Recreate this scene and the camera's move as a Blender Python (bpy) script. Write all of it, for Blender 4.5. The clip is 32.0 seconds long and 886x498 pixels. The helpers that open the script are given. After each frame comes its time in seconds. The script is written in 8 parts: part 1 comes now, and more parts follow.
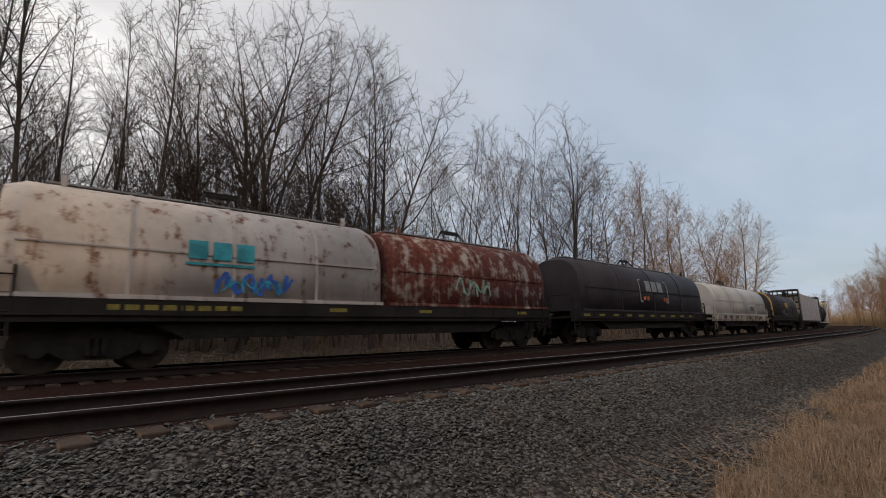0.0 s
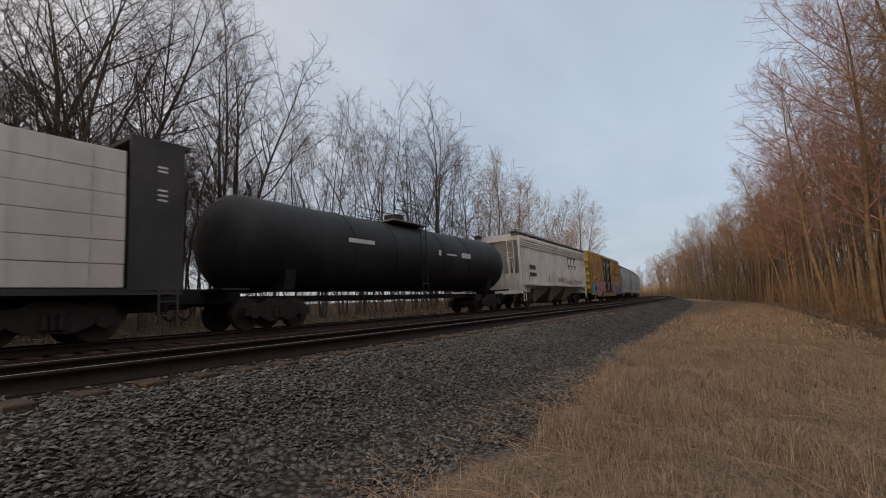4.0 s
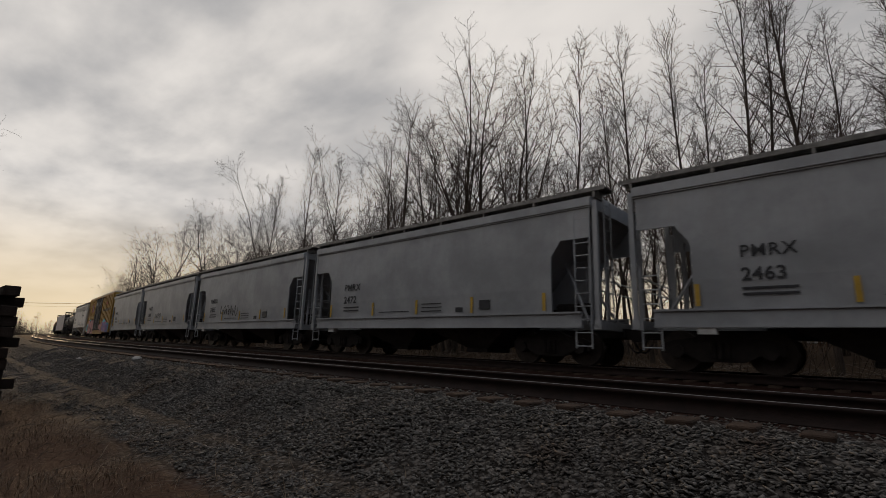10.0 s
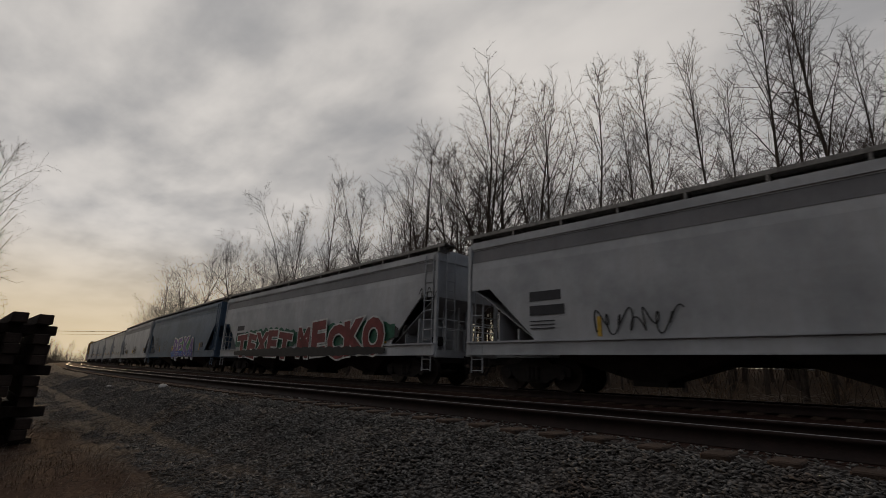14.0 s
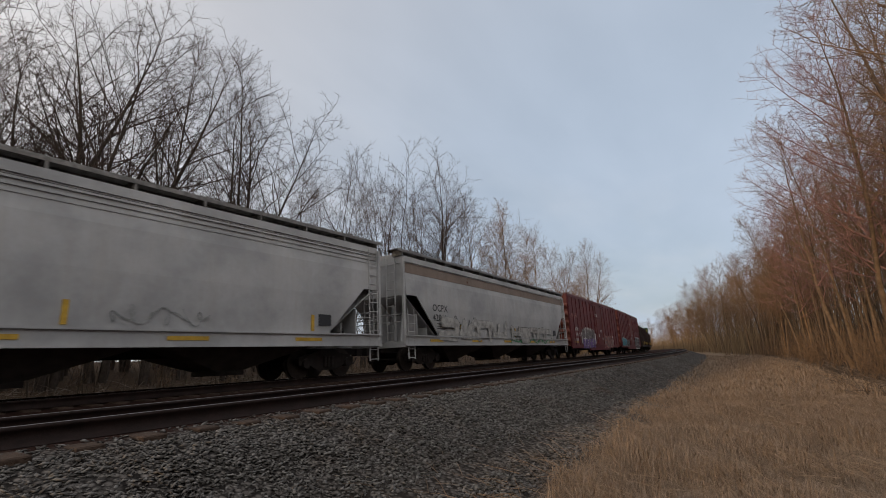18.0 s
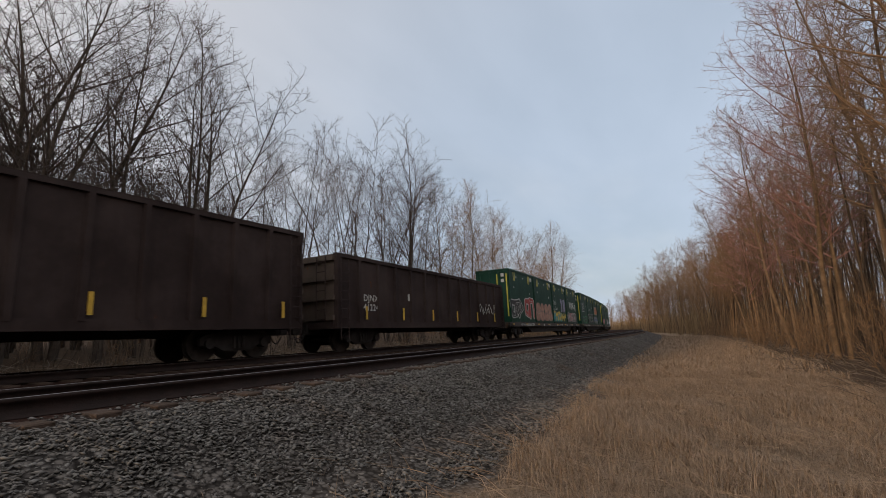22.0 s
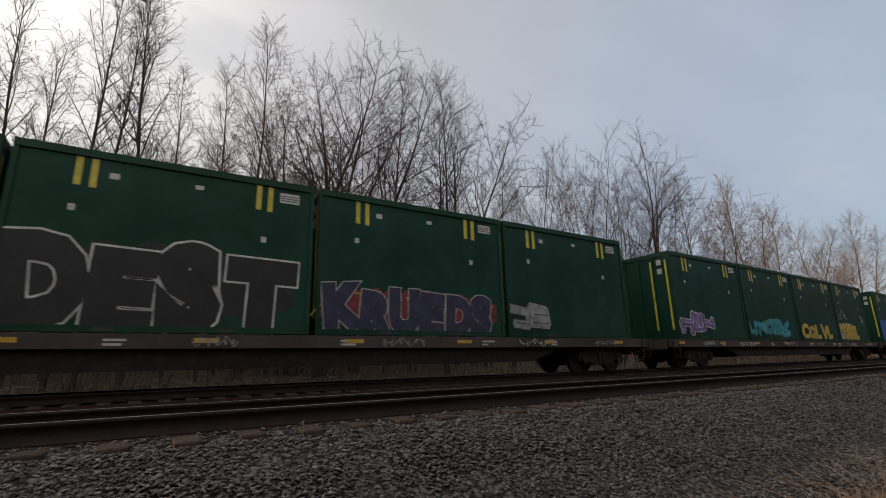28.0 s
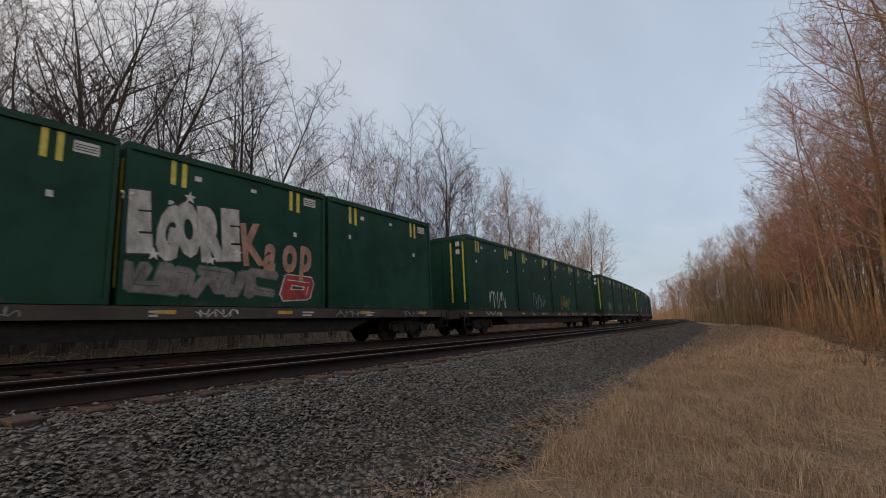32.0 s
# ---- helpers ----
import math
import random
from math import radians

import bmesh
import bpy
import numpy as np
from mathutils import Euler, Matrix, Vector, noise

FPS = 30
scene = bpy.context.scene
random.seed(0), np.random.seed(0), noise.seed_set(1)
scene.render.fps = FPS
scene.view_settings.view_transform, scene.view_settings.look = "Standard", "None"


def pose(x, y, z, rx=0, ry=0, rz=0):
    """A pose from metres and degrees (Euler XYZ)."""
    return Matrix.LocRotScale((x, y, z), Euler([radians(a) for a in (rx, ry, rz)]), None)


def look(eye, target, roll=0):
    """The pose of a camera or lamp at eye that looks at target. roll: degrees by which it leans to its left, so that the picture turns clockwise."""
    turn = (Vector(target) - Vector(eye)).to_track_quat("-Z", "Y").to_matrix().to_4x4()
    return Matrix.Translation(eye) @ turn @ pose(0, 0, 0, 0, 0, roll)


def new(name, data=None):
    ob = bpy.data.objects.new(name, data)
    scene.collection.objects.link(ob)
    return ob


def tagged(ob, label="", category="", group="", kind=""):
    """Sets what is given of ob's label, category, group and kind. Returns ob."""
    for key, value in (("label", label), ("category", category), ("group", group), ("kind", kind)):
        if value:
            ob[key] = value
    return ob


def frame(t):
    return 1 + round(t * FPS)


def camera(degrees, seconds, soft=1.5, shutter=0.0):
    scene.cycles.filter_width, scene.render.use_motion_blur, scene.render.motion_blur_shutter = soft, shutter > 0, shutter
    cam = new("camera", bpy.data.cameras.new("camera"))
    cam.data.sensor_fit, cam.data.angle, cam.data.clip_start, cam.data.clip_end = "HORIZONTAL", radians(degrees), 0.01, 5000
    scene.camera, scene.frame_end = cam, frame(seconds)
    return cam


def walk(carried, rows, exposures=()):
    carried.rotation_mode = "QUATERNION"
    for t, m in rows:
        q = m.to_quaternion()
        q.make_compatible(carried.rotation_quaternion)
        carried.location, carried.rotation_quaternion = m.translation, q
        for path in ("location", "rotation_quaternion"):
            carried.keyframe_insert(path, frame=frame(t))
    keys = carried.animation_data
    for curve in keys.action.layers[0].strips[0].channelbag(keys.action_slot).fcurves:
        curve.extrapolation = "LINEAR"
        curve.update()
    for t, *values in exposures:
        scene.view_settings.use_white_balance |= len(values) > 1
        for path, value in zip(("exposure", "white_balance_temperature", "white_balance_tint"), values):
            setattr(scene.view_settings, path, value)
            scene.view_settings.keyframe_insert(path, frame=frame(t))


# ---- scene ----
cam = camera(86.65, 32.0, 0.75, 0.08)
# the viewer turns on the spot and holds the camera at arm's length: seconds, yaw, pitch, roll, sway forward, sway up
VIEW = [
    (0.0, -40.20, 10.30, 1.44, 0.06, 0.16),
    (0.5, -41.61, 10.41, 1.37, 0.01, 0.13),
    (1.0, -44.32, 10.00, 1.59, -0.05, 0.10),
    (1.5, -47.78, 9.56, 2.25, -0.07, 0.10),
    (2.0, -50.99, 9.07, 2.54, -0.09, 0.00),
    (2.5, -53.06, 8.07, 2.70, -0.08, -0.00),
    (3.0, -55.01, 7.60, 2.98, -0.01, -0.00),
    (3.5, -56.54, 6.94, 3.03, 0.01, -0.00),
    (5.5, -54.45, 7.60, 2.59, 0.06, -0.06),
    (6.0, -52.99, 8.40, 2.50, 0.06, -0.05),
    (6.5, -50.40, 8.91, 2.35, 0.04, -0.03),
    (7.0, -40.48, 9.93, 1.82, -0.00, -0.02),
    (7.2, -32.84, 10.39, 1.69, -0.01, -0.02),
    (7.5, -19.72, 11.57, 0.44, 0.01, -0.01),
    (7.7, -9.88, 12.15, 0.34, 0.02, 0.01),
    (8.0, 5.16, 12.47, -1.15, -0.01, -0.02),
    (8.3, 21.91, 13.24, -1.74, -0.01, -0.01),
    (8.5, 30.48, 13.26, -2.16, -0.01, -0.01),
    (9.0, 36.00, 12.34, -2.01, 0.01, 0.01),
    (9.5, 38.80, 11.83, -1.85, -0.00, 0.01),
    (10.0, 40.75, 11.65, -1.77, -0.02, 0.00),
    (10.5, 41.95, 11.97, -1.66, -0.01, 0.03),
    (11.0, 42.43, 12.68, -1.66, 0.01, 0.04),
    (11.5, 42.55, 13.25, -1.60, 0.01, 0.05),
    (12.0, 42.66, 13.67, -1.60, 0.03, 0.05),
    (12.5, 42.83, 14.01, -1.65, 0.02, 0.02),
    (13.0, 43.10, 14.29, -1.69, 0.04, 0.01),
    (13.5, 43.67, 14.55, -1.72, 0.05, 0.00),
    (14.5, 43.40, 14.90, -1.85, 0.05, 0.02),
    (14.9, 41.00, 15.30, -1.60, 0.06, 0.03),
    (15.2, 28.50, 15.80, -0.90, 0.06, 0.04),
    (15.5, 10.99, 16.12, 0.25, 0.06, 0.04),
    (15.7, -1.57, 14.60, -0.65, 0.05, 0.03),
    (16.0, -16.57, 17.05, 2.00, 0.03, 0.02),
    (16.2, -29.11, 15.85, 1.27, 0.02, 0.01),
    (16.5, -43.36, 17.08, 3.33, -0.00, -0.01),
    (17.0, -49.25, 15.57, 3.16, -0.02, -0.04),
    (17.5, -52.93, 14.25, 2.95, -0.02, -0.05),
    (18.0, -55.66, 13.24, 2.82, -0.02, -0.03),
    (18.5, -57.48, 12.63, 2.83, -0.01, -0.01),
    (19.0, -58.39, 11.99, 2.76, -0.03, -0.04),
    (19.5, -59.05, 11.49, 2.67, -0.03, -0.04),
    (20.0, -59.38, 11.18, 2.67, -0.03, -0.04),
    (20.5, -59.63, 10.95, 2.68, -0.03, -0.03),
    (21.0, -60.06, 10.72, 2.58, -0.01, -0.04),
    (21.5, -60.51, 10.60, 2.62, -0.01, -0.05),
    (22.0, -59.74, 10.61, 2.58, 0.01, -0.05),
    (22.5, -55.05, 11.05, 2.43, 0.02, -0.04),
    (23.0, -49.11, 11.41, 2.07, 0.04, -0.03),
    (23.5, -44.35, 11.91, 1.81, 0.05, -0.02),
    (24.0, -40.99, 12.25, 1.57, 0.06, -0.00),
    (24.5, -38.41, 12.63, 1.60, 0.01, -0.01),
    (25.0, -36.60, 12.90, 1.56, -0.00, -0.01),
    (25.5, -35.10, 13.16, 1.54, -0.00, 0.00),
    (27.5, -31.24, 13.94, 1.48, -0.03, -0.02),
    (28.0, -31.18, 13.85, 1.44, -0.01, -0.02),
    (28.5, -33.83, 13.40, 1.63, 0.02, 0.00),
    (29.0, -39.12, 12.68, 2.02, 0.02, 0.03),
    (29.5, -44.26, 12.14, 2.40, -0.02, 0.03),
    (30.0, -48.53, 11.37, 2.37, -0.04, 0.08),
    (30.5, -51.74, 10.66, 2.52, -0.06, 0.03),
    (31.0, -53.85, 10.22, 2.48, -0.08, -0.01),
    (31.5, -55.36, 9.80, 2.54, -0.09, -0.04),
    (32.0, -55.22, 9.52, 2.42, -0.08, -0.02),
]
EYE, ARM = 0.406, 0.36
EXPOSURE = [(0, -0.05), (6.5, 0.0), (7.2, -0.05), (8, -0.3), (8.6, -0.95), (9.5, -1.1), (10.5, -1.12), (12, -1.25), (13.5, -1.35), (14.8, -1.3), (15.6, -1.15), (16.1, -0.95), (16.6, -0.6), (17.2, -0.3), (18.2, -0.05), (19, 0.0), (22.5, 0.0), (24, -0.05), (26, -0.2), (28.3, -0.2), (29.5, -0.05), (31, 0.0), (32, 0.0)]
walk(cam, [(t, pose(-ARM * math.sin(radians(y)), ARM * math.cos(radians(y)) + dy, EYE + dz, 90 + p, r, y)) for t, y, p, r, dy, dz in VIEW], EXPOSURE)

# Track and place: x runs along the railway, y away from the viewer, z = 0 on the rail heads.
FAR_N, NEAR_N = 13.24, 6.367
# curvature of the main track along its length: a wide bend to the east, a tighter one before the viewer, then nearly straight and bending again
BEND = ((-900, 0.0), (-300, 0.0), (-220, 1 / 600), (-150, 1 / 600), (-120, 0.0), (-80, 0.0), (-40, 1 / 490), (-5, 1 / 490), (15, 1 / 660), (900, 1 / 660))
LINE_S = np.arange(-900.0, 901.0)
_k = np.interp(LINE_S, *zip(*BEND))
LINE_TURN = np.concatenate(([0.0], np.cumsum((_k[1:] + _k[:-1]) / 2)))
LINE_TURN -= LINE_TURN[900]
_m = (LINE_TURN[1:] + LINE_TURN[:-1]) / 2
LINE_X, LINE_Y = np.concatenate(([0.0], np.cumsum(np.cos(_m)))), np.concatenate(([0.0], np.cumsum(np.sin(_m))))
LINE_X, LINE_Y = LINE_X - LINE_X[900], LINE_Y - LINE_Y[900] + FAR_N


def heading(s):
    return float(np.interp(s, LINE_S, LINE_TURN))


def spot(s, n, z=0.0):
    """A point s metres along the main track, n metres from the viewer's line."""
    a, d = heading(s), FAR_N - n
    return Vector((float(np.interp(s, LINE_S, LINE_X)) + d * math.sin(a), float(np.interp(s, LINE_S, LINE_Y)) - d * math.cos(a), z))


def along(s, n, z=0.0, turn=0.0):
    p = spot(s, n, z)
    return pose(p.x, p.y, p.z, 0, 0, math.degrees(heading(s)) + turn)


def near_n(s):
    """The empty track draws closer to the main one in the west."""
    return NEAR_N + 2.6 * float(np.interp(s, (-140, -110, -75, -45), (1.0, 0.85, 0.2, 0.0)))


def by_azimuth(az, n):
    """Arc length at which the direction az (degrees, left positive) meets the line n."""
    lo, hi = -330.0, 330.0
    for _ in range(50):
        mid = (lo + hi) / 2
        p = spot(mid, n)
        if math.degrees(math.atan2(-p.x, p.y)) > az:
            lo = mid
        else:
            hi = mid
    return (lo + hi) / 2


# ---- light ----
SUN_AZ, SUN_EL = 80.5, 5.0
world = bpy.data.worlds.new("world")
scene.world = world
world.use_nodes = True
wt = world.node_tree
wt.nodes.clear()


def wnode(kind, **inputs):
    nd = wt.nodes.new(kind)
    for k, v in inputs.items():
        nd.inputs[k].default_value = v
    return nd


w_out, w_bg = wnode("ShaderNodeOutputWorld"), wnode("ShaderNodeBackground")
w_sky = wnode("ShaderNodeTexSky")
w_sky.sky_type, w_sky.sun_disc = "NISHITA", False
w_sky.sun_elevation, w_sky.sun_rotation = radians(SUN_EL), radians(-SUN_AZ)
w_sky.air_density, w_sky.dust_density, w_sky.ozone_density = 1.0, 1.2, 1.6
w_tc = wnode("ShaderNodeTexCoord")
w_sep = wnode("ShaderNodeSeparateXYZ")
wt.links.new(w_tc.outputs["Generated"], w_sep.inputs[0])


def wmath(op, a, b=None, clamp=False):
    nd = wt.nodes.new("ShaderNodeMath")
    nd.operation, nd.use_clamp = op, clamp
    for i, v in enumerate((a, b)):
        if v is None:
            continue
        if isinstance(v, (int, float)):
            nd.inputs[i].default_value = v
        else:
            wt.links.new(v, nd.inputs[i])
    return nd.outputs[0]


def wmix(fac, a, b):
    nd = wt.nodes.new("ShaderNodeMix")
    nd.data_type = "RGBA"
    for i, v in ((0, fac), (6, a), (7, b)):
        if isinstance(v, tuple):
            nd.inputs[i].default_value = v
        elif isinstance(v, (int, float)):
            nd.inputs[i].default_value = v
        else:
            wt.links.new(v, nd.inputs[i])
    return nd.outputs[2]


# clouds lie on a high flat layer: the direction is divided by its height
w_up = wmath("ADD", wmath("MAXIMUM", w_sep.outputs[2], 0.0), 0.12)
w_flat = wnode("ShaderNodeCombineXYZ")
wt.links.new(wmath("DIVIDE", w_sep.outputs[0], w_up), w_flat.inputs[0])
wt.links.new(wmath("DIVIDE", w_sep.outputs[1], w_up), w_flat.inputs[1])


def wnoise(scale, detail, rough, squeeze=(1, 1, 1), shift=(0, 0, 0)):
    mp = wnode("ShaderNodeMapping")
    mp.inputs["Scale"].default_value, mp.inputs["Location"].default_value = squeeze, shift
    wt.links.new(w_flat.outputs[0], mp.inputs[0])
    nz = wnode("ShaderNodeTexNoise", Scale=scale, Detail=detail, Roughness=rough)
    wt.links.new(mp.outputs[0], nz.inputs["Vector"])
    return nz.outputs["Fac"]


def wramp(value, lo, hi):
    nd = wt.nodes.new("ShaderNodeMapRange")
    nd.interpolation_type = "SMOOTHSTEP"
    wt.links.new(value, nd.inputs[0])
    nd.inputs[1].default_value, nd.inputs[2].default_value = lo, hi
    return nd.outputs[0]


w_side = wramp(w_sep.outputs[0], 0.55, -0.50)          # 1 where the west is
w_big = wnoise(0.55, 5, 0.5, (0.8, 1.3, 1), (3.1, 0.4, 0))
w_fine = wnoise(1.5, 6, 0.52, (0.8, 1.3, 1), (0.4, 2.2, 0))
w_thin = wnoise(0.8, 6, 0.5, (0.5, 1.1, 1), (7.0, 1.0, 0))
w_cover = wramp(wmath("ADD", wmath("ADD", wmath("MULTIPLY", w_big, 0.7), wmath("MULTIPLY", w_fine, 0.35)), wmath("MULTIPLY", w_side, 0.55)), 0.50, 1.06)
w_veil = wmath("ADD", wmath("MULTIPLY", wramp(w_thin, 0.30, 0.75), 0.25), 0.68)
w_shade = wramp(wmath("ADD", wmath("MULTIPLY", w_fine, 0.55), wmath("MULTIPLY", w_big, 0.5)), 0.40, 0.64)
w_low = wramp(w_sep.outputs[2], 0.26, 0.0)
SKY_GAIN = 0.11
w_base = wt.nodes.new("ShaderNodeVectorMath")
w_base.operation = "SCALE"
w_base.inputs["Scale"].default_value = SKY_GAIN
wt.links.new(w_sky.outputs[0], w_base.inputs[0])
CLOUD_DARK, CLOUD_LIT, CLOUD_WARM, VEIL_EAST = (0.86, 0.85, 0.86, 1), (1.80, 1.70, 1.60, 1), (1.80, 1.45, 0.95, 1), (0.56, 0.655, 0.80, 1)
VEIL_WEST = (0.78, 0.77, 0.80, 1)
w_cloud = wmix(w_shade, CLOUD_LIT, CLOUD_DARK)
w_cloud = wmix(wmath("MULTIPLY", w_low, w_side), w_cloud, CLOUD_WARM)
w_col = wmix(w_veil, w_base.outputs[0], wmix(wramp(w_sep.outputs[0], 0.95, 0.15), VEIL_EAST, VEIL_WEST))
w_col = wmix(w_cover, w_col, w_cloud)
wt.links.new(w_col, w_bg.inputs[0])
w_bg.inputs[1].default_value = 1.0
wt.links.new(w_bg.outputs[0], w_out.inputs[0])

sun = new("sun", bpy.data.lights.new("sun", "SUN"))
sun.data.energy, sun.data.angle, sun.data.color = 2.5, radians(1.5), (1.0, 0.69, 0.40)
_a, _e = radians(SUN_AZ), radians(SUN_EL)
sun.matrix_basis = look((-60 * math.sin(_a) * math.cos(_e), 60 * math.cos(_a) * math.cos(_e), 60 * math.sin(_e)), (0, 0, 0))


# ---- materials ----
def nodes_of(name):
    m = bpy.data.materials.new(name)
    m.use_nodes = True
    return m, m.node_tree, m.node_tree.nodes["Principled BSDF"]


def link_or_set(nt, socket, v):
    if isinstance(v, (int, float)):
        socket.default_value = v
    elif isinstance(v, tuple):
        socket.default_value = (*v, 1) if len(v) == 3 else v
    else:
        nt.links.new(v, socket)


def mix(nt, fac, a, b, blend="MIX"):
    nd = nt.nodes.new("ShaderNodeMix")
    nd.data_type, nd.blend_type = "RGBA", blend
    for i, v in ((0, fac), (6, a), (7, b)):
        link_or_set(nt, nd.inputs[i], v)
    return nd.outputs[2]


def maths(nt, op, a, b=0.0, clamp=False):
    nd = nt.nodes.new("ShaderNodeMath")
    nd.operation, nd.use_clamp = op, clamp
    link_or_set(nt, nd.inputs[0], a)
    link_or_set(nt, nd.inputs[1], b)
    return nd.outputs[0]


def step(nt, v, lo, hi):
    nd = nt.nodes.new("ShaderNodeMapRange")
    nd.interpolation_type = "SMOOTHSTEP"
    link_or_set(nt, nd.inputs[0], v)
    nd.inputs[1].default_value, nd.inputs[2].default_value = lo, hi
    return nd.outputs[0]


def coords(nt, squeeze=(1, 1, 1), shift=(0, 0, 0), source="Object"):
    tc = nt.nodes.new("ShaderNodeTexCoord")
    mp = nt.nodes.new("ShaderNodeMapping")
    mp.inputs["Scale"].default_value, mp.inputs["Location"].default_value = squeeze, shift
    nt.links.new(tc.outputs[source], mp.inputs[0])
    return mp.outputs[0]


def noise_tex(nt, vec, scale, detail=4, rough=0.55, out="Fac"):
    nd = nt.nodes.new("ShaderNodeTexNoise")
    nd.inputs["Scale"].default_value, nd.inputs["Detail"].default_value, nd.inputs["Roughness"].default_value = scale, detail, rough
    nt.links.new(vec, nd.inputs["Vector"])
    return nd.outputs[out]


def bump(nt, bsdf, height, strength, distance=0.01):
    nd = nt.nodes.new("ShaderNodeBump")
    nd.inputs["Strength"].default_value, nd.inputs["Distance"].default_value = strength, distance
    nt.links.new(height, nd.inputs["Height"])
    nt.links.new(nd.outputs[0], bsdf.inputs["Normal"])


def paint(name, colour, rough=0.5, metal=0.0, dirt=0.35, dirt_colour=(0.10, 0.08, 0.065), rust=0.0, rust_colour=(0.16, 0.055, 0.025), streak=0.5, seed=0.0, spec=0.4, grain=0.12):
    """Weathered paint on steel: two scales of fading, dirt in vertical streaks, rust in patches."""
    m, nt, b = nodes_of(name)
    v = coords(nt, (1, 1, 1), (seed, seed * 1.7, seed * 0.3))
    vs = coords(nt, (2.2, 2.2, 0.22), (seed * 2.1, seed, seed))
    large, fine = noise_tex(nt, v, 0.55, 5, 0.6), noise_tex(nt, v, 7.0, 6, 0.65)
    run = noise_tex(nt, vs, 1.6, 6, 0.65)
    dark = tuple(c * (1 - 2 * grain) for c in colour)
    pale = tuple(min(1, c * (1 + 1.6 * grain) + 0.01) for c in colour)
    col = mix(nt, step(nt, large, 0.3, 0.7), dark, pale)
    col = mix(nt, maths(nt, "MULTIPLY", step(nt, fine, 0.35, 0.75), grain), col, dirt_colour)
    mask = maths(nt, "MULTIPLY", step(nt, maths(nt, "ADD", maths(nt, "MULTIPLY", run, streak), maths(nt, "MULTIPLY", large, 1 - streak)), 0.44, 0.72), dirt)
    col = mix(nt, mask, col, dirt_colour)
    rough_out = maths(nt, "ADD", maths(nt, "MULTIPLY", fine, 0.25), rough - 0.1, True)
    if rust > 0:
        spots = maths(nt, "ADD", maths(nt, "MULTIPLY", noise_tex(nt, v, 2.3, 8, 0.7), 0.6), maths(nt, "MULTIPLY", run, 0.45))
        rm = step(nt, spots, 0.72 - 0.32 * rust, 0.80 - 0.26 * rust)
        rc = mix(nt, step(nt, fine, 0.3, 0.7), rust_colour, tuple(c * 0.45 for c in rust_colour))
        col = mix(nt, rm, col, rc)
        rough_out = maths(nt, "ADD", rough_out, maths(nt, "MULTIPLY", rm, 0.3), True)
    nt.links.new(col, b.inputs["Base Color"])
    nt.links.new(rough_out, b.inputs["Roughness"])
    b.inputs["Metallic"].default_value, b.inputs["Specular IOR Level"].default_value = metal, spec
    bump(nt, b, fine, 0.12, 0.01)
    return m


def plain(name, colour, rough=0.7, metal=0.0, var=0.25, scale=6.0, relief=0.3, spec=0.4, random=0.0):
    m, nt, b = nodes_of(name)
    v = coords(nt)
    a, f = noise_tex(nt, v, scale, 5, 0.6), noise_tex(nt, v, scale * 9, 5, 0.6)
    col = mix(nt, step(nt, a, 0.3, 0.7), tuple(c * (1 - var) for c in colour), tuple(min(1, c * (1 + var)) for c in colour))
    col = mix(nt, maths(nt, "MULTIPLY", step(nt, f, 0.35, 0.8), var), col, tuple(c * 0.4 for c in colour))
    if random > 0:
        oi = nt.nodes.new("ShaderNodeObjectInfo")
        col = mix(nt, maths(nt, "MULTIPLY", oi.outputs["Random"], random), col, tuple(c * 0.35 for c in colour))
    nt.links.new(col, b.inputs["Base Color"])
    b.inputs["Roughness"].default_value, b.inputs["Metallic"].default_value, b.inputs["Specular IOR Level"].default_value = rough, metal, spec
    bump(nt, b, f, relief, 0.02)
    return m


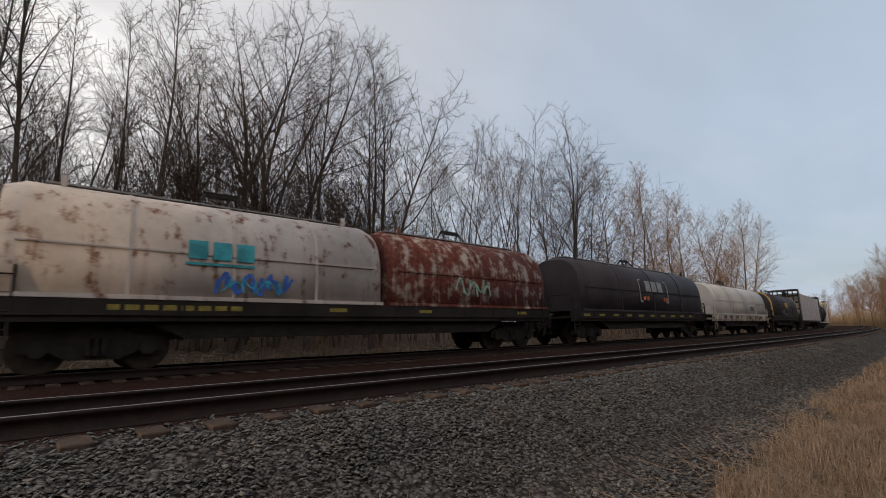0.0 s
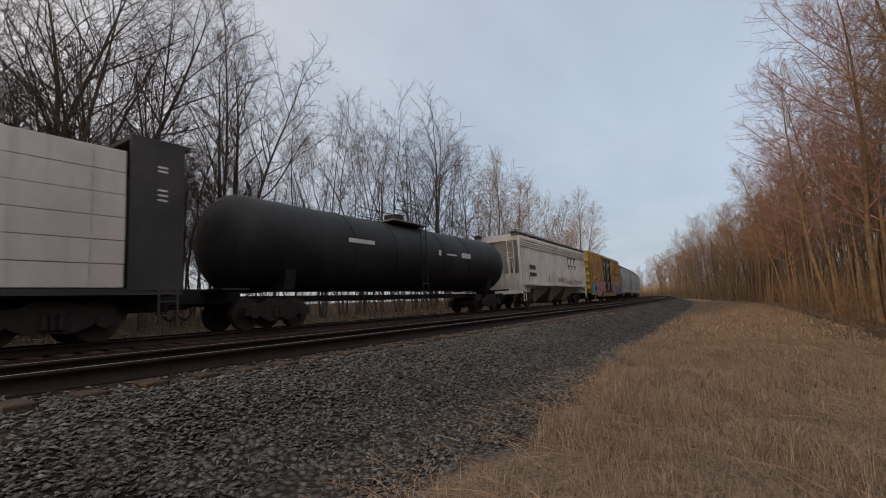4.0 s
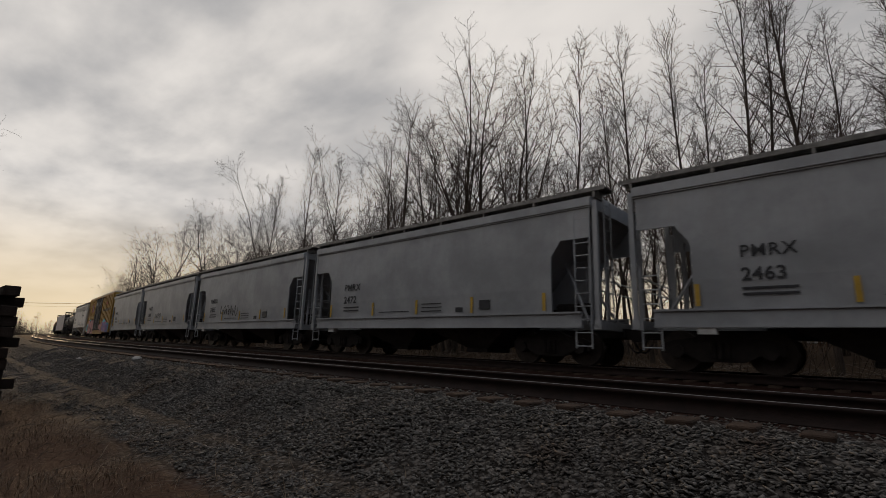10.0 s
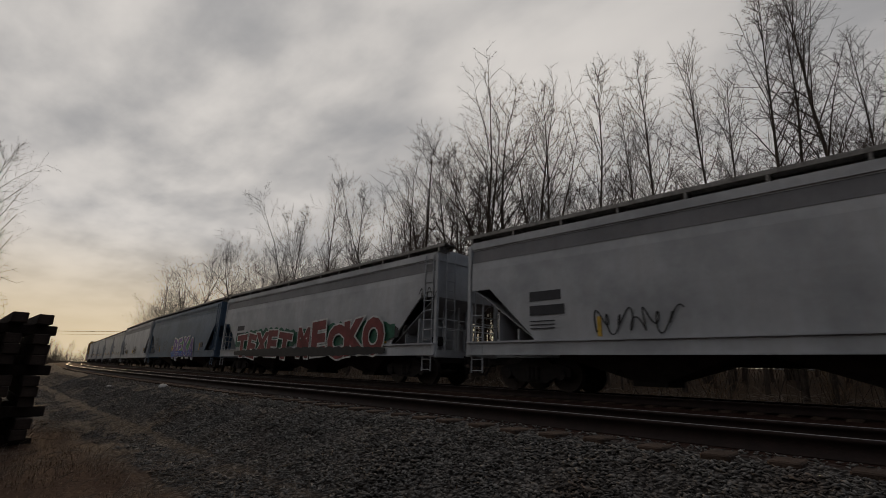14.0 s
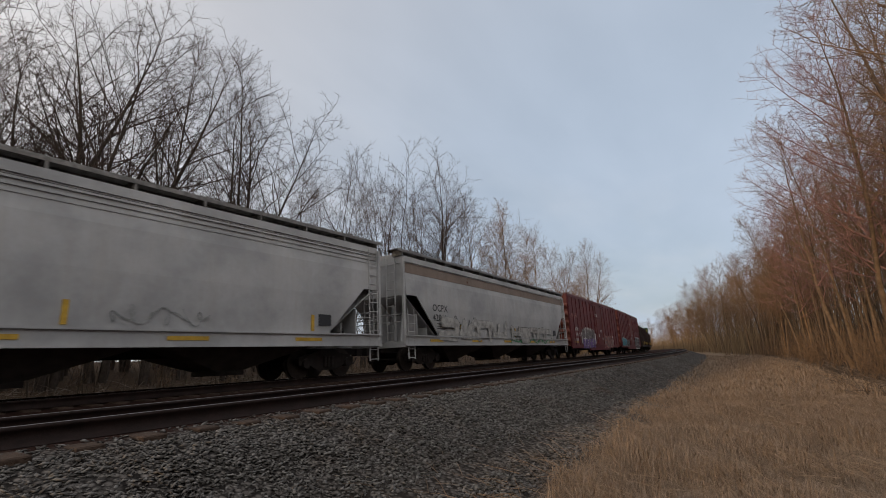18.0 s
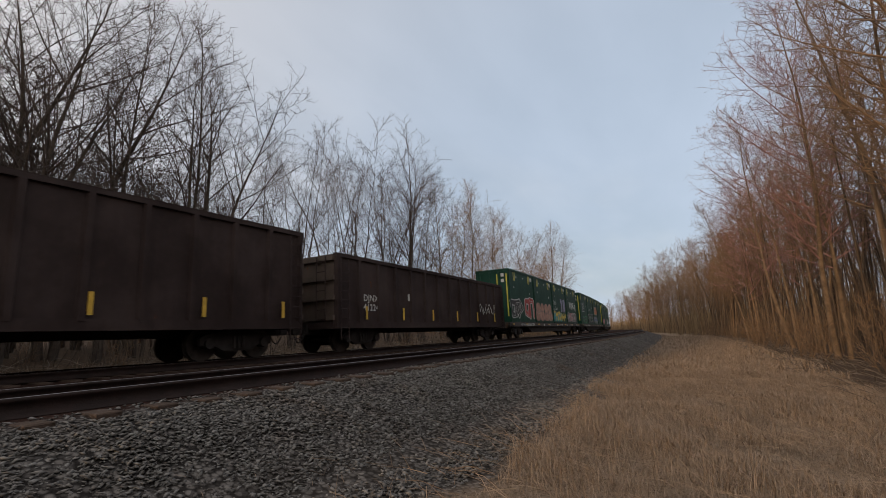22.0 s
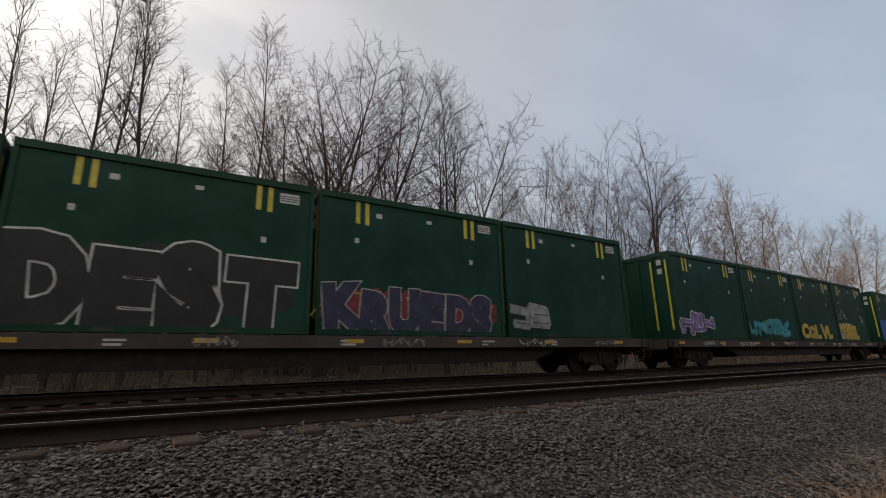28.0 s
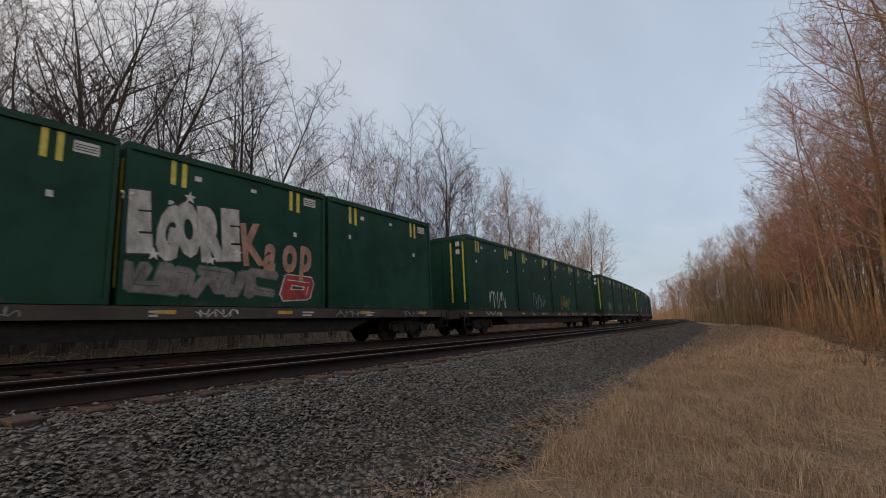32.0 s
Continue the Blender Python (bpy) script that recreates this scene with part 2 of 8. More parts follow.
def ground_material():
    """Crushed stone beside the tracks, dry grass, and leaf litter under the trees, by distance from the line."""
    m, nt, b = nodes_of("ground")
    geo = nt.nodes.new("ShaderNodeNewGeometry")
    off = nt.nodes.new("ShaderNodeAttribute")
    off.attribute_name = "offset"
    n = off.outputs["Fac"]
    pos = geo.outputs["Position"]
    wob, mid, fine = noise_tex(nt, pos, 0.7, 5, 0.6), noise_tex(nt, pos, 4.0, 6, 0.65), noise_tex(nt, pos, 26.0, 5, 0.65)
    nn = maths(nt, "ADD", n, maths(nt, "MULTIPLY", maths(nt, "SUBTRACT", wob, 0.5), 1.3))
    vor = nt.nodes.new("ShaderNodeTexVoronoi")
    vor.inputs["Scale"].default_value = 17.0
    nt.links.new(pos, vor.inputs["Vector"])
    sepc = nt.nodes.new("ShaderNodeSeparateColor")
    nt.links.new(vor.outputs["Color"], sepc.inputs[0])
    stone = mix(nt, sepc.outputs[0], (0.044, 0.040, 0.038), (0.172, 0.155, 0.143))
    stone = mix(nt, step(nt, vor.outputs["Distance"], 0.25, 0.75), stone, (0.018, 0.016, 0.015))
    dirt = mix(nt, mid, (0.045, 0.037, 0.031), (0.09, 0.075, 0.062))
    # from the near rail on: rusty stone, with the shade there painted in
    rust_and_shade = maths(nt, "MULTIPLY", step(nt, n, 5.15, 5.5), 0.93)
    stone = mix(nt, rust_and_shade, stone, mix(nt, mid, (0.020, 0.010, 0.008), (0.042, 0.021, 0.016)))
    track_road = maths(nt, "MULTIPLY", maths(nt, "MULTIPLY", step(nt, nn, 2.2, 2.9), step(nt, nn, 4.3, 3.5)), 0.18)
    stone = mix(nt, track_road, stone, dirt)
    straw = mix(nt, mid, (0.14, 0.098, 0.068), (0.28, 0.205, 0.145))
    straw = mix(nt, step(nt, fine, 0.45, 0.7), straw, (0.08, 0.055, 0.034))
    litter = mix(nt, mid, (0.055, 0.037, 0.026), (0.13, 0.09, 0.062))
    litter = mix(nt, step(nt, fine, 0.4, 0.7), litter, (0.03, 0.021, 0.016))
    sep = nt.nodes.new("ShaderNodeSeparateXYZ")
    nt.links.new(pos, sep.inputs[0])
    straw = mix(nt, step(nt, sep.outputs[0], 0.5, -4.0), straw, mix(nt, fine, litter, (0.085, 0.048, 0.036)))
    # past the stacked ties the stone spreads out into a service road
    nn = maths(nt, "ADD", nn, maths(nt, "MULTIPLY", step(nt, sep.outputs[0], -13.0, -22.0), 4.2))
    col = mix(nt, step(nt, nn, 2.1, 2.8), straw, stone)
    col = mix(nt, step(nt, nn, -1.6, -2.8), col, litter)
    col = mix(nt, step(nt, nn, 15.8, 17.2), col, litter)
    nt.links.new(col, b.inputs["Base Color"])
    b.inputs["Roughness"].default_value, b.inputs["Specular IOR Level"].default_value = 0.97, 0.03
    h = maths(nt, "SUBTRACT", fine, maths(nt, "MULTIPLY", vor.outputs["Distance"], 0.9))
    bump(nt, b, h, 0.45, 0.04)
    return m


def pebble_material():
    m, nt, b = nodes_of("crushed_stone")
    geo = nt.nodes.new("ShaderNodeNewGeometry")
    r = geo.outputs["Random Per Island"]
    col = mix(nt, r, (0.044, 0.043, 0.043), (0.225, 0.216, 0.208))
    fine = noise_tex(nt, geo.outputs["Position"], 40.0, 4, 0.6)
    col = mix(nt, maths(nt, "MULTIPLY", fine, 0.6), col, (0.09, 0.075, 0.06))
    wob = noise_tex(nt, geo.outputs["Position"], 0.8, 4, 0.6)
    col = mix(nt, step(nt, wob, 0.52, 0.75), col, mix(nt, r, (0.045, 0.032, 0.026), (0.12, 0.088, 0.07)))
    nt.links.new(col, b.inputs["Base Color"])
    b.inputs["Roughness"].default_value, b.inputs["Specular IOR Level"].default_value = 0.85, 0.2
    return m


def island_material(name, a, c, rough=0.85):
    m, nt, b = nodes_of(name)
    geo = nt.nodes.new("ShaderNodeNewGeometry")
    fine = noise_tex(nt, geo.outputs["Position"], 9.0, 4, 0.6)
    col = mix(nt, geo.outputs["Random Per Island"], a, c)
    col = mix(nt, maths(nt, "MULTIPLY", fine, 0.5), col, tuple(x * 0.45 for x in a))
    nt.links.new(col, b.inputs["Base Color"])
    b.inputs["Roughness"].default_value, b.inputs["Specular IOR Level"].default_value = rough, 0.2
    return m


M_GROUND, M_STONE = ground_material(), pebble_material()
M_STRAW = island_material("dry_grass", (0.165, 0.115, 0.080), (0.40, 0.295, 0.212))
M_STRAW_DULL = island_material("trampled_grass", (0.085, 0.060, 0.043), (0.24, 0.17, 0.12))
M_BARK = plain("bark_dark", (0.075, 0.058, 0.047), 0.9, 0, 0.35, 3, 0.6, 0.2, 0.35)
M_TWIG = plain("twigs_dark", (0.085, 0.062, 0.052), 0.9, 0, 0.3, 2, 0.1, 0.2, 0.35)
M_BARK_TAN = plain("bark_tan", (0.135, 0.093, 0.062), 0.9, 0, 0.35, 3, 0.6, 0.2, 0.35)
M_TWIG_TAN = plain("twigs_tan", (0.19, 0.122, 0.074), 0.9, 0, 0.3, 2, 0.1, 0.2, 0.3)
M_TWIG_RED = plain("twigs_budding_red", (0.235, 0.132, 0.116), 0.9, 0, 0.3, 2, 0.1, 0.2, 0.2)
M_RAIL = plain("rail_rust", (0.020, 0.010, 0.008), 0.75, 0.2, 0.3, 5, 0.3)
M_RAILTOP = plain("rail_head", (0.19, 0.18, 0.185), 0.55, 0.6, 0.2, 3, 0.05)
M_TIE = plain("tie_wood", (0.078, 0.053, 0.040), 0.9, 0, 0.4, 4, 0.8, 0.2, 0.5)
M_TIE_OLD = plain("tie_wood_old", (0.045, 0.032, 0.026), 0.9, 0, 0.4, 4, 0.8, 0.2, 0.5)
M_IRON = plain("running_gear", (0.018, 0.014, 0.013), 0.8, 0.0, 0.35, 5, 0.3, 0.3)
M_WHEEL = plain("wheel_steel", (0.045, 0.036, 0.032), 0.55, 0.6, 0.3, 5, 0.2)
M_BRIGHT = plain("worn_steel", (0.35, 0.34, 0.33), 0.4, 0.8, 0.2, 5, 0.1)
M_PALE_ROCK = plain("pale_rock", (0.42, 0.40, 0.38), 0.9, 0, 0.2, 12, 0.4)


# ---- building helpers ----
def mesh_of(name, bm):
    me = bpy.data.meshes.new(name)
    bm.normal_update()
    bm.to_mesh(me)
    bm.free()
    return me


def part(name, bm, material, parent, label="", smooth=False):
    """Links a bmesh (or a finished mesh) as one object under a thing or a part."""
    me = bm if isinstance(bm, bpy.types.Mesh) else mesh_of(name, bm)
    if material is not None and not me.materials:
        me.materials.append(material)
    if smooth:
        me.polygons.foreach_set("use_smooth", [True] * len(me.polygons))
    ob = new(name, me)
    if parent is not None:
        ob.parent = parent
    if label:
        ob["label"] = label
    return ob


def thing(name, label, category, group="", kind=""):
    ob = new(name)
    ob.empty_display_size = 0.3
    return tagged(ob, label, category, group, kind)


def box(bm, x0, x1, y0, y1, z0, z1):
    vs = [bm.verts.new((x, y, z)) for z in (z0, z1) for y in (y0, y1) for x in (x0, x1)]
    for f in ((0, 2, 3, 1), (4, 5, 7, 6), (0, 1, 5, 4), (2, 6, 7, 3), (0, 4, 6, 2), (1, 3, 7, 5)):
        bm.faces.new([vs[i] for i in f])
    return vs


def boxes(*dims):
    bm = bmesh.new()
    for d in dims:
        box(bm, *d)
    return bm


def prism_x(bm, profile, x0, x1):
    """A closed (y, z) profile swept from x0 to x1."""
    a = [bm.verts.new((x0, y, z)) for y, z in profile]
    c = [bm.verts.new((x1, y, z)) for y, z in profile]
    k = len(profile)
    for i in range(k):
        j = (i + 1) % k
        bm.faces.new((a[i], a[j], c[j], c[i]))
    bm.faces.new(a[::-1])
    bm.faces.new(c)
    return a, c


def prism_y(bm, outline, y0, y1):
    """A closed (x, z) outline made y1 - y0 thick."""
    a = [bm.verts.new((x, y0, z)) for x, z in outline]
    c = [bm.verts.new((x, y1, z)) for x, z in outline]
    k = len(outline)
    for i in range(k):
        j = (i + 1) % k
        bm.faces.new((a[i], a[j], c[j], c[i]))
    bm.faces.new(a[::-1])
    bm.faces.new(c)


def rod(bm, a, b, r=0.02, k=6):
    a, b = Vector(a), Vector(b)
    d = (b - a).normalized()
    u = d.orthogonal().normalized()
    w = d.cross(u)
    ra = [bm.verts.new(a + r * (math.cos(t) * u + math.sin(t) * w)) for t in (2 * math.pi * i / k for i in range(k))]
    rb = [bm.verts.new(b + r * (math.cos(t) * u + math.sin(t) * w)) for t in (2 * math.pi * i / k for i in range(k))]
    for i in range(k):
        j = (i + 1) % k
        bm.faces.new((ra[i], ra[j], rb[j], rb[i]))
    bm.faces.new(ra[::-1])
    bm.faces.new(rb)


def disc_y(bm, x, z, y0, y1, r, k=20):
    prism_y(bm, [(x + r * math.cos(2 * math.pi * i / k), z + r * math.sin(2 * math.pi * i / k)) for i in range(k)], y0, y1)


def fast_mesh(name, verts, faces, material):
    me = bpy.data.meshes.new(name)
    verts, faces = np.asarray(verts, dtype=np.float32), np.asarray(faces, dtype=np.int32)
    me.vertices.add(len(verts))
    me.vertices.foreach_set("co", verts.ravel())
    k = faces.shape[1]
    me.loops.add(faces.size)
    me.loops.foreach_set("vertex_index", faces.ravel())
    me.polygons.add(len(faces))
    me.polygons.foreach_set("loop_start", np.arange(0, faces.size, k, dtype=np.int32))
    me.update(calc_edges=True)
    me.materials.append(material)
    return me


# ---- ground and tracks ----
PROFILE_N = (-200, -30, -6, -2.5, 0, 2.4, 3.4, 4.4, 4.75, 5.0, 5.3, 5.45, 7.5, 8.6, 10.6, 11.8, 14.7, 15.7, 17, 20, 25, 32, 60, 300)
PROFILE_Z = (-1.7, -1.7, -1.32, -1.2, -1.15, -1.08, -0.92, -0.47, -0.34, -0.245, -0.215, -0.18, -0.18, -0.42, -0.42, -0.21, -0.21, -0.5, -0.75, -0.45, 0.2, 0.9, 1.9, 2.5)


def ground_z(n):
    return float(np.interp(n, PROFILE_N, PROFILE_Z))


def build_ground():
    s_line = [-420, -330, -250, -190, -150, -120, -95, -75, -60, -48] + [x * 0.8 for x in range(-50, 63)] + [56, 64, 74, 86, 100, 120, 150, 190, 250, 330, 420]
    n_line = [-200, -120, -70, -45, -30, -22, -16, -12, -9] + [x * 0.5 for x in range(-14, 38)] + [20, 22, 25, 29, 35, 45, 60, 90, 140, 210, 300]
    verts, faces, offset = [], [], []
    for s in s_line:
        for n in n_line:
            rough = 0.0 if 4.8 < n < 15 else (0.05 if n > 2.5 else 0.09)
            z = ground_z(n) + rough * noise.noise((s * 0.6, n * 0.6, 3.0)) + rough * 0.5 * noise.noise((s * 1.9, n * 1.9, 8.0))
            if s < -45 and 7 < n < 12.5:
                z = max(z, -0.2)
            verts.append(spot(s, n, z))
            offset.append(n)
    a, b = len(s_line), len(n_line)
    for i in range(a - 1):
        for j in range(b - 1):
            faces.append((i * b + j, (i + 1) * b + j, (i + 1) * b + j + 1, i * b + j + 1))
    rim = [i * b for i in range(a)] + [(a - 1) * b + j for j in range(1, b)] + [i * b + b - 1 for i in range(a - 2, -1, -1)] + [j for j in range(b - 2, 0, -1)]
    first = len(verts)
    for k in rim:
        v = verts[k]
        verts.append(Vector((v.x * 7, v.y * 7, -1.2)))
        offset.append(offset[k])
    for k in range(len(rim)):
        j = (k + 1) % len(rim)
        faces.append((rim[k], first + k, first + j, rim[j]))
    me = fast_mesh("ground", [tuple(v) for v in verts], faces, M_GROUND)
    me.polygons.foreach_set("use_smooth", [True] * len(me.polygons))
    me.attributes.new("offset", "FLOAT", "POINT").data.foreach_set("value", offset)
    ground = new("ground", me)
    tagged(ground, "crushed stone, dry grass and leaf litter beside a railway", "ground", kind="structure")
    return ground


RAIL_PROFILE = ((-0.036, 0.0), (0.036, 0.0), (0.036, -0.035), (0.010, -0.048), (0.010, -0.15), (0.070, -0.168), (0.070, -0.18), (-0.070, -0.18), (-0.070, -0.168), (-0.010, -0.15), (-0.010, -0.048), (-0.036, -0.035))


def sweep(profile, side, s_line, name, material, middle):
    verts, faces, k = [], [], len(profile)
    for s in s_line:
        verts += [tuple(spot(s, middle(s) + side + y, z)) for y, z in profile]
    for i in range(len(s_line) - 1):
        for j in range(k):
            faces.append((i * k + j, (i + 1) * k + j, (i + 1) * k + (j + 1) % k, i * k + (j + 1) % k))
    return fast_mesh(name, verts, faces, material)


def build_track(middle, label, wear):
    track = thing("railroad_track", label, "railway track", "parallel tracks", "structure")
    line = [x * 4.0 for x in range(-100, 101)]
    for side in (-0.7535, 0.7535):
        rail = part("rail", sweep(RAIL_PROFILE, side, line, "rail", M_RAIL, middle), None, track, "rusty steel rail")
        head = sweep(((-0.026, 0.0015), (0.026, 0.0015), (0.030, -0.006), (-0.030, -0.006)), side, line, "rail_head", wear, middle)
        part("rail_head", head, None, rail, "worn running surface of the rail")
    return track


def tie_mesh(name, material):
    bm = boxes((-0.115, 0.115, -1.3, 1.3, -0.18, 0.0))
    bmesh.ops.bevel(bm, geom=bm.edges[:], offset=0.012, segments=1, affect="EDGES")
    me = mesh_of(name, bm)
    me.materials.append(material)
    return me


ground = build_ground()
near_track = build_track(near_n, "empty railway track with worn rails on wooden ties", M_RAILTOP)
far_track = build_track(lambda s: FAR_N, "curved railway track that carries the freight train", M_RAILTOP)


# ---- bare trees ----
SEGS, SIDES = (11, 5, 2, 1), (6, 4, 3, 3)
TWIG_R = (0.0, 0.017, 0.010, 0.007)


def limb(out, p, d, length, r, level, rng, style):
    """Adds a tapering limb as a chain of rings, and the limbs that grow from it; the last twigs end in a point."""
    segs, sides = SEGS[level], SIDES[level]
    chain, ways = [(p, r)], []
    bend, lift = style["bend"][level], style["lift"][level]
    tip = 0.0 if level == 3 else max(0.004, r * (0.07, 0.25, 0.45)[level])
    for i in range(segs):
        d = (d + Vector((rng.gauss(0, bend), rng.gauss(0, bend), rng.gauss(0, bend * 0.6) + lift))).normalized()
        p = p + d * (length / segs)
        chain.append((p, r + (tip - r) * (i + 1) / segs))
        ways.append(d)
    verts, faces = out[0 if level < 1 else 1]
    base = len(verts)
    u = d.orthogonal().normalized()
    w = d.cross(u)
    rings = chain[:-1] if level == 3 else chain
    for q, rr in rings:
        for k in range(sides):
            t = 2 * math.pi * k / sides
            v = q + u * (rr * math.cos(t)) + w * (rr * math.sin(t))
            verts.append((v.x, v.y, v.z))
    if level == 3:
        verts.append(tuple(p))
        faces += [(base, base + 1, base + 3), (base + 1, base + 2, base + 3), (base + 2, base, base + 3)]
        return
    for i in range(segs):
        for k in range(sides):
            a, b = base + i * sides + k, base + i * sides + (k + 1) % sides
            faces += [(a, b, b + sides), (a, b + sides, a + sides)]
    count, first = style["count"][level], style["start"][level]
    spin = rng.uniform(0, 6.28)
    for c in range(count):
        t = first + (1 - first) * (c + rng.random()) / count
        i = min(segs - 1, int(t * segs))
        q = chain[i][0].lerp(chain[i + 1][0], t * segs - i)
        ang = spin + 2.4 * c + rng.gauss(0, 0.5)
        tilt = style["tilt"][level] * rng.uniform(0.75, 1.25)
        dd = ways[i]
        uu = dd.orthogonal().normalized()
        ww = dd.cross(uu)
        if level == 0:
            # the crown is an egg: widest a third of the way up from its foot, branches steeper towards the top
            h = (t - first) / (1 - first)
            ln = style["reach"][0] * style["height"] * math.sqrt(max(0.05, 1 - ((h - 0.3) / 0.78) ** 2)) * rng.uniform(0.6, 1.15)
            tilt *= 1.15 - 0.5 * h
        else:
            ln = style["reach"][level] * length * (1.15 - 0.55 * t) * rng.uniform(0.6, 1.25)
        tilt = radians(tilt)
        nd = (dd * math.cos(tilt) + (uu * math.cos(ang) + ww * math.sin(ang)) * math.sin(tilt)).normalized()
        here = chain[i][1] + (chain[i + 1][1] - chain[i][1]) * (t * segs - i)
        limb(out, q, nd, ln, max(TWIG_R[level + 1] * style["stout"], min(here * 0.55, ln * 0.011)), level + 1, rng, style)


def style_of(height, count, reach, tilt, start, bend, lift, stout=1.0):
    return dict(stout=stout, height=height, count=count, reach=reach, tilt=tilt, start=start, bend=bend, lift=lift)


def tree_meshes(seed, height, radius, style, stems=1, bark=None, twig=None, lean=0.15):
    rng = random.Random(seed)
    out = [([], []), ([], [])]
    for k in range(stems):
        ang, tip = 2 * math.pi * (k + rng.random() * 0.6) / stems, (lean if stems > 1 else 0.0)
        d = Vector((tip * math.cos(ang) + rng.gauss(0, 0.03), tip * math.sin(ang) + rng.gauss(0, 0.03), 1)).normalized()
        foot = Vector((0.2 * math.cos(ang), 0.2 * math.sin(ang), -0.3)) if stems > 1 else Vector((0, 0, -0.3))
        limb(out, foot, d, height * (0.95 if k == 0 else rng.uniform(0.75, 0.93)), radius * (1 if k == 0 else 0.8), 0, rng, style)
    top = max(v[2] for v in out[0][0] + out[1][0])
    me = [fast_mesh(n, np.array(o[0]) * (1, 1, height / top), o[1], m) for n, o, m in (("trunk", out[0], bark or M_BARK), ("crown", out[1], twig or M_TWIG))]
    return me


TREE_KINDS = {}


def add_kind(key, meshes, label, height):
    TREE_KINDS[key] = (meshes, label, height)


H0 = 16.0
STIFF, LOOSE, CROOKED = (0.025, 0.07, 0.12, 0.15), (0.045, 0.09, 0.14, 0.18), (0.10, 0.15, 0.18, 0.2)
UP = (0.02, 0.035, 0.01, 0.0)
for _k in range(3):
    add_kind("slender%d" % _k, tree_meshes(11 + _k, H0, 0.11, style_of(H0, (38, 8, 6), (0.17, 0.50, 0.48), (40, 46, 52), (0.22, 0.12, 0.15), STIFF, (0.03, 0.06, 0.02, 0.0))), "tall slender bare tree with dark upright branches", H0)
for _k in range(3):
    add_kind("bushy%d" % _k, tree_meshes(21 + _k, H0, 0.17, style_of(H0, (24, 9, 6), (0.28, 0.48, 0.46), (46, 48, 54), (0.18, 0.15, 0.15), LOOSE, UP), 3, lean=0.10), "broad bare tree with a dense crown of fine dark twigs", H0)
for _k in range(2):
    add_kind("vase%d" % _k, tree_meshes(31 + _k, H0, 0.14, style_of(H0, (17, 8, 6), (0.25, 0.48, 0.46), (44, 48, 54), (0.25, 0.15, 0.15), LOOSE, UP), 5, lean=0.22), "many-stemmed bare tree with dark spreading limbs", H0)
for _k in range(3):
    add_kind("wavy%d" % _k, tree_meshes(41 + _k, H0, 0.085, style_of(H0, (12, 8, 6), (0.22, 0.48, 0.46), (44, 46, 50), (0.42, 0.2, 0.15), CROOKED, (0.05, 0.05, 0.02, 0.0), 0.8), 4, lean=0.12), "thin crooked bare tree with a sparse rounded crown", H0)
for _k in range(3):
    add_kind("tan%d" % _k, tree_meshes(51 + _k, H0, 0.12, style_of(H0, (36, 9, 6), (0.24, 0.50, 0.48), (46, 46, 50), (0.30, 0.15, 0.15), LOOSE, UP, 1.1), 1 + _k % 2, M_BARK_TAN, M_TWIG_TAN, 0.07), "bare tan-barked tree in low evening light", H0)
for _k in range(2):
    add_kind("red%d" % _k, tree_meshes(61 + _k, H0, 0.14, style_of(H0, (26, 13, 12), (0.29, 0.48, 0.38), (48, 50, 56), (0.28, 0.12, 0.08), LOOSE, UP, 0.9), 2, M_BARK_TAN, M_TWIG_RED, 0.10), "tall tree with reddish budding twigs at the wood's edge", H0)
for _k in range(2):
    add_kind("shrub%d" % _k, tree_meshes(71 + _k, 3.2, 0.025, style_of(3.2, (6, 5, 3), (0.30, 0.5, 0.5), (40, 42, 44), (0.1, 0.15, 0.15), (0.09, 0.12, 0.16, 0.2), (0.05, 0.05, 0.03, 0.02), 0.7), 6, M_BARK_TAN, M_TWIG_TAN, 0.3), "leafless brown shrub with many thin stems", 3.2)
# lighter kinds for the rows behind
for _k in range(3):
    add_kind("back_dark%d" % _k, tree_meshes(81 + _k, H0, 0.12, style_of(H0, (26, 8, 5), (0.23, 0.50, 0.50), (42, 44, 46), (0.22, 0.15, 0.1), LOOSE, UP, 1.2), 1 + _k % 2, lean=0.1), "bare dark tree in the thicket behind the railway", H0)
for _k in range(3):
    add_kind("back_tan%d" % _k, tree_meshes(91 + _k, H0, 0.13, style_of(H0, (26, 8, 5), (0.23, 0.50, 0.50), (42, 44, 46), (0.28, 0.15, 0.1), LOOSE, UP, 1.5), 1, M_BARK_TAN, M_TWIG_TAN, 0.08), "bare tan tree deep in the wood", H0)
for _k in range(2):
    add_kind("pole%d" % _k, tree_meshes(101 + _k, H0, 0.10, style_of(H0, (26, 8, 5), (0.20, 0.50, 0.50), (44, 44, 46), (0.38, 0.15, 0.1), STIFF, UP, 1.1), 1, M_BARK_TAN, M_TWIG_TAN), "slim tan tree with a long bare trunk", H0)

TREE_RNG = random.Random(5)
TREE_FIRST = {}


def plant(key, s, n, height, group, wide=1.0, turn=None):
    (trunk, crown), label, full = TREE_KINDS[key]
    ob = thing("shrub" if key.startswith("shrub") else "tree", label, "shrub" if key.startswith("shrub") else "tree", group)
    part("stool" if key.startswith("shrub") else "trunk", trunk, None, ob)
    part("crown", crown, None, ob)
    k = height / full
    p = spot(s, n, ground_z(n) - 0.05)
    ob.matrix_basis = Matrix.LocRotScale(p, Euler((0, 0, TREE_RNG.uniform(0, 6.28) if turn is None else turn)), (k * wide, k * wide, k))
    return ob


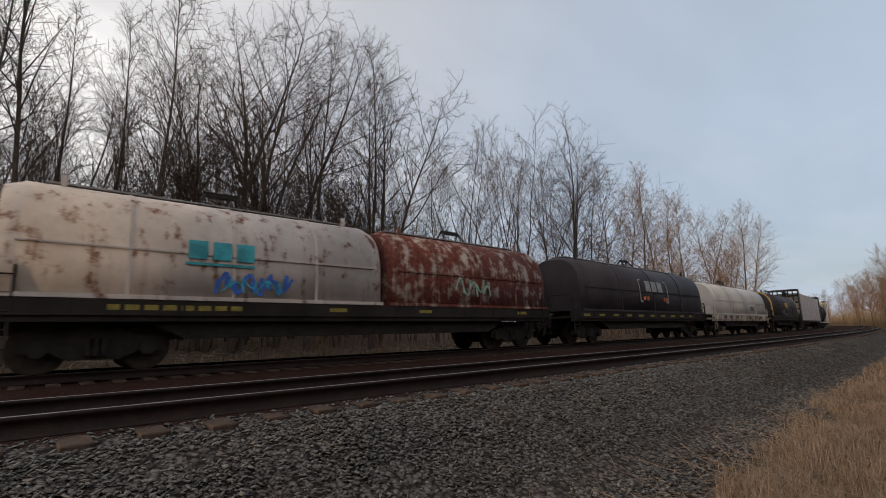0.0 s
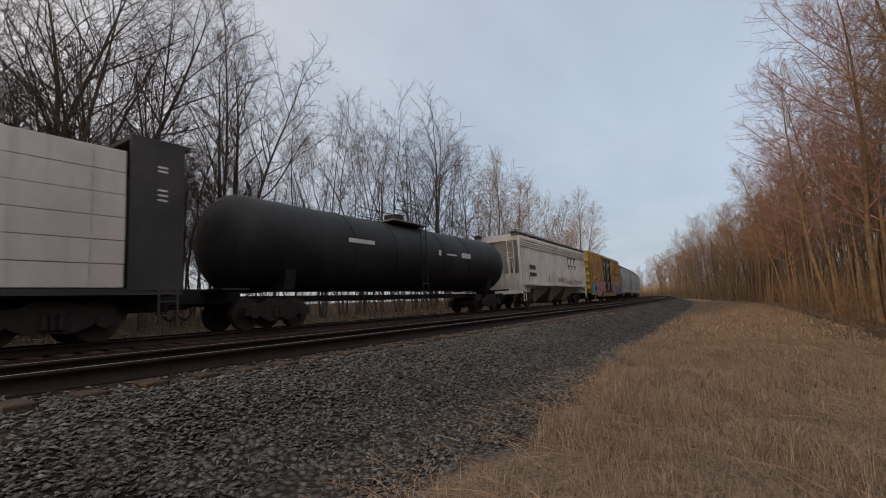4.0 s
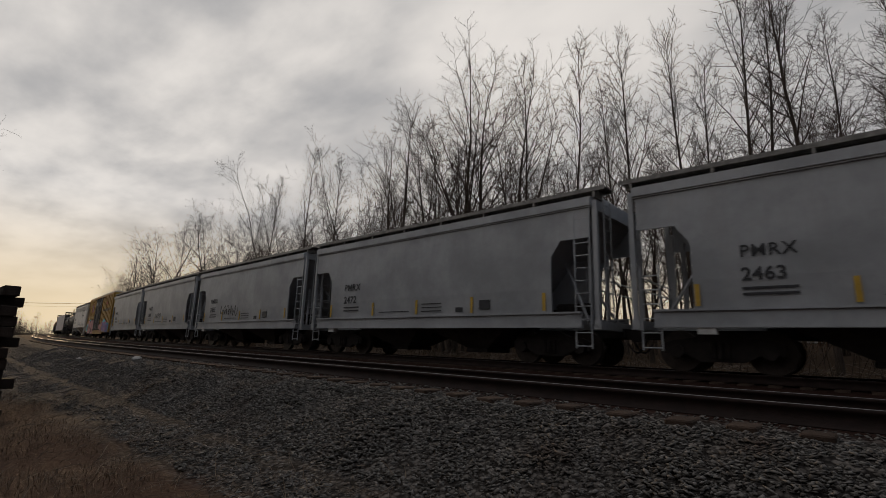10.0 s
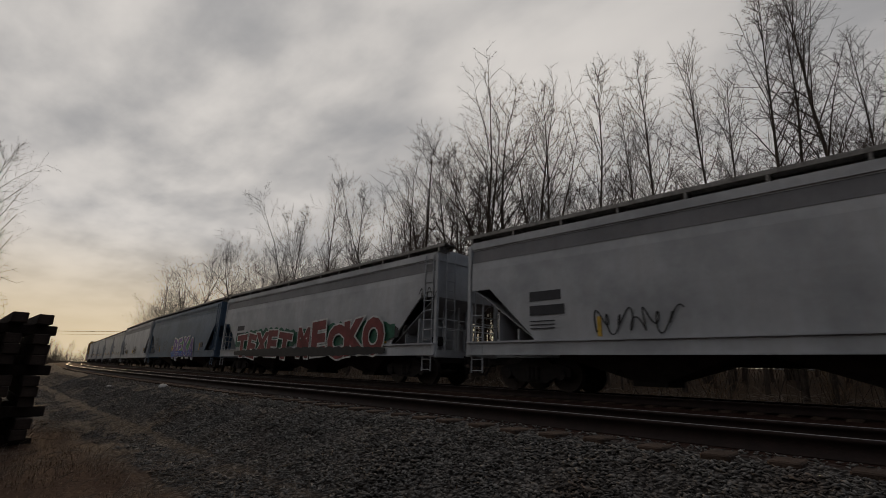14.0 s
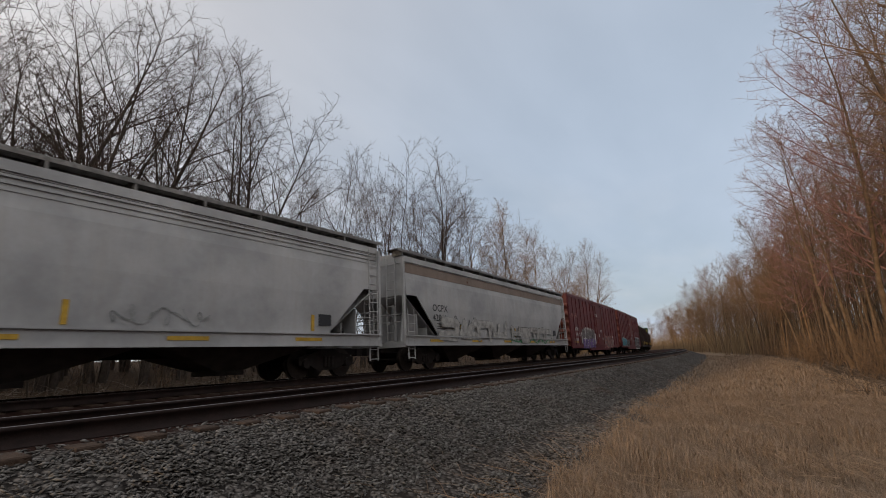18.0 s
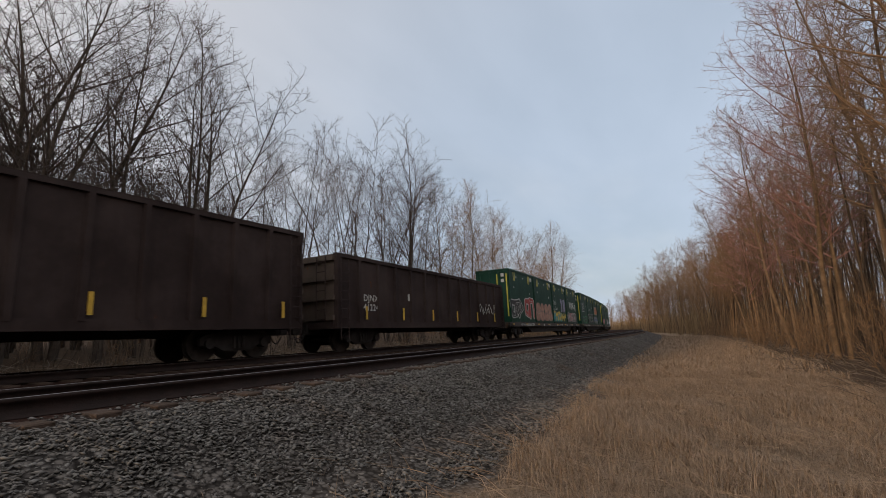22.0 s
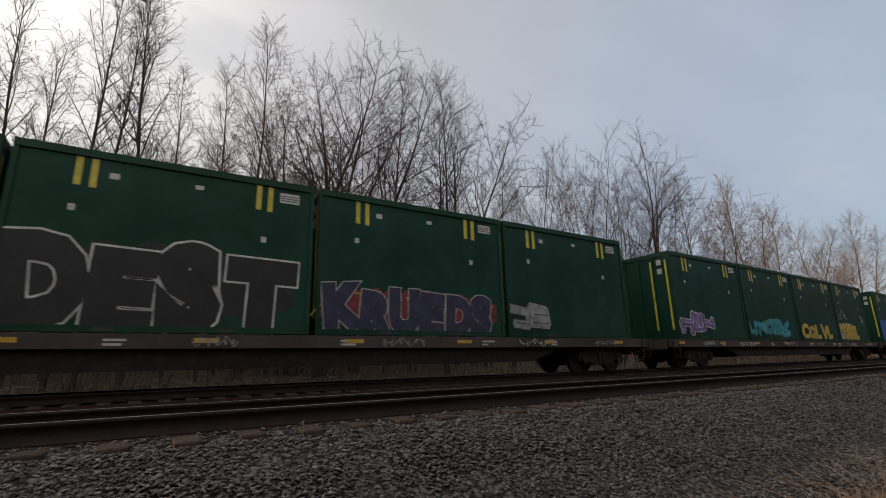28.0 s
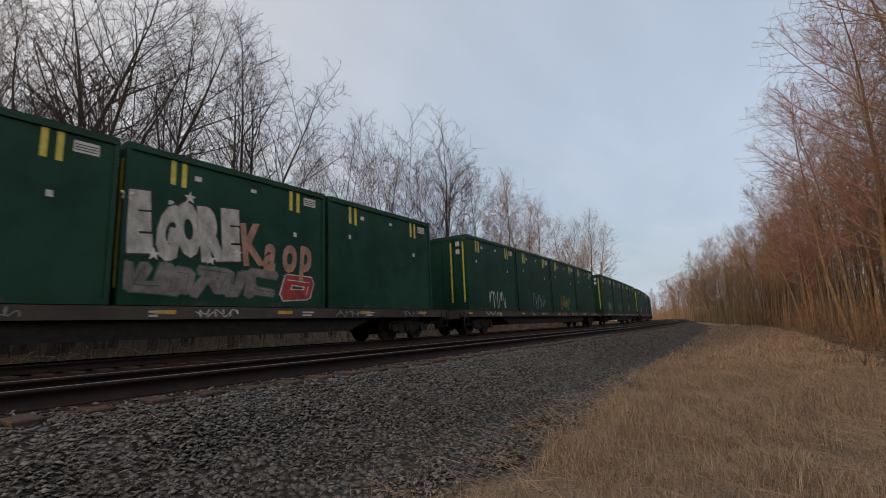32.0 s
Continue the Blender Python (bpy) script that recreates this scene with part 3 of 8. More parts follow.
# trees behind the train: azimuth, elevation of the top, distance n of the row, kind
def grove(name, label, material, rows):
    """Many like trees joined into one thing, for the rows that stand behind the others."""
    rng = random.Random(len(rows) + 7)
    verts, faces, base = [], [], 0
    for key, s, n, height in rows:
        meshes, _, full = TREE_KINDS[key]
        p, k, a = spot(s, n, ground_z(n) - 0.05), height / full, rng.uniform(0, 6.28)
        for me in meshes:
            co = np.empty(len(me.vertices) * 3, dtype=np.float32)
            me.vertices.foreach_get("co", co)
            co = co.reshape(-1, 3) * k
            ix = np.empty(len(me.loops), dtype=np.int32)
            me.loops.foreach_get("vertex_index", ix)
            verts.append(np.stack([co[:, 0] * math.cos(a) - co[:, 1] * math.sin(a) + p.x, co[:, 0] * math.sin(a) + co[:, 1] * math.cos(a) + p.y, co[:, 2] + p.z], 1))
            faces.append(ix.reshape(-1, 3) + base)
            base += len(co)
    tagged(new(name, fast_mesh(name, np.concatenate(verts), np.concatenate(faces), material)), label, "wood", kind="stuff")


SKYLINE = (
    (49.8, 21.5, 23, "wavy0"), (47.5, 24.0, 25, "bushy1"), (44.5, 28.5, 24, "vase1"), (40.0, 33.0, 23, "vase0"), (36.0, 34.0, 24, "bushy0"), (33.0, 33.5, 25, "vase1"),
    (29.5, 33.5, 24, "slender0"), (25.8, 35.5, 23, "slender1"), (22.5, 30.5, 25, "wavy1"), (20.0, 32.0, 24, "slender2"), (17.5, 35.5, 23, "slender0"), (13.3, 34.5, 24, "slender1"),
    (10.5, 33.0, 23, "slender2"), (7.6, 37.5, 22, "slender0"), (5.5, 37.0, 22, "slender1"), (1.9, 41.0, 22, "slender2"), (-1.5, 31.0, 24, "slender0"), (-4.5, 32.5, 23, "slender1"),
    (-8.0, 37.5, 22.5, "slender1"), (-11.0, 32.0, 24, "wavy2"), (-13.5, 36.0, 24, "bushy1"), (-16.8, 37.5, 23, "bushy0"), (-20.5, 35.0, 24.5, "bushy1"), (-24.5, 35.5, 23, "slender2"),
    (-27.5, 30.5, 24, "wavy0"), (-31.5, 34.0, 22.5, "slender1"), (-32.5, 32.5, 23, "bushy0"), (-36.5, 23.0, 25, "wavy1"), (-39.5, 23.0, 24, "wavy2"), (-42.4, 25.8, 24, "wavy0"),
    (-44.6, 24.5, 25, "wavy1"), (-46.8, 25.8, 24, "wavy2"), (-49.0, 24.5, 25, "wavy0"), (-51.2, 25.0, 24, "wavy1"), (-53.2, 23.0, 25, "wavy2"), (-55.2, 24.0, 24, "vase0"),
    (-57.2, 21.0, 24, "wavy0"), (-59.5, 19.0, 25, "tan0"), (-61.2, 17.5, 24, "tan1"), (-62.8, 18.6, 24, "tan2"), (-64.6, 15.8, 24, "tan0"), (-66.2, 15.0, 25, "tan1"), (-67.8, 15.0, 24, "tan2"),
    (-69.3, 12.6, 24, "tan0"), (-70.8, 12.6, 24, "tan1"), (-72.4, 13.2, 23, "tan2"), (-73.6, 12.0, 24, "tan0"), (-74.8, 10.6, 24, "tan1"), (-75.8, 9.4, 25, "tan0"), (-76.5, 7.4, 25, "tan2"),
    (52.0, 23.0, 24, "wavy2"), (54.5, 22.0, 23, "slender0"), (57.6, 23.2, 23, "slender1"), (60.0, 20.0, 24, "wavy1"), (62.2, 18.8, 23, "slender2"), (64.5, 16.0, 24, "wavy0"), (66.0, 15.4, 23, "vase0"),
    (68.0, 14.2, 24, "wavy2"), (70.0, 12.5, 24, "slender0"), (72.2, 12.8, 23, "bushy1"), (73.4, 10.0, 24, "vase1"), (74.6, 8.2, 24, "bushy0"), (75.5, 6.0, 24, "vase0"), (76.3, 4.6, 26, "bushy1"),
)
for _az, _el, _n, _kind in SKYLINE:
    _s = by_azimuth(_az, _n)
    _p = spot(_s, _n)
    _h = math.tan(radians(_el)) * math.hypot(_p.x, _p.y) + EYE - ground_z(_n)
    plant(_kind, _s, _n, _h, "trees behind the railway", 0.95 if _kind.startswith("slender") else 1.0)


# ---- freight cars: local x runs back along the train, -y faces the viewer ----
def wheelset_mesh():
    bm = bmesh.new()
    for side in (-1, 1):
        disc_y(bm, 0, 0, side * 0.70 - 0.065, side * 0.70 + 0.065, 0.457, 28)
        disc_y(bm, 0, 0, side * 0.635 - 0.015, side * 0.635 + 0.015, 0.487, 28)
        disc_y(bm, 0, 0, side * 0.775 - 0.015, side * 0.775 + 0.015, 0.14, 14)
        for k in range(4):
            a = k * math.pi / 2 + 0.4
            box(bm, math.cos(a) * 0.27 - 0.03, math.cos(a) * 0.27 + 0.03, side * 0.77 - 0.008, side * 0.77 + 0.008, math.sin(a) * 0.27 - 0.03, math.sin(a) * 0.27 + 0.03)
    rod(bm, (0, -1.05, 0), (0, 1.05, 0), 0.08, 10)
    me = mesh_of("wheelset", bm)
    me.materials.append(M_WHEEL)
    return me


def side_frame_mesh():
    bm = bmesh.new()
    top = [(-1.16, 0.62), (-0.98, 0.70), (-0.55, 0.76), (-0.28, 0.90), (0.28, 0.90), (0.55, 0.76), (0.98, 0.70), (1.16, 0.62)]
    low = [(1.16, 0.40), (0.72, 0.40), (0.42, 0.24), (-0.42, 0.24), (-0.72, 0.40), (-1.16, 0.40)]
    prism_y(bm, top + low, -0.08, 0.08)
    for x in (-0.89, 0.89):
        disc_y(bm, x, 0.46, -0.15, 0.12, 0.15, 12)
    for x in (-0.14, 0.0, 0.14):
        rod(bm, (x, -0.11, 0.32), (x, -0.11, 0.66), 0.06, 8)
    box(bm, -0.34, 0.34, -0.10, 0.10, 0.66, 0.78)
    me = mesh_of("side_frame", bm)
    me.materials.append(M_IRON)
    return me


def bolster_mesh():
    bm = boxes((-0.22, 0.22, -1.0, 1.0, 0.55, 0.85), (-0.6, 0.6, -0.45, -0.35, 0.40, 0.52), (-0.6, 0.6, 0.35, 0.45, 0.40, 0.52))
    rod(bm, (-0.62, -0.80, 0.45), (-0.62, 0.80, 0.45), 0.05)
    rod(bm, (0.62, -0.80, 0.45), (0.62, 0.80, 0.45), 0.05)
    me = mesh_of("bolster", bm)
    me.materials.append(M_IRON)
    return me


def coupler_mesh():
    bm = boxes((-0.5, 0.15, -0.09, 0.09, 0.72, 0.92), (0.15, 0.42, -0.16, 0.12, 0.66, 0.98), (0.30, 0.50, 0.06, 0.16, 0.70, 0.94))
    prev = (0.0, 0.25, 0.80)
    for i in range(1, 7):
        cur = (0.09 * i, 0.25, 0.80 - 0.42 * math.sin(math.pi * i / 7))
        rod(bm, prev, cur, 0.025, 5)
        prev = cur
    me = mesh_of("coupler", bm)
    me.materials.append(M_IRON)
    return me


MESH_WHEELS, MESH_FRAME, MESH_BOLSTER, MESH_COUPLER = wheelset_mesh(), side_frame_mesh(), bolster_mesh(), coupler_mesh()
WHEELS = []
TRAIN = []


def running_gear(car, length, inset, half_sill=0.25, sill=(0.75, 1.0)):
    """Two trucks with their wheels, couplers and the centre sill."""
    for sign in (-1, 1):
        tr = part("truck", MESH_BOLSTER, None, car, "cast-steel truck with roller bearings")
        tr.location.x = sign * (length / 2 - inset)
        for y in (-1.0, 1.0):
            fr = part("side_frame", MESH_FRAME, None, tr)
            fr.location.y = y
            if y > 0:
                fr.rotation_euler.z = math.pi
        for x in (-0.89, 0.89):
            wh = part("wheelset", MESH_WHEELS, None, tr)
            wh.location = (x, 0, 0.459)
            WHEELS.append(wh)
        cp = part("coupler", MESH_COUPLER, None, car)
        cp.location.x = sign * length / 2
        cp.rotation_euler.z = 0 if sign > 0 else math.pi
    part("centre_sill", boxes((-length / 2, length / 2, -half_sill, half_sill, *sill)), M_IRON, car)


MID = {}


def car_thing(name, label, category, first, last, group="cars of the freight train"):
    car = thing(name, label, category, group)
    TRAIN.append((car, (first + last) / 2, 0.0))
    MID[car.name] = (first + last) / 2
    return car, last - first


def ladder(car, x, y, z0, z1, material, width=0.42, step_h=0.33, axis="x"):
    bm = bmesh.new()
    hw = width / 2
    ends = [(x - hw, y), (x + hw, y)] if axis == "x" else [(x, y - hw), (x, y + hw)]
    for ex, ey in ends:
        rod(bm, (ex, ey, z0), (ex, ey, z1), 0.022, 5)
    z = z0 + 0.06
    while z < z1:
        rod(bm, (*ends[0], z), (*ends[1], z), 0.016, 5)
        z += step_h
    return part("ladder", bm, material, car)


def lettering(car, words, x, z, y, size, material, name="lettering", bold=0.0, spacing=1.0, label=""):
    cu = bpy.data.curves.new(name, "FONT")
    cu.body, cu.size, cu.extrude, cu.offset, cu.space_character = words, size, 0.002, bold, spacing
    cu.resolution_u = 3
    cu.materials.append(material)
    ob = new(name, cu)
    ob.parent = car
    ob.location, ob.rotation_euler = (x, y, z), (math.pi / 2, 0, 0)
    if label:
        ob["label"] = label
    return ob


def bars(car, rects, y, material, name="stencil_mark", label=""):
    """Small stencilled lines and plates, 3 mm proud of the side."""
    ob = part(name, boxes(*[(x0, x1, y - 0.003, y + 0.002, z0, z1) for x0, x1, z0, z1 in rects]), material, car, label)
    if len(rects) > 1:
        tagged(ob, kind="stuff")
    return ob


def spread(bm, pts, y):
    """A flat rounded shape on the side, facing -y."""
    cx = sum(p[0] for p in pts) / len(pts)
    cz = sum(p[1] for p in pts) / len(pts)
    c = bm.verts.new((cx, y, cz))
    vs = [bm.verts.new((px, y, pz)) for px, pz in pts]
    for i in range(len(vs)):
        bm.faces.new((c, vs[i], vs[(i + 1) % len(vs)]))


def stroke(bm, pts, y, w):
    """One connected ribbon along the points, facing -y."""
    rows = []
    for i, (px, pz) in enumerate(pts):
        (ax, az), (bx, bz) = pts[max(0, i - 1)], pts[min(len(pts) - 1, i + 1)]
        dx, dz = bx - ax, bz - az
        ln = math.hypot(dx, dz) or 1
        ox, oz = -dz / ln * w / 2, dx / ln * w / 2
        rows.append((bm.verts.new((px + ox, y - 0.00012 * i, pz + oz)), bm.verts.new((px - ox, y - 0.00012 * i, pz - oz))))
    for a, b in zip(rows, rows[1:]):
        bm.faces.new((a[0], a[1], b[1], b[0]))


SKELETONS = (
    (((-0.42, -0.5), (-0.05, 0.5), (0.42, -0.5)), ((-0.3, -0.12), (0.3, -0.08))),
    (((0.42, 0.45), (-0.36, 0.38), (-0.34, -0.42), (0.45, -0.45)), ((-0.34, 0.02), (0.32, 0.0))),
    (((0.44, 0.42), (-0.34, 0.40), (-0.36, 0.06), (0.36, -0.06), (0.34, -0.42), (-0.46, -0.42)),),
    (((-0.36, -0.5), (-0.34, 0.44), (0.36, 0.34), (-0.2, 0.0), (0.45, -0.5)),),
    (((-0.40, -0.5), (-0.34, 0.48), (0.30, -0.42), (0.40, 0.52)),),
    (((-0.38, -0.36), (-0.34, 0.40), (0.36, 0.40), (0.38, -0.38), (-0.38, -0.36)),),
    (((-0.46, 0.42), (0.46, 0.40)), ((0.02, 0.40), (-0.04, -0.5)), ((-0.04, -0.44), (0.34, -0.40))),
    (((-0.36, 0.48), (-0.36, -0.38), (0.34, -0.40), (0.38, 0.46)),),
)


def letter_paths(rng, cx, cz, w, h):
    """The bent strokes of one sprayed shape, like a letter but none that can be read."""
    lean, turn, flip = rng.uniform(-0.15, 0.15), rng.choice((1, 2, 3)), rng.choice((-1, 1))
    out = []
    for path in rng.choice(SKELETONS):
        pts = []
        for px, pz in path:
            px, pz = ((-pz, px), (-px, -pz), (pz, -px))[turn - 1]
            px, pz = flip * px + rng.uniform(-0.12, 0.12), pz + rng.uniform(-0.08, 0.08)
            pts.append((cx + px * w * 0.98 + lean * pz * h, cz + pz * h * 0.74))
        out.append(pts)
    return out


def letter_shape(bm, paths, y, wide, grow, tip):
    """Broad strokes with blunt or pointed ends, one beside the other."""
    k = 0
    for path in paths:
        for (ax, az), (bx, bz) in zip(path, path[1:]):
            ln = math.hypot(bx - ax, bz - az) or 1
            ux, uz = (bx - ax) / ln, (bz - az) / ln
            ha, hb, ext = wide * 0.46 + grow, wide * 0.54 + grow, wide * (0.42 + tip) + grow
            pts = [(ax - ux * ext * 0.8, az - uz * ext * 0.8)]
            pts += [(ax - uz * ha - ux * ha * 0.3, az + ux * ha - uz * ha * 0.3), (bx - uz * hb + ux * hb * 0.3, bz + ux * hb + uz * hb * 0.3)]
            pts += [(bx + ux * ext, bz + uz * ext), (bx + uz * hb + ux * hb * 0.3, bz - ux * hb + uz * hb * 0.3), (ax + uz * ha - ux * ha * 0.3, az - ux * ha - uz * ha * 0.3)]
            bm.faces.new([bm.verts.new((px, y - 0.0003 * k, pz)) for px, pz in pts[::-1]])
            k += 1


def blob_cloud(car, rng, x0, x1, z0, z1, y, count, material):
    """A sprayed background with a bumpy edge, in one piece."""
    bm, rows = bmesh.new(), []
    n1, n2 = rng.uniform(0, 6.28), rng.uniform(0, 6.28)
    k = count * 8
    for i in range(k + 1):
        t = i / k
        end = math.sin(math.pi * min(1, max(0, t * 0.94 + 0.03))) ** 0.3
        bump_hi, bump_lo = abs(math.sin(count * 1.7 * math.pi * t + n1)), abs(math.sin(count * 1.2 * math.pi * t + n2))
        mid, half = (z0 + z1) / 2, (z1 - z0) / 2 * end
        x = x0 - 0.12 + (x1 - x0 + 0.24) * t
        rows.append((bm.verts.new((x, y, max(z0 - 0.03, mid - half * (0.9 + 0.12 * bump_lo - rng.uniform(0, 0.16))))), bm.verts.new((x, y, mid + half * (0.84 + 0.28 * bump_hi + rng.uniform(0, 0.14))))))
    for a, b in zip(rows, rows[1:]):
        bm.faces.new((a[0], b[0], b[1], a[1]))
    return part("graffiti_cloud", bm, material, car)


def graffiti(car, x0, x1, z0, z1, y, count, fill, line, seed, inner=None, cloud=None, label="", thick=0.05, spiky=0.0, fat=1.0):
    """Painted bubble letters that cannot be read: a background cloud, then outline, fill and inner stroke of each."""
    rng = random.Random(seed)
    w = (x1 - x0) / count
    if cloud is not None:
        blob_cloud(car, rng, x0, x1, z0, z1, y - 0.004, count, cloud)
    for i in range(count):
        cx, h = x0 + (i + 0.5) * w, (z1 - z0) * rng.uniform(0.82, 1.0)
        cz = (z0 + z1) / 2 + rng.uniform(-0.06, 0.06) * (z1 - z0)
        paths = letter_paths(rng, cx, cz, w, h)
        wide, tip = fat * min(w, h) * rng.uniform(0.29, 0.38), 0.25 * spiky
        bm = bmesh.new()
        letter_shape(bm, paths, y - 0.012 - 0.0006 * i, wide, thick * 0.8, tip)
        part("letter_outline", bm, line, car)
        bm = bmesh.new()
        letter_shape(bm, paths, y - 0.019 - 0.0006 * i, wide, 0.0, tip)
        part("graffiti_letter", bm, fill, car, label)
        bm = bmesh.new()
        for path in paths:
            shift = wide * rng.uniform(-0.3, 0.3)
            stroke(bm, [(px + shift, pz + shift * 0.5) for px, pz in path[:3]], y - 0.027, min(thick, 0.07) * 0.6)
        part("letter_stroke", bm, inner or line, car)


def scrawl(car, x0, x1, z0, z1, y, material, seed, turns=14, w=0.03, name="graffiti_tag"):
    """A quick sprayed line that cannot be read."""
    rng = random.Random(seed)
    bm = bmesh.new()
    f1, f2, f3 = turns * rng.uniform(0.30, 0.38), turns * rng.uniform(0.42, 0.52), turns * rng.uniform(0.15, 0.25)
    p1, p2, p3 = (rng.uniform(0, 6.28) for _ in range(3))
    wide, mid, half = (x1 - x0) * 0.9 / turns, (z0 + z1) / 2, (z1 - z0) / 2
    pts = []
    for i in range(turns * 7 + 1):
        t = i / (turns * 7)
        x = x0 + (x1 - x0) * t + wide * math.sin(6.283 * f1 * t + p1)
        z = mid + half * (0.62 * math.sin(6.283 * f2 * t + p2) + 0.38 * math.sin(6.283 * f3 * t + p3))
        pts.append((x, z))
    stroke(bm, pts, y - 0.006, w)
    return part(name, bm, material, car)


def spray(name, colour):
    return plain("spray_" + name, tuple(0.82 * c + 0.012 for c in colour) if max(colour) > 0.1 else colour, 0.6, 0, 0.34, 3.5, 0.05)


INK = {k: spray(k, v) for k, v in dict(white=(0.62, 0.62, 0.60), black=(0.018, 0.017, 0.018), red=(0.36, 0.035, 0.03), pink=(0.50, 0.20, 0.23), rose=(0.55, 0.26, 0.22), teal=(0.02, 0.30, 0.36), cyan=(0.04, 0.42, 0.55), blue=(0.02, 0.12, 0.52),
       purple=(0.20, 0.12, 0.36), lilac=(0.31, 0.29, 0.44), yellow=(0.62, 0.44, 0.06), green=(0.05, 0.30, 0.12), grey=(0.30, 0.31, 0.31), dark_red=(0.19, 0.018, 0.02), orange=(0.58, 0.15, 0.03), peach=(0.40, 0.22, 0.165), dark_green=(0.02, 0.10, 0.06), mint=(0.28, 0.45, 0.36), ash=(0.20, 0.17, 0.17), navy=(0.035, 0.035, 0.07), bone=(0.44, 0.43, 0.41)).items()}
M_STRIPE = plain("reflector_yellow", (0.50, 0.31, 0.04), 0.5, 0, 0.15, 5, 0.05)
M_DIM = plain("faded_yellow_stencil", (0.22, 0.17, 0.03), 0.7, 0, 0.3, 8, 0.05)
M_DECAL = plain("decal_white", (0.47, 0.47, 0.455), 0.6, 0, 0.15, 5, 0.05)
M_STENCIL = plain("stencil_black", (0.03, 0.03, 0.035), 0.6, 0, 0.15, 5, 0.05)


def reflectors(car, xs, y, z0=1.35, z1=1.85, w=0.11):
    for x in xs:
        part("reflector", boxes((x, x + w, y - 0.004, y + 0.002, z0, z1)), M_STRIPE, car, "yellow reflective strip")


# covered hoppers
SILL = (0.96, 1.37)


def hopper(first, last, label, coat, sides, eave, opening, bays, seed, band=None, roof_walk=True, bay_coat=None):
    """sides: (z, half width) levels from the sill to the eave; opening: (z, inset of the end) levels of the cut-away ends."""
    car, length = car_thing("covered_hopper_car", label, "hopper car", first, last)
    L = length / 2 - 0.15
    def inset(z):
        return float(np.interp(z, [o[0] for o in opening], [o[1] for o in opening]))

    levels = sorted(set([z for z, _ in sides] + [o[0] for o in opening if sides[0][0] < o[0] < sides[-1][0]]))
    for sy in (-1, 1):
        rows = []
        bm = bmesh.new()
        for z in levels:
            hw = float(np.interp(z, [a for a, _ in sides], [b for _, b in sides]))
            xe = L - inset(z)
            rows.append([bm.verts.new((-xe + 2 * xe * k / 8, sy * hw, z)) for k in range(9)] + [bm.verts.new((-xe + 2 * xe * k / 8, sy * (hw - 0.05), z)) for k in range(9)])
        for lo, hi in zip(rows, rows[1:]):
            for k in range(8):
                bm.faces.new((lo[k], lo[k + 1], hi[k + 1], hi[k])) if sy < 0 else bm.faces.new((lo[k], hi[k], hi[k + 1], lo[k + 1]))
                bm.faces.new((lo[9 + k], hi[9 + k], hi[10 + k], lo[10 + k])) if sy < 0 else bm.faces.new((lo[9 + k], lo[10 + k], hi[10 + k], hi[9 + k]))
            for e, o in ((0, 9), (8, 17)):
                bm.faces.new((lo[e], hi[e], hi[o], lo[o]))
        bmesh.ops.recalc_face_normals(bm, faces=bm.faces[:])
        part("side_sheet", bm, coat, car)
    z0, hw0 = sides[0]
    sill = SILL if z0 < 1.3 else (z0 - 0.07, z0 + 0.05)
    hw1 = sides[-1][1]
    # sloping end sheets
    for sx in (-1, 1):
        bm = bmesh.new()
        if bays == 3 and z0 < 1.3:
            prof = [(sx * (L - 0.12), 3.02), (sx * (L - 0.17), 2.95), (sx * (L - 2.55), 1.22), (sx * (L - 2.50), 1.29)]
            part("end_sheet", boxes((min(sx * (L - 0.10), sx * (L - 0.15)), max(sx * (L - 0.10), sx * (L - 0.15)), -hw1 + 0.06, hw1 - 0.06, 2.97, eave - 0.06)), coat, car, "upright upper end of the car")
        else:
            prof = [(sx * (L - 0.25), eave - 0.25), (sx * (L - 0.30), eave - 0.32), (sx * (L - 2.9), 1.25), (sx * (L - 2.85), 1.32)]
        prism_y(bm, prof if sx > 0 else prof[::-1], -hw1 + 0.06, hw1 - 0.06)
        part("slope_sheet", bm, coat, car)
    bm = bmesh.new()
    box(bm, -L + 0.05, L - 0.05, -hw1 - 0.085, hw1 + 0.085, eave - 0.28, eave)
    bmesh.ops.bevel(bm, geom=[e for e in bm.edges if abs(e.verts[0].co.x - e.verts[1].co.x) > 1], offset=0.04, segments=2, affect="EDGES")
    part("roof_edge", bm, coat, car)
    bm = bmesh.new()
    prism_x(bm, [(-hw1, eave), (hw1, eave), (hw1 * 0.55, eave + 0.14), (-hw1 * 0.55, eave + 0.14)], -L + 0.05, L - 0.05)
    part("roof", bm, coat, car)
    reach = L + 0.05 if bays == 3 else L - 0.40
    for sy in (-1, 1):
        part("side_sill", boxes((-reach, reach, sy * hw0 - 0.05, sy * hw0 + 0.05, sill[0], sill[1] - 0.01)), coat, car)
        part("sill_flange", boxes((-reach, reach, sy * (hw0 + 0.05) - 0.06, sy * (hw0 + 0.05) + 0.06, sill[1] - 0.05, sill[1])), coat, car)
        part("sill_flange", boxes((-reach, reach, sy * (hw0 + 0.05) - 0.06, sy * (hw0 + 0.05) + 0.04, sill[0], sill[0] + 0.04)), coat, car)
    if bays == 3 and not band:
        for z in (3.94, 4.08, 4.22):
            part("side_rib", boxes((-L + 0.05, L - 0.05, -hw1 - 0.075, -hw1 + 0.01, z - 0.025, z + 0.025)), coat, car)
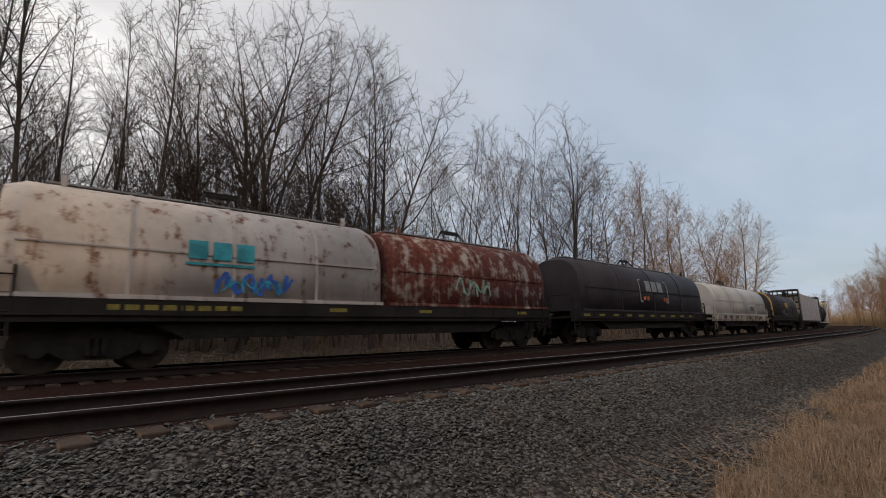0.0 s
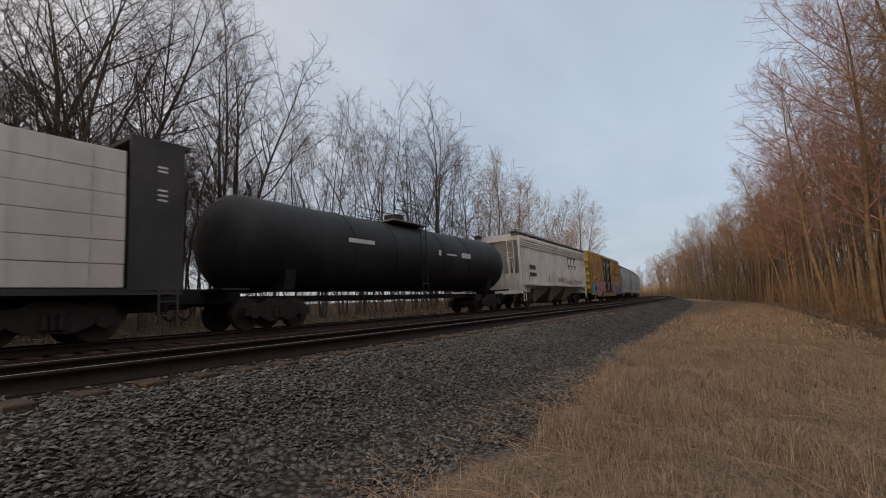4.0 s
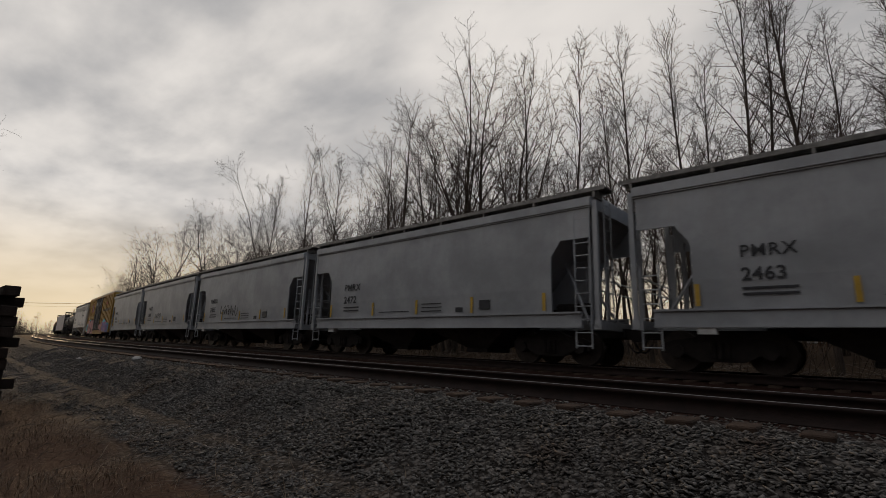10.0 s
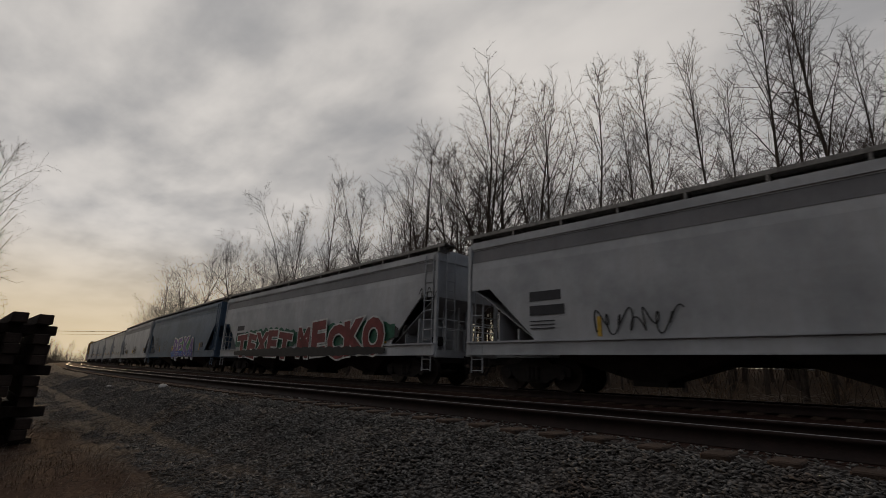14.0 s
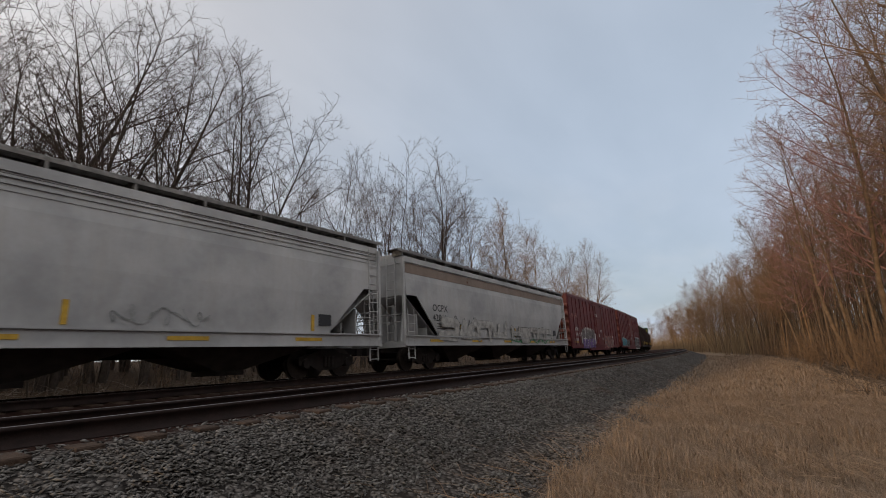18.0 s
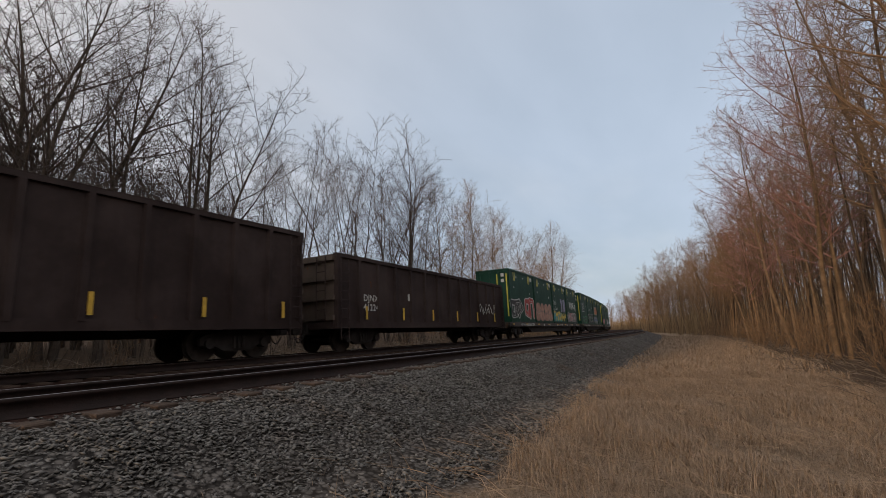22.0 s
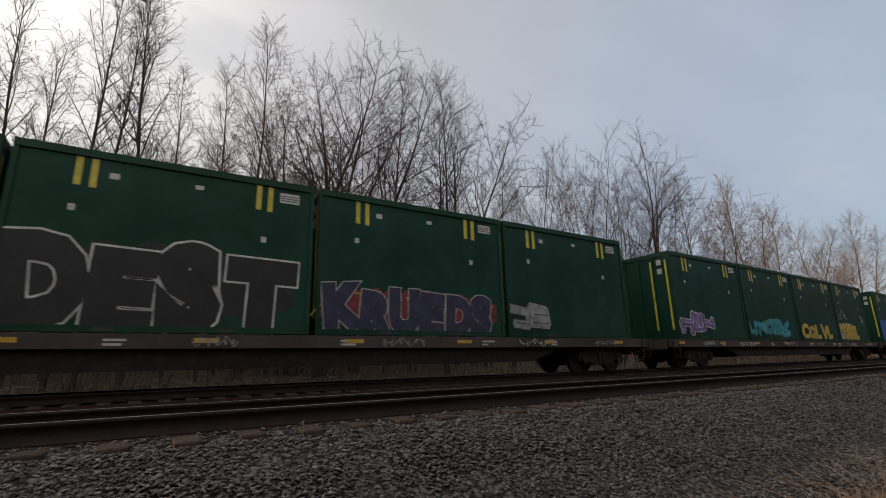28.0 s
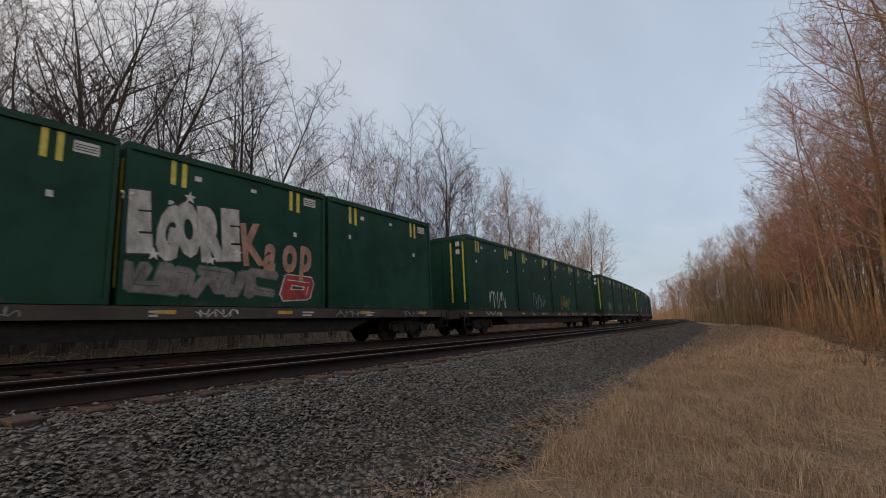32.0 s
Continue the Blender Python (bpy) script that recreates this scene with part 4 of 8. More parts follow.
    # a flat strip whose colour holds the shading of three ribs
    if band:
        hi, lo = [float(np.interp(z, [a for a, _ in sides], [b for _, b in sides])) for z in (band[1], band[0])]
        for sy in (-1, 1):
            bm = bmesh.new()
            prof = [(sy * (lo + 0.012), band[0]), (sy * (hi + 0.012), band[1]), (sy * (hi - 0.03), band[1]), (sy * (lo - 0.03), band[0])]
            prism_x(bm, prof if sy < 0 else prof[::-1], -L + 0.08, L - 0.08)
            part("rib_shade_band", bm, band[2], car, "flat band painted for the ribs and their shade below the roof")
    # hatches and roof walk
    for k in range(bays * 2):
        x = -L + (k + 0.5) * 2 * L / (bays * 2)
        part("hatch", boxes((x - 0.55, x + 0.55, -0.3, 0.3, eave + 0.12, eave + 0.24)), coat, car)
    if roof_walk:
        k = int(2 * L / 1.6)
        for sy in (-1, 1):
            y0, y1 = (-1.54, -1.02) if sy < 0 else (1.02, 1.54)
            board = part("running_board", boxes((-L - 0.3, L + 0.3, y0 + 0.012, y1 - 0.012, eave + 0.235, eave + 0.25)), M_GRATE, car, "galvanised grating roof walk")
            for y in (y0, y1):
                part("edge_rail", boxes((-L - 0.3, L + 0.3, y - 0.01, y + 0.01, eave + 0.16, eave + 0.27)), M_GRATE, board)
            for i in range(k + 1):
                x = -L + i * 2 * L / k
                part("bracket", boxes((x - 0.03, x + 0.03, y0, y1, eave + 0.0, eave + 0.235)), M_GRATE, board)
    # discharge bays
    span = 2 * (L - 2.7)
    for k in range(bays):
        c = -span / 2 + (k + 0.5) * span / bays
        bm = bmesh.new()
        hx = span / bays / 2 - 0.04
        top = [bm.verts.new((c + sx * hx, sy * (hw0 - 0.12), max(1.05, z0 - 0.06))) for sx, sy in ((-1, -1), (1, -1), (1, 1), (-1, 1))]
        low = [bm.verts.new((c + sx * 0.34, sy * 0.55, 0.34)) for sx, sy in ((-1, -1), (1, -1), (1, 1), (-1, 1))]
        for i in range(4):
            j = (i + 1) % 4
            bm.faces.new((low[i], low[j], top[j], top[i]))
        bm.faces.new(low[::-1])
        bm.faces.new(top)
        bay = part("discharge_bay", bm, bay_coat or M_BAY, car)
        part("gate", boxes((c - 0.42, c + 0.42, -0.62, 0.62, 0.24, 0.36)), M_IRON, bay)
    # end platforms, posts, ladders and brake gear
    for sx in (-1, 1):
        x = sx * (L + 0.02)
        bm = boxes((min(x, x - sx * 2.4), max(x, x - sx * 2.4), -0.30, 0.30, 0.95, 1.12), (x - 0.09, x + 0.09, -hw0 - 0.02, hw0 + 0.02, 0.92, 1.14))
        part("end_platform", bm, coat, car)
        for sy in (-1, 1):
            part("corner_post", boxes((x - 0.06, x + 0.06, sy * (hw0 - 0.02) - 0.05, sy * (hw0 - 0.02) + 0.05, 1.0, eave - 0.1)), coat, car)
        ladder(car, x - sx * 0.36, -hw0 - 0.04, 0.45, eave - 0.1 if sx > 0 else 2.4, coat)
        ladder(car, x + sx * 0.08, -hw0 * 0.62, 1.1, eave, coat, 0.42, 0.34, "y")
        for a, b, r in (((x - sx * 0.5, -1.0, 1.15), (x - sx * 1.5, -0.4, 3.0), 0.045), ((x - sx * 0.5, 1.0, 1.15), (x - sx * 1.5, 0.4, 3.0), 0.045), ((x, -hw0, 2.2), (x, hw0, 2.2), 0.02), ((x, -hw0, 1.9), (x, hw0, 1.9), 0.02)):
            bm = bmesh.new()
            rod(bm, a, b, r)
            part("end_brace", bm, coat, car)
        bm = bmesh.new()
        if bays == 3:
            prof = [(x - sx * 0.45, 1.1), (x - sx * 2.7, 1.1), (x - sx * 2.7, 1.5), (x - sx * 1.5, 3.0), (x - sx * 0.8, 3.4), (x - sx * 0.45, 3.4)]
        else:
            prof = [(x - sx * 0.95, 1.1), (x - sx * 2.5, 1.1), (x - sx * 2.5, 1.6), (x - sx * 1.35, 2.95), (x - sx * 1.0, 2.95)]
        prism_y(bm, prof if sx < 0 else prof[::-1], -0.05, 0.05)
        part("shear_plate", bm, coat, car)
        # cross plates added only to stop bright sky showing through the ends
        if bays == 3:
            for d, top_z in ((1.75, 1.72), (1.05, 2.25)):
                part("end_sky_block", boxes((x - sx * d - 0.02, x - sx * d + 0.02, -1.42, 1.42, 1.0, top_z)), coat, car)
        for y in (-0.55, 0.55):
            part("slope_stiffener", boxes((x - sx * 0.62 - 0.05, x - sx * 0.62 + 0.05, y - 0.05, y + 0.05, 1.1, 3.3)), coat, car)
    bm = bmesh.new()
    rod(bm, (L - 1.5, -0.7, 1.5), (L - 0.6, -0.7, 1.5), 0.17, 12)
    box(bm, L - 1.9, L - 1.55, -0.3, 0.0, 1.15, 1.55)
    part("brake_cylinder", bm, M_IRON, car)
    bm = bmesh.new()
    for i in range(16):
        a, c = 2 * math.pi * i / 16, 2 * math.pi * (i + 1) / 16
        rod(bm, (-L - 0.10, 0.55 + 0.27 * math.cos(a), 1.9 + 0.27 * math.sin(a)), (-L - 0.10, 0.55 + 0.27 * math.cos(c), 1.9 + 0.27 * math.sin(c)), 0.015, 5)
    part("brake_wheel", bm, M_IRON, car)
    running_gear(car, length, 1.75 if bays == 2 else 2.15)
    return car, L, hw0


M_GRATE = plain("galvanised_grating", (0.20, 0.19, 0.18), 0.6, 0.5, 0.3, 6, 0.2)
# far darker than the coats: the bays' shade below the cars is in this colour
M_BAY = plain("bay_shade_and_load", (0.055, 0.048, 0.044), 0.8, 0.0, 0.3, 3, 0.3)


# boxcars
def boxcar(first, last, label, coat, end_coat, roof_coat, height, door, panels, seed, rib_out=0.05, side_ladder=False):
    car, length = car_thing("boxcar", label, "boxcar", first, last)
    L, hw, z0 = length / 2 - 0.2, 1.50, 0.85
    part("body", boxes((-L, L, -hw, hw, z0 + 0.1, height - 0.12)), coat, car)
    part("roof", (lambda bm: (prism_x(bm, [(-hw - 0.03, height - 0.12), (hw + 0.03, height - 0.12), (hw + 0.03, height - 0.05), (0, height + 0.03), (-hw - 0.03, height - 0.05)], -L - 0.02, L + 0.02), bm)[1])(bmesh.new()), roof_coat, car)
    for k in range(14):
        x = -L + (k + 0.5) * 2 * L / 14
        part("roof_rib", boxes((x - 0.05, x + 0.05, -hw, hw, height - 0.06, height + 0.05)), roof_coat, car)
    d0, d1 = door
    for sy in (-1, 1):
        part("side_sill", boxes((-L, L, sy * hw - 0.05, sy * hw + 0.05, z0 - 0.12, z0 + 0.16), (d0 - 2.6, d1 + 2.6, sy * hw - 0.04, sy * hw + 0.04, z0 - 0.32, z0 - 0.11)), coat, car)
    for sy in (-1, 1):
        part("top_chord", boxes((-L, L, sy * hw - 0.045, sy * hw + 0.045, height - 0.30, height - 0.12)), coat, car)
    # posts of the side
    for a, b in ((-L, d0), (d1, L)):
        k = max(2, round((b - a) / panels))
        for i in range(k + 1):
            x = a + (b - a) * i / k
            part("side_post", boxes((max(-L, x - 0.06), min(L, x + 0.06), -hw - rib_out, -hw + 0.02, z0 + 0.16, height - 0.3)), coat, car)
    # horizontally ribbed ends
    for sx in (-1, 1):
        bm = bmesh.new()
        for k in range(5):
            z = z0 + 0.25 + k * (height - z0 - 0.5) / 5.6
            prof = [(sx * L, z), (sx * (L + 0.13), z + 0.20), (sx * (L + 0.13), z + 0.30), (sx * L, z + 0.50)]
            prism_y(bm, prof if sx < 0 else prof[::-1], -hw + 0.06, hw - 0.06)
        part("end_sheet", boxes((min(sx * L, sx * (L + 0.012)), max(sx * L, sx * (L + 0.012)), -hw + 0.05, hw - 0.05, z0 + 0.1, height - 0.13)), end_coat, car)
        part("end_corrugation", bm, end_coat, car, "horizontally corrugated end")
        part("corner_post", boxes((sx * L - 0.05, sx * L + 0.05, -hw - 0.03, -hw + 0.08, z0, height - 0.12)), coat, car)
        if side_ladder:
            ladder(car, sx * (L - 0.3), -hw - 0.10, 0.5, 2.3, end_coat)
        part("end_platform", boxes((min(sx * L, sx * (L + 0.35)), max(sx * L, sx * (L + 0.35)), -1.2, 1.2, 1.02, 1.08)), M_IRON, car)
        for y in (-1.3, 1.3):
            bm = bmesh.new()
            rod(bm, (sx * (L + 0.30), y, 1.05), (sx * (L + 0.30), y, 2.0), 0.02)
            rod(bm, (sx * (L + 0.30), y, 2.0), (sx * L, y, 2.0), 0.02)
            part("grab_iron", bm, end_coat, car)
    running_gear(car, length, 2.6, 0.3, (0.6, 0.98))
    return car, L, hw


CHAR_WIDE = dict(I=0.30, T=0.60, E=0.60, S=0.62, R=0.66, M=0.86, W=0.98, D=0.74, O=0.80, A=0.70, U=0.73, N=0.76, G=0.78, K=0.67, P=0.63, F=0.57)


def word(car, x0, x1, z0, z1, y, text, fill, line=None, bold=0.05, cloud=None, seed=1, wild=0.10, fat=None):
    """Sprayed block letters: an outline behind, the fill in front, each letter stretched into its own cell."""
    rng = random.Random(seed)
    w, h = (x1 - x0) / len(text), z1 - z0
    if cloud is not None:
        blob_cloud(car, rng, x0, x1, z0, z1, y - 0.004, len(text), cloud)
    for i, ch in enumerate(text):
        tilt, grow, lift = rng.uniform(-wild, wild), rng.uniform(0.92, 1.06), rng.uniform(-0.3, 0.3) * wild * h
        for layer, material, offset in ((0, line, bold if fat is None else fat + bold), (1, fill, bold * 0.32 if fat is None else fat)):
            if material is None:
                continue
            ob = lettering(car, ch, x0 + i * w + 0.04 * w, z0 + lift, y - 0.012 - 0.006 * layer - 0.0004 * i, 1.0, material, "letter_outline" if layer == 0 else "graffiti_letter", offset)
            ob.scale = (w * grow / CHAR_WIDE.get(ch, 0.68), h * 1.38 * grow, 1)
            ob.rotation_euler = (math.pi / 2, tilt, 0)


# doors of the boxcars
def sliding_door(car, x0, x1, y, z0, z1, coat, bars_at, rod_coat):
    door = part("door", boxes((x0, x1, y - 0.06, y + 0.01, z0, z1)), coat, car, "sliding steel door")
    for z in bars_at:
        part("door_rib", boxes((x0 + 0.05, x1 - 0.05, y - 0.10, y - 0.055, z - 0.05, z + 0.05)), coat, door)
    for x in (x0 + 0.35, x1 - 0.35):
        bm = bmesh.new()
        rod(bm, (x, y - 0.12, z0 + 0.05), (x, y - 0.12, z1 - 0.05), 0.022)
        box(bm, x - 0.12, x + 0.12, y - 0.15, y - 0.10, z0 + 0.85, z0 + 0.95)
        part("lock_rod", bm, rod_coat, door)
    for z in (z0 - 0.05, z1 + 0.03):
        part("door_track", boxes((x0 - 1.2, x1 + 1.2, y - 0.11, y - 0.01, z - 0.04, z + 0.04)), coat, car)


# coil cars with rounded hoods
def hood_profile(hw, z0, z1):
    """Upright to a third of the height, then a full round shoulder over to the other side."""
    zm = z0 + (z1 - z0) * 0.34
    half = [(-hw, z0)] + [(-hw * math.cos(a) ** 0.72, zm + (z1 - zm) * math.sin(a) ** 0.86) for a in (math.pi / 2 * i / 10 for i in range(10))]
    return half + [(-y, z) for y, z in half[::-1]]


def coil_car(first, last, label, frame_coat, hoods, top, seed):
    """hoods: (from, to, paint, label) as fractions of the length."""
    car, length = car_thing("coil_car", label, "coil car", first, last)
    L, hw = length / 2 - 0.15, 1.45
    for sy in (-1, 1):
        part("side_sill", boxes((-L, L, sy * hw - 0.05, sy * hw + 0.05, 0.98, 1.42)), frame_coat, car)
        part("sill_flange", boxes((-L, L, sy * (hw + 0.05) - 0.055, sy * (hw + 0.05) + 0.055, 1.10, 1.15)), frame_coat, car)
        for k in range(12):
            x = -L + 0.5 + k * (2 * L - 1.0) / 11
            part("sill_stiffener", boxes((x - 0.03, x + 0.03, sy * (hw + 0.03) - 0.04, sy * (hw + 0.03) + 0.04, 1.15, 1.40)), frame_coat, car)
    bm = bmesh.new()
    prism_y(bm, [(-L + 2.6, 1.0), (-L + 3.4, 0.62), (L - 3.4, 0.62), (L - 2.6, 1.0)], -hw + 0.15, hw - 0.15)
    part("coil_trough", bm, M_IRON, car)
    for sx in (-1, 1):
        part("end_deck", boxes((sx * (L - 0.5) - 0.5, sx * (L - 0.5) + 0.5, -hw + 0.06, hw - 0.06, 1.10, 1.20)), frame_coat, car)
    for a, b, coat, note in hoods:
        x0, x1 = -L + 2 * L * a, -L + 2 * L * b
        bm = bmesh.new()
        z0 = 1.46
        prism_x(bm, hood_profile(hw + 0.03, z0, top - 0.05), x0 + 0.32, x1 - 0.32)
        for xa, xb in ((x0, x0 + 0.34), (x1, x1 - 0.34)):
            pa = [bm.verts.new((xb, y, z)) for y, z in hood_profile(hw + 0.03, z0, top - 0.05)]
            pb = [bm.verts.new((xa, y * 0.93, z0 + (z - z0) * 0.95)) for y, z in hood_profile(hw + 0.03, z0, top - 0.05)]
            for i in range(len(pa)):
                j = (i + 1) % len(pa)
                bm.faces.new((pa[i], pa[j], pb[j], pb[i]))
            bm.faces.new(pb)
        bmesh.ops.recalc_face_normals(bm, faces=bm.faces[:])
        hood = part("hood", bm, coat, car, note)
        for f in hood.data.polygons:
            f.use_smooth = abs(f.normal.x) < 0.5
        for k in range(1, 4):
            x = x0 + (x1 - x0) * k / 4
            bm = bmesh.new()
            prism_x(bm, hood_profile(hw + 0.055, z0, top - 0.03), x - 0.035, x + 0.035)
            part("hood_rib", bm, coat, hood)
        part("hood_base_rim", boxes((x0, x1, -hw - 0.07, -hw + 0.04, z0 - 0.03, z0 + 0.06), (x0, x1, hw - 0.04, hw + 0.07, z0 - 0.03, z0 + 0.06)), coat, hood)
        for sy in (-1, 1):
            zz = z0 + (top - 0.05 - z0) * 0.42
            part("hood_seam", boxes((x0 + 0.3, x1 - 0.3, sy * (hw + 0.03) - 0.03, sy * (hw + 0.03) + 0.03, zz - 0.02, zz + 0.02)), coat, hood)
        part("roof_walk", boxes((x0 + 0.6, x1 - 0.6, -0.30, 0.30, top + 0.01, top + 0.05)), M_GRATE, hood)
        mid = (x0 + x1) / 2
        bm = bmesh.new()
        for sx in (-0.55, 0.55):
            rod(bm, (mid + sx, -0.28, top), (mid + sx * 0.7, -0.05, top + 0.36), 0.035)
            rod(bm, (mid + sx, 0.28, top), (mid + sx * 0.7, 0.05, top + 0.36), 0.035)
        box(bm, mid - 0.42, mid + 0.42, -0.06, 0.06, top + 0.32, top + 0.44)
        part("lifting_bracket", bm, M_IRON, hood)
        for sx in (x0 + 0.9, x1 - 0.9):
            part("guide_post", boxes((sx - 0.05, sx + 0.05, -0.75, -0.65, top - 0.25, top + 0.10)), coat, hood)
    for sx in (-1, 1):
        ladder(car, sx * (L - 0.3), -hw - 0.06, 0.45, 2.0, frame_coat)
        bm = bmesh.new()
        rod(bm, (sx * L, -hw, 1.2), (sx * L, -hw, 2.1), 0.022)
        rod(bm, (sx * L, hw, 1.2), (sx * L, hw, 2.1), 0.022)
        rod(bm, (sx * L, -hw, 2.1), (sx * L, hw, 2.1), 0.022)
        part("end_railing", bm, frame_coat, car)
    running_gear(car, length, 2.0)
    return car, L, hw


# bulkhead centre-beam flat car with wrapped lumber
def centrebeam_car(first, last):
    car, length = car_thing("centerbeam_flatcar", "black centre-beam flat car loaded with grey-white wrapped lumber", "flat car", first, last)
    L, hw = length / 2 - 0.2, 1.42
    black = paint("centerbeam_black", (0.020, 0.019, 0.019), 0.6, 0, 0.5, (0.06, 0.05, 0.045), 0.2)
    wrap = paint("lumber_wrap", (0.50, 0.455, 0.445), 0.6, 0, 0.55, (0.26, 0.22, 0.205), 0, streak=0.6, grain=0.08)
    strap = plain("load_strap", (0.44, 0.42, 0.41), 0.7)
    part("deck", boxes((-L, L, -hw, hw, 1.00, 1.14)), black, car)
    bm = bmesh.new()
    prism_y(bm, [(-L + 3.2, 1.0), (-L + 4.4, 0.66), (L - 4.4, 0.66), (L - 3.2, 1.0)], -0.45, 0.45)
    part("fishbelly_sill", bm, black, car)
    for sx in (-1, 1):
        x = sx * L
        bulk = part("bulkhead", boxes(*[(min(x, x - sx * 0.10), max(x, x - sx * 0.10), -hw, hw, z, z + h) for z, h in ((1.1, 0.7), (2.35, 0.16), (3.1, 0.16), (3.85, 0.16), (4.45, 0.15))]), black, car, "open steel bulkhead of rails and posts")
        for y in (-1.40, -0.95, -0.5, 0.0, 0.5, 0.95, 1.40):
            part("bulkhead_post", boxes((min(x, x - sx * 1.2), max(x, x - sx * 1.2), y - 0.035, y + 0.035, 1.1, 4.62)) if abs(y) > 1.2 else boxes((min(x, x + sx * 0.12), max(x, x + sx * 0.12), y - 0.05, y + 0.05, 1.1, 4.6)), black, bulk)
        part("bulkhead_cap", boxes((min(x + sx * 0.12, x - sx * 1.2), max(x + sx * 0.12, x - sx * 1.2), -hw - 0.02, hw + 0.02, 4.59, 4.69)), black, bulk)
        bars(car, [(x - sx * 0.52 - 0.10, x - sx * 0.52 + 0.12, z, z + 0.05) for z in (3.2, 3.32, 3.44, 3.9, 4.0)], -hw - 0.03, M_DECAL, "bulkhead_stencil")
    part("centre_beam", boxes((-L, L, -0.08, 0.08, 4.3, 4.5), *[(x - 0.06, x + 0.06, -0.12, 0.12, 1.1, 4.4) for x in np.linspace(-L + 1.3, L - 1.3, 16)]), black, car)
    rng = random.Random(3)
    lots = 3
    x = -L + 1.26
    w = (2 * L - 2.52) / lots
    for k in range(lots):
        for row in range(6):
            z = 1.16 + row * 0.52
            for sy in (-1, 1):
                bm = boxes((x + 0.004, x + w - 0.004, min(sy * 0.14, sy * (1.36 + rng.uniform(0, 0.03))), max(sy * 0.14, sy * (1.36 + rng.uniform(0, 0.03))), z, z + 0.513))
                bmesh.ops.bevel(bm, geom=[e for e in bm.edges if abs(e.verts[0].co.x - e.verts[1].co.x) > 0.5], offset=0.012, segments=2, affect="EDGES")
                part("lumber_pack", bm, wrap, car, "wrapped bundle of lumber")
        x += w
    for k in range(7):
        xx = -L + 1.9 + k * (2 * L - 3.8) / 6
        part("tie_down", boxes((xx - 0.012, xx + 0.012, -1.405, -1.393, 1.15, 4.28)), strap, car, "load strap")
    bars(car, [(-1 + k * 3.1 - 6, -0.6 + k * 3.1 - 6, 1.03, 1.11) for k in range(5)], -hw - 0.004, M_STRIPE, "reflector")
    for sx in (-1, 1):
        ladder(car, sx * (L - 0.35), -hw - 0.05, 0.45, 1.15, black)
    running_gear(car, length, 2.6, 0.35, (0.62, 1.0))
    return car


def tank_car(first, last):
    car, length = car_thing("tank_car", "glossy black tank car with a top platform", "tank car", first, last)
    black = paint("tank_black", (0.012, 0.012, 0.013), 0.55, 0, 0.3, (0.035, 0.03, 0.027), 0.05, spec=0.2)
    L, r, zc = length / 2 - 0.55, 1.48, 2.62
    bm = bmesh.new()
    rings = [(-L, 0.0), (-L + 0.06, 0.45), (-L + 0.20, 0.80), (-L + 0.45, 0.96), (-L + 0.75, 1.0)]
    rings += [(x, 1.0) for x in np.linspace(-L + 1.5, L - 1.5, 6)]
    rings += [(-x, f) for x, f in rings[4::-1]]
    loops = []
    for x, f in rings:
        loops.append([bm.verts.new((x, r * max(f, 0.001) * math.cos(2 * math.pi * k / 32), zc + r * max(f, 0.001) * math.sin(2 * math.pi * k / 32))) for k in range(32)])
    for a, b in zip(loops, loops[1:]):
        for k in range(32):
            j = (k + 1) % 32
            bm.faces.new((a[k], b[k], b[j], a[j]))
    bmesh.ops.remove_doubles(bm, verts=bm.verts, dist=0.004)
    bmesh.ops.recalc_face_normals(bm, faces=bm.faces[:])
    part("tank_shell", bm, black, car, smooth=True)
    for x in (-L / 2.1, L / 2.1, -L / 5, L / 5):
        bm = bmesh.new()
        k = 32
        prof = [(1.012 * r * math.cos(2 * math.pi * i / k), zc + 1.012 * r * math.sin(2 * math.pi * i / k)) for i in range(k)]
        prism_x(bm, prof, x - 0.04, x + 0.04)
        part("shell_seam", bm, black, car)
    bm = bmesh.new()
    rod(bm, (0, 0, zc + r - 0.1), (0, 0, zc + r + 0.45), 0.45, 16)
    part("manway", bm, black, car)
    part("top_platform", boxes((-1.3, 1.3, -1.0, 1.0, zc + r - 0.02, zc + r + 0.04)), M_GRATE, car)
    bm = bmesh.new()
    for x in (-1.3, 0, 1.3):
        for y in (-1.0, 1.0):
            rod(bm, (x, y, zc + r), (x, y, zc + r + 0.85), 0.02)
    for y in (-1.0, 1.0):
        for z in (0.45, 0.85):
            rod(bm, (-1.3, y, zc + r + z), (1.3, y, zc + r + z), 0.02)
    part("platform_railing", bm, black, car)
    ladder(car, 0, -r - 0.06, 1.0, zc + r, black)
    for sx in (-1, 1):
        part("stub_sill", boxes((sx * (length / 2 - 0.1) - 1.2, sx * (length / 2 - 0.1) + (0.1 if sx > 0 else 1.2), -0.3, 0.3, 0.8, 1.2)), black, car)
        bm = bmesh.new()
        prism_x(bm, [(-1.1, 1.15), (1.1, 1.15), (1.25, 2.0), (0.5, 1.4), (-0.5, 1.4), (-1.25, 2.0)], sx * (L - 1.9) - 0.2, sx * (L - 1.9) + 0.2)
        part("saddle", bm, black, car)
        part("end_deck", boxes((sx * (length / 2 - 0.5) - 0.4, sx * (length / 2 - 0.5) + 0.4, -1.3, 1.3, 1.12, 1.18)), black, car)
    bars(car, [(-4.6, -3.2, 2.80, 2.95), (1.3, 1.5, 2.7, 2.95), (2.0, 2.9, 2.75, 2.83), (3.4, 4.3, 2.7, 2.95)], -r - 0.003, M_DECAL)
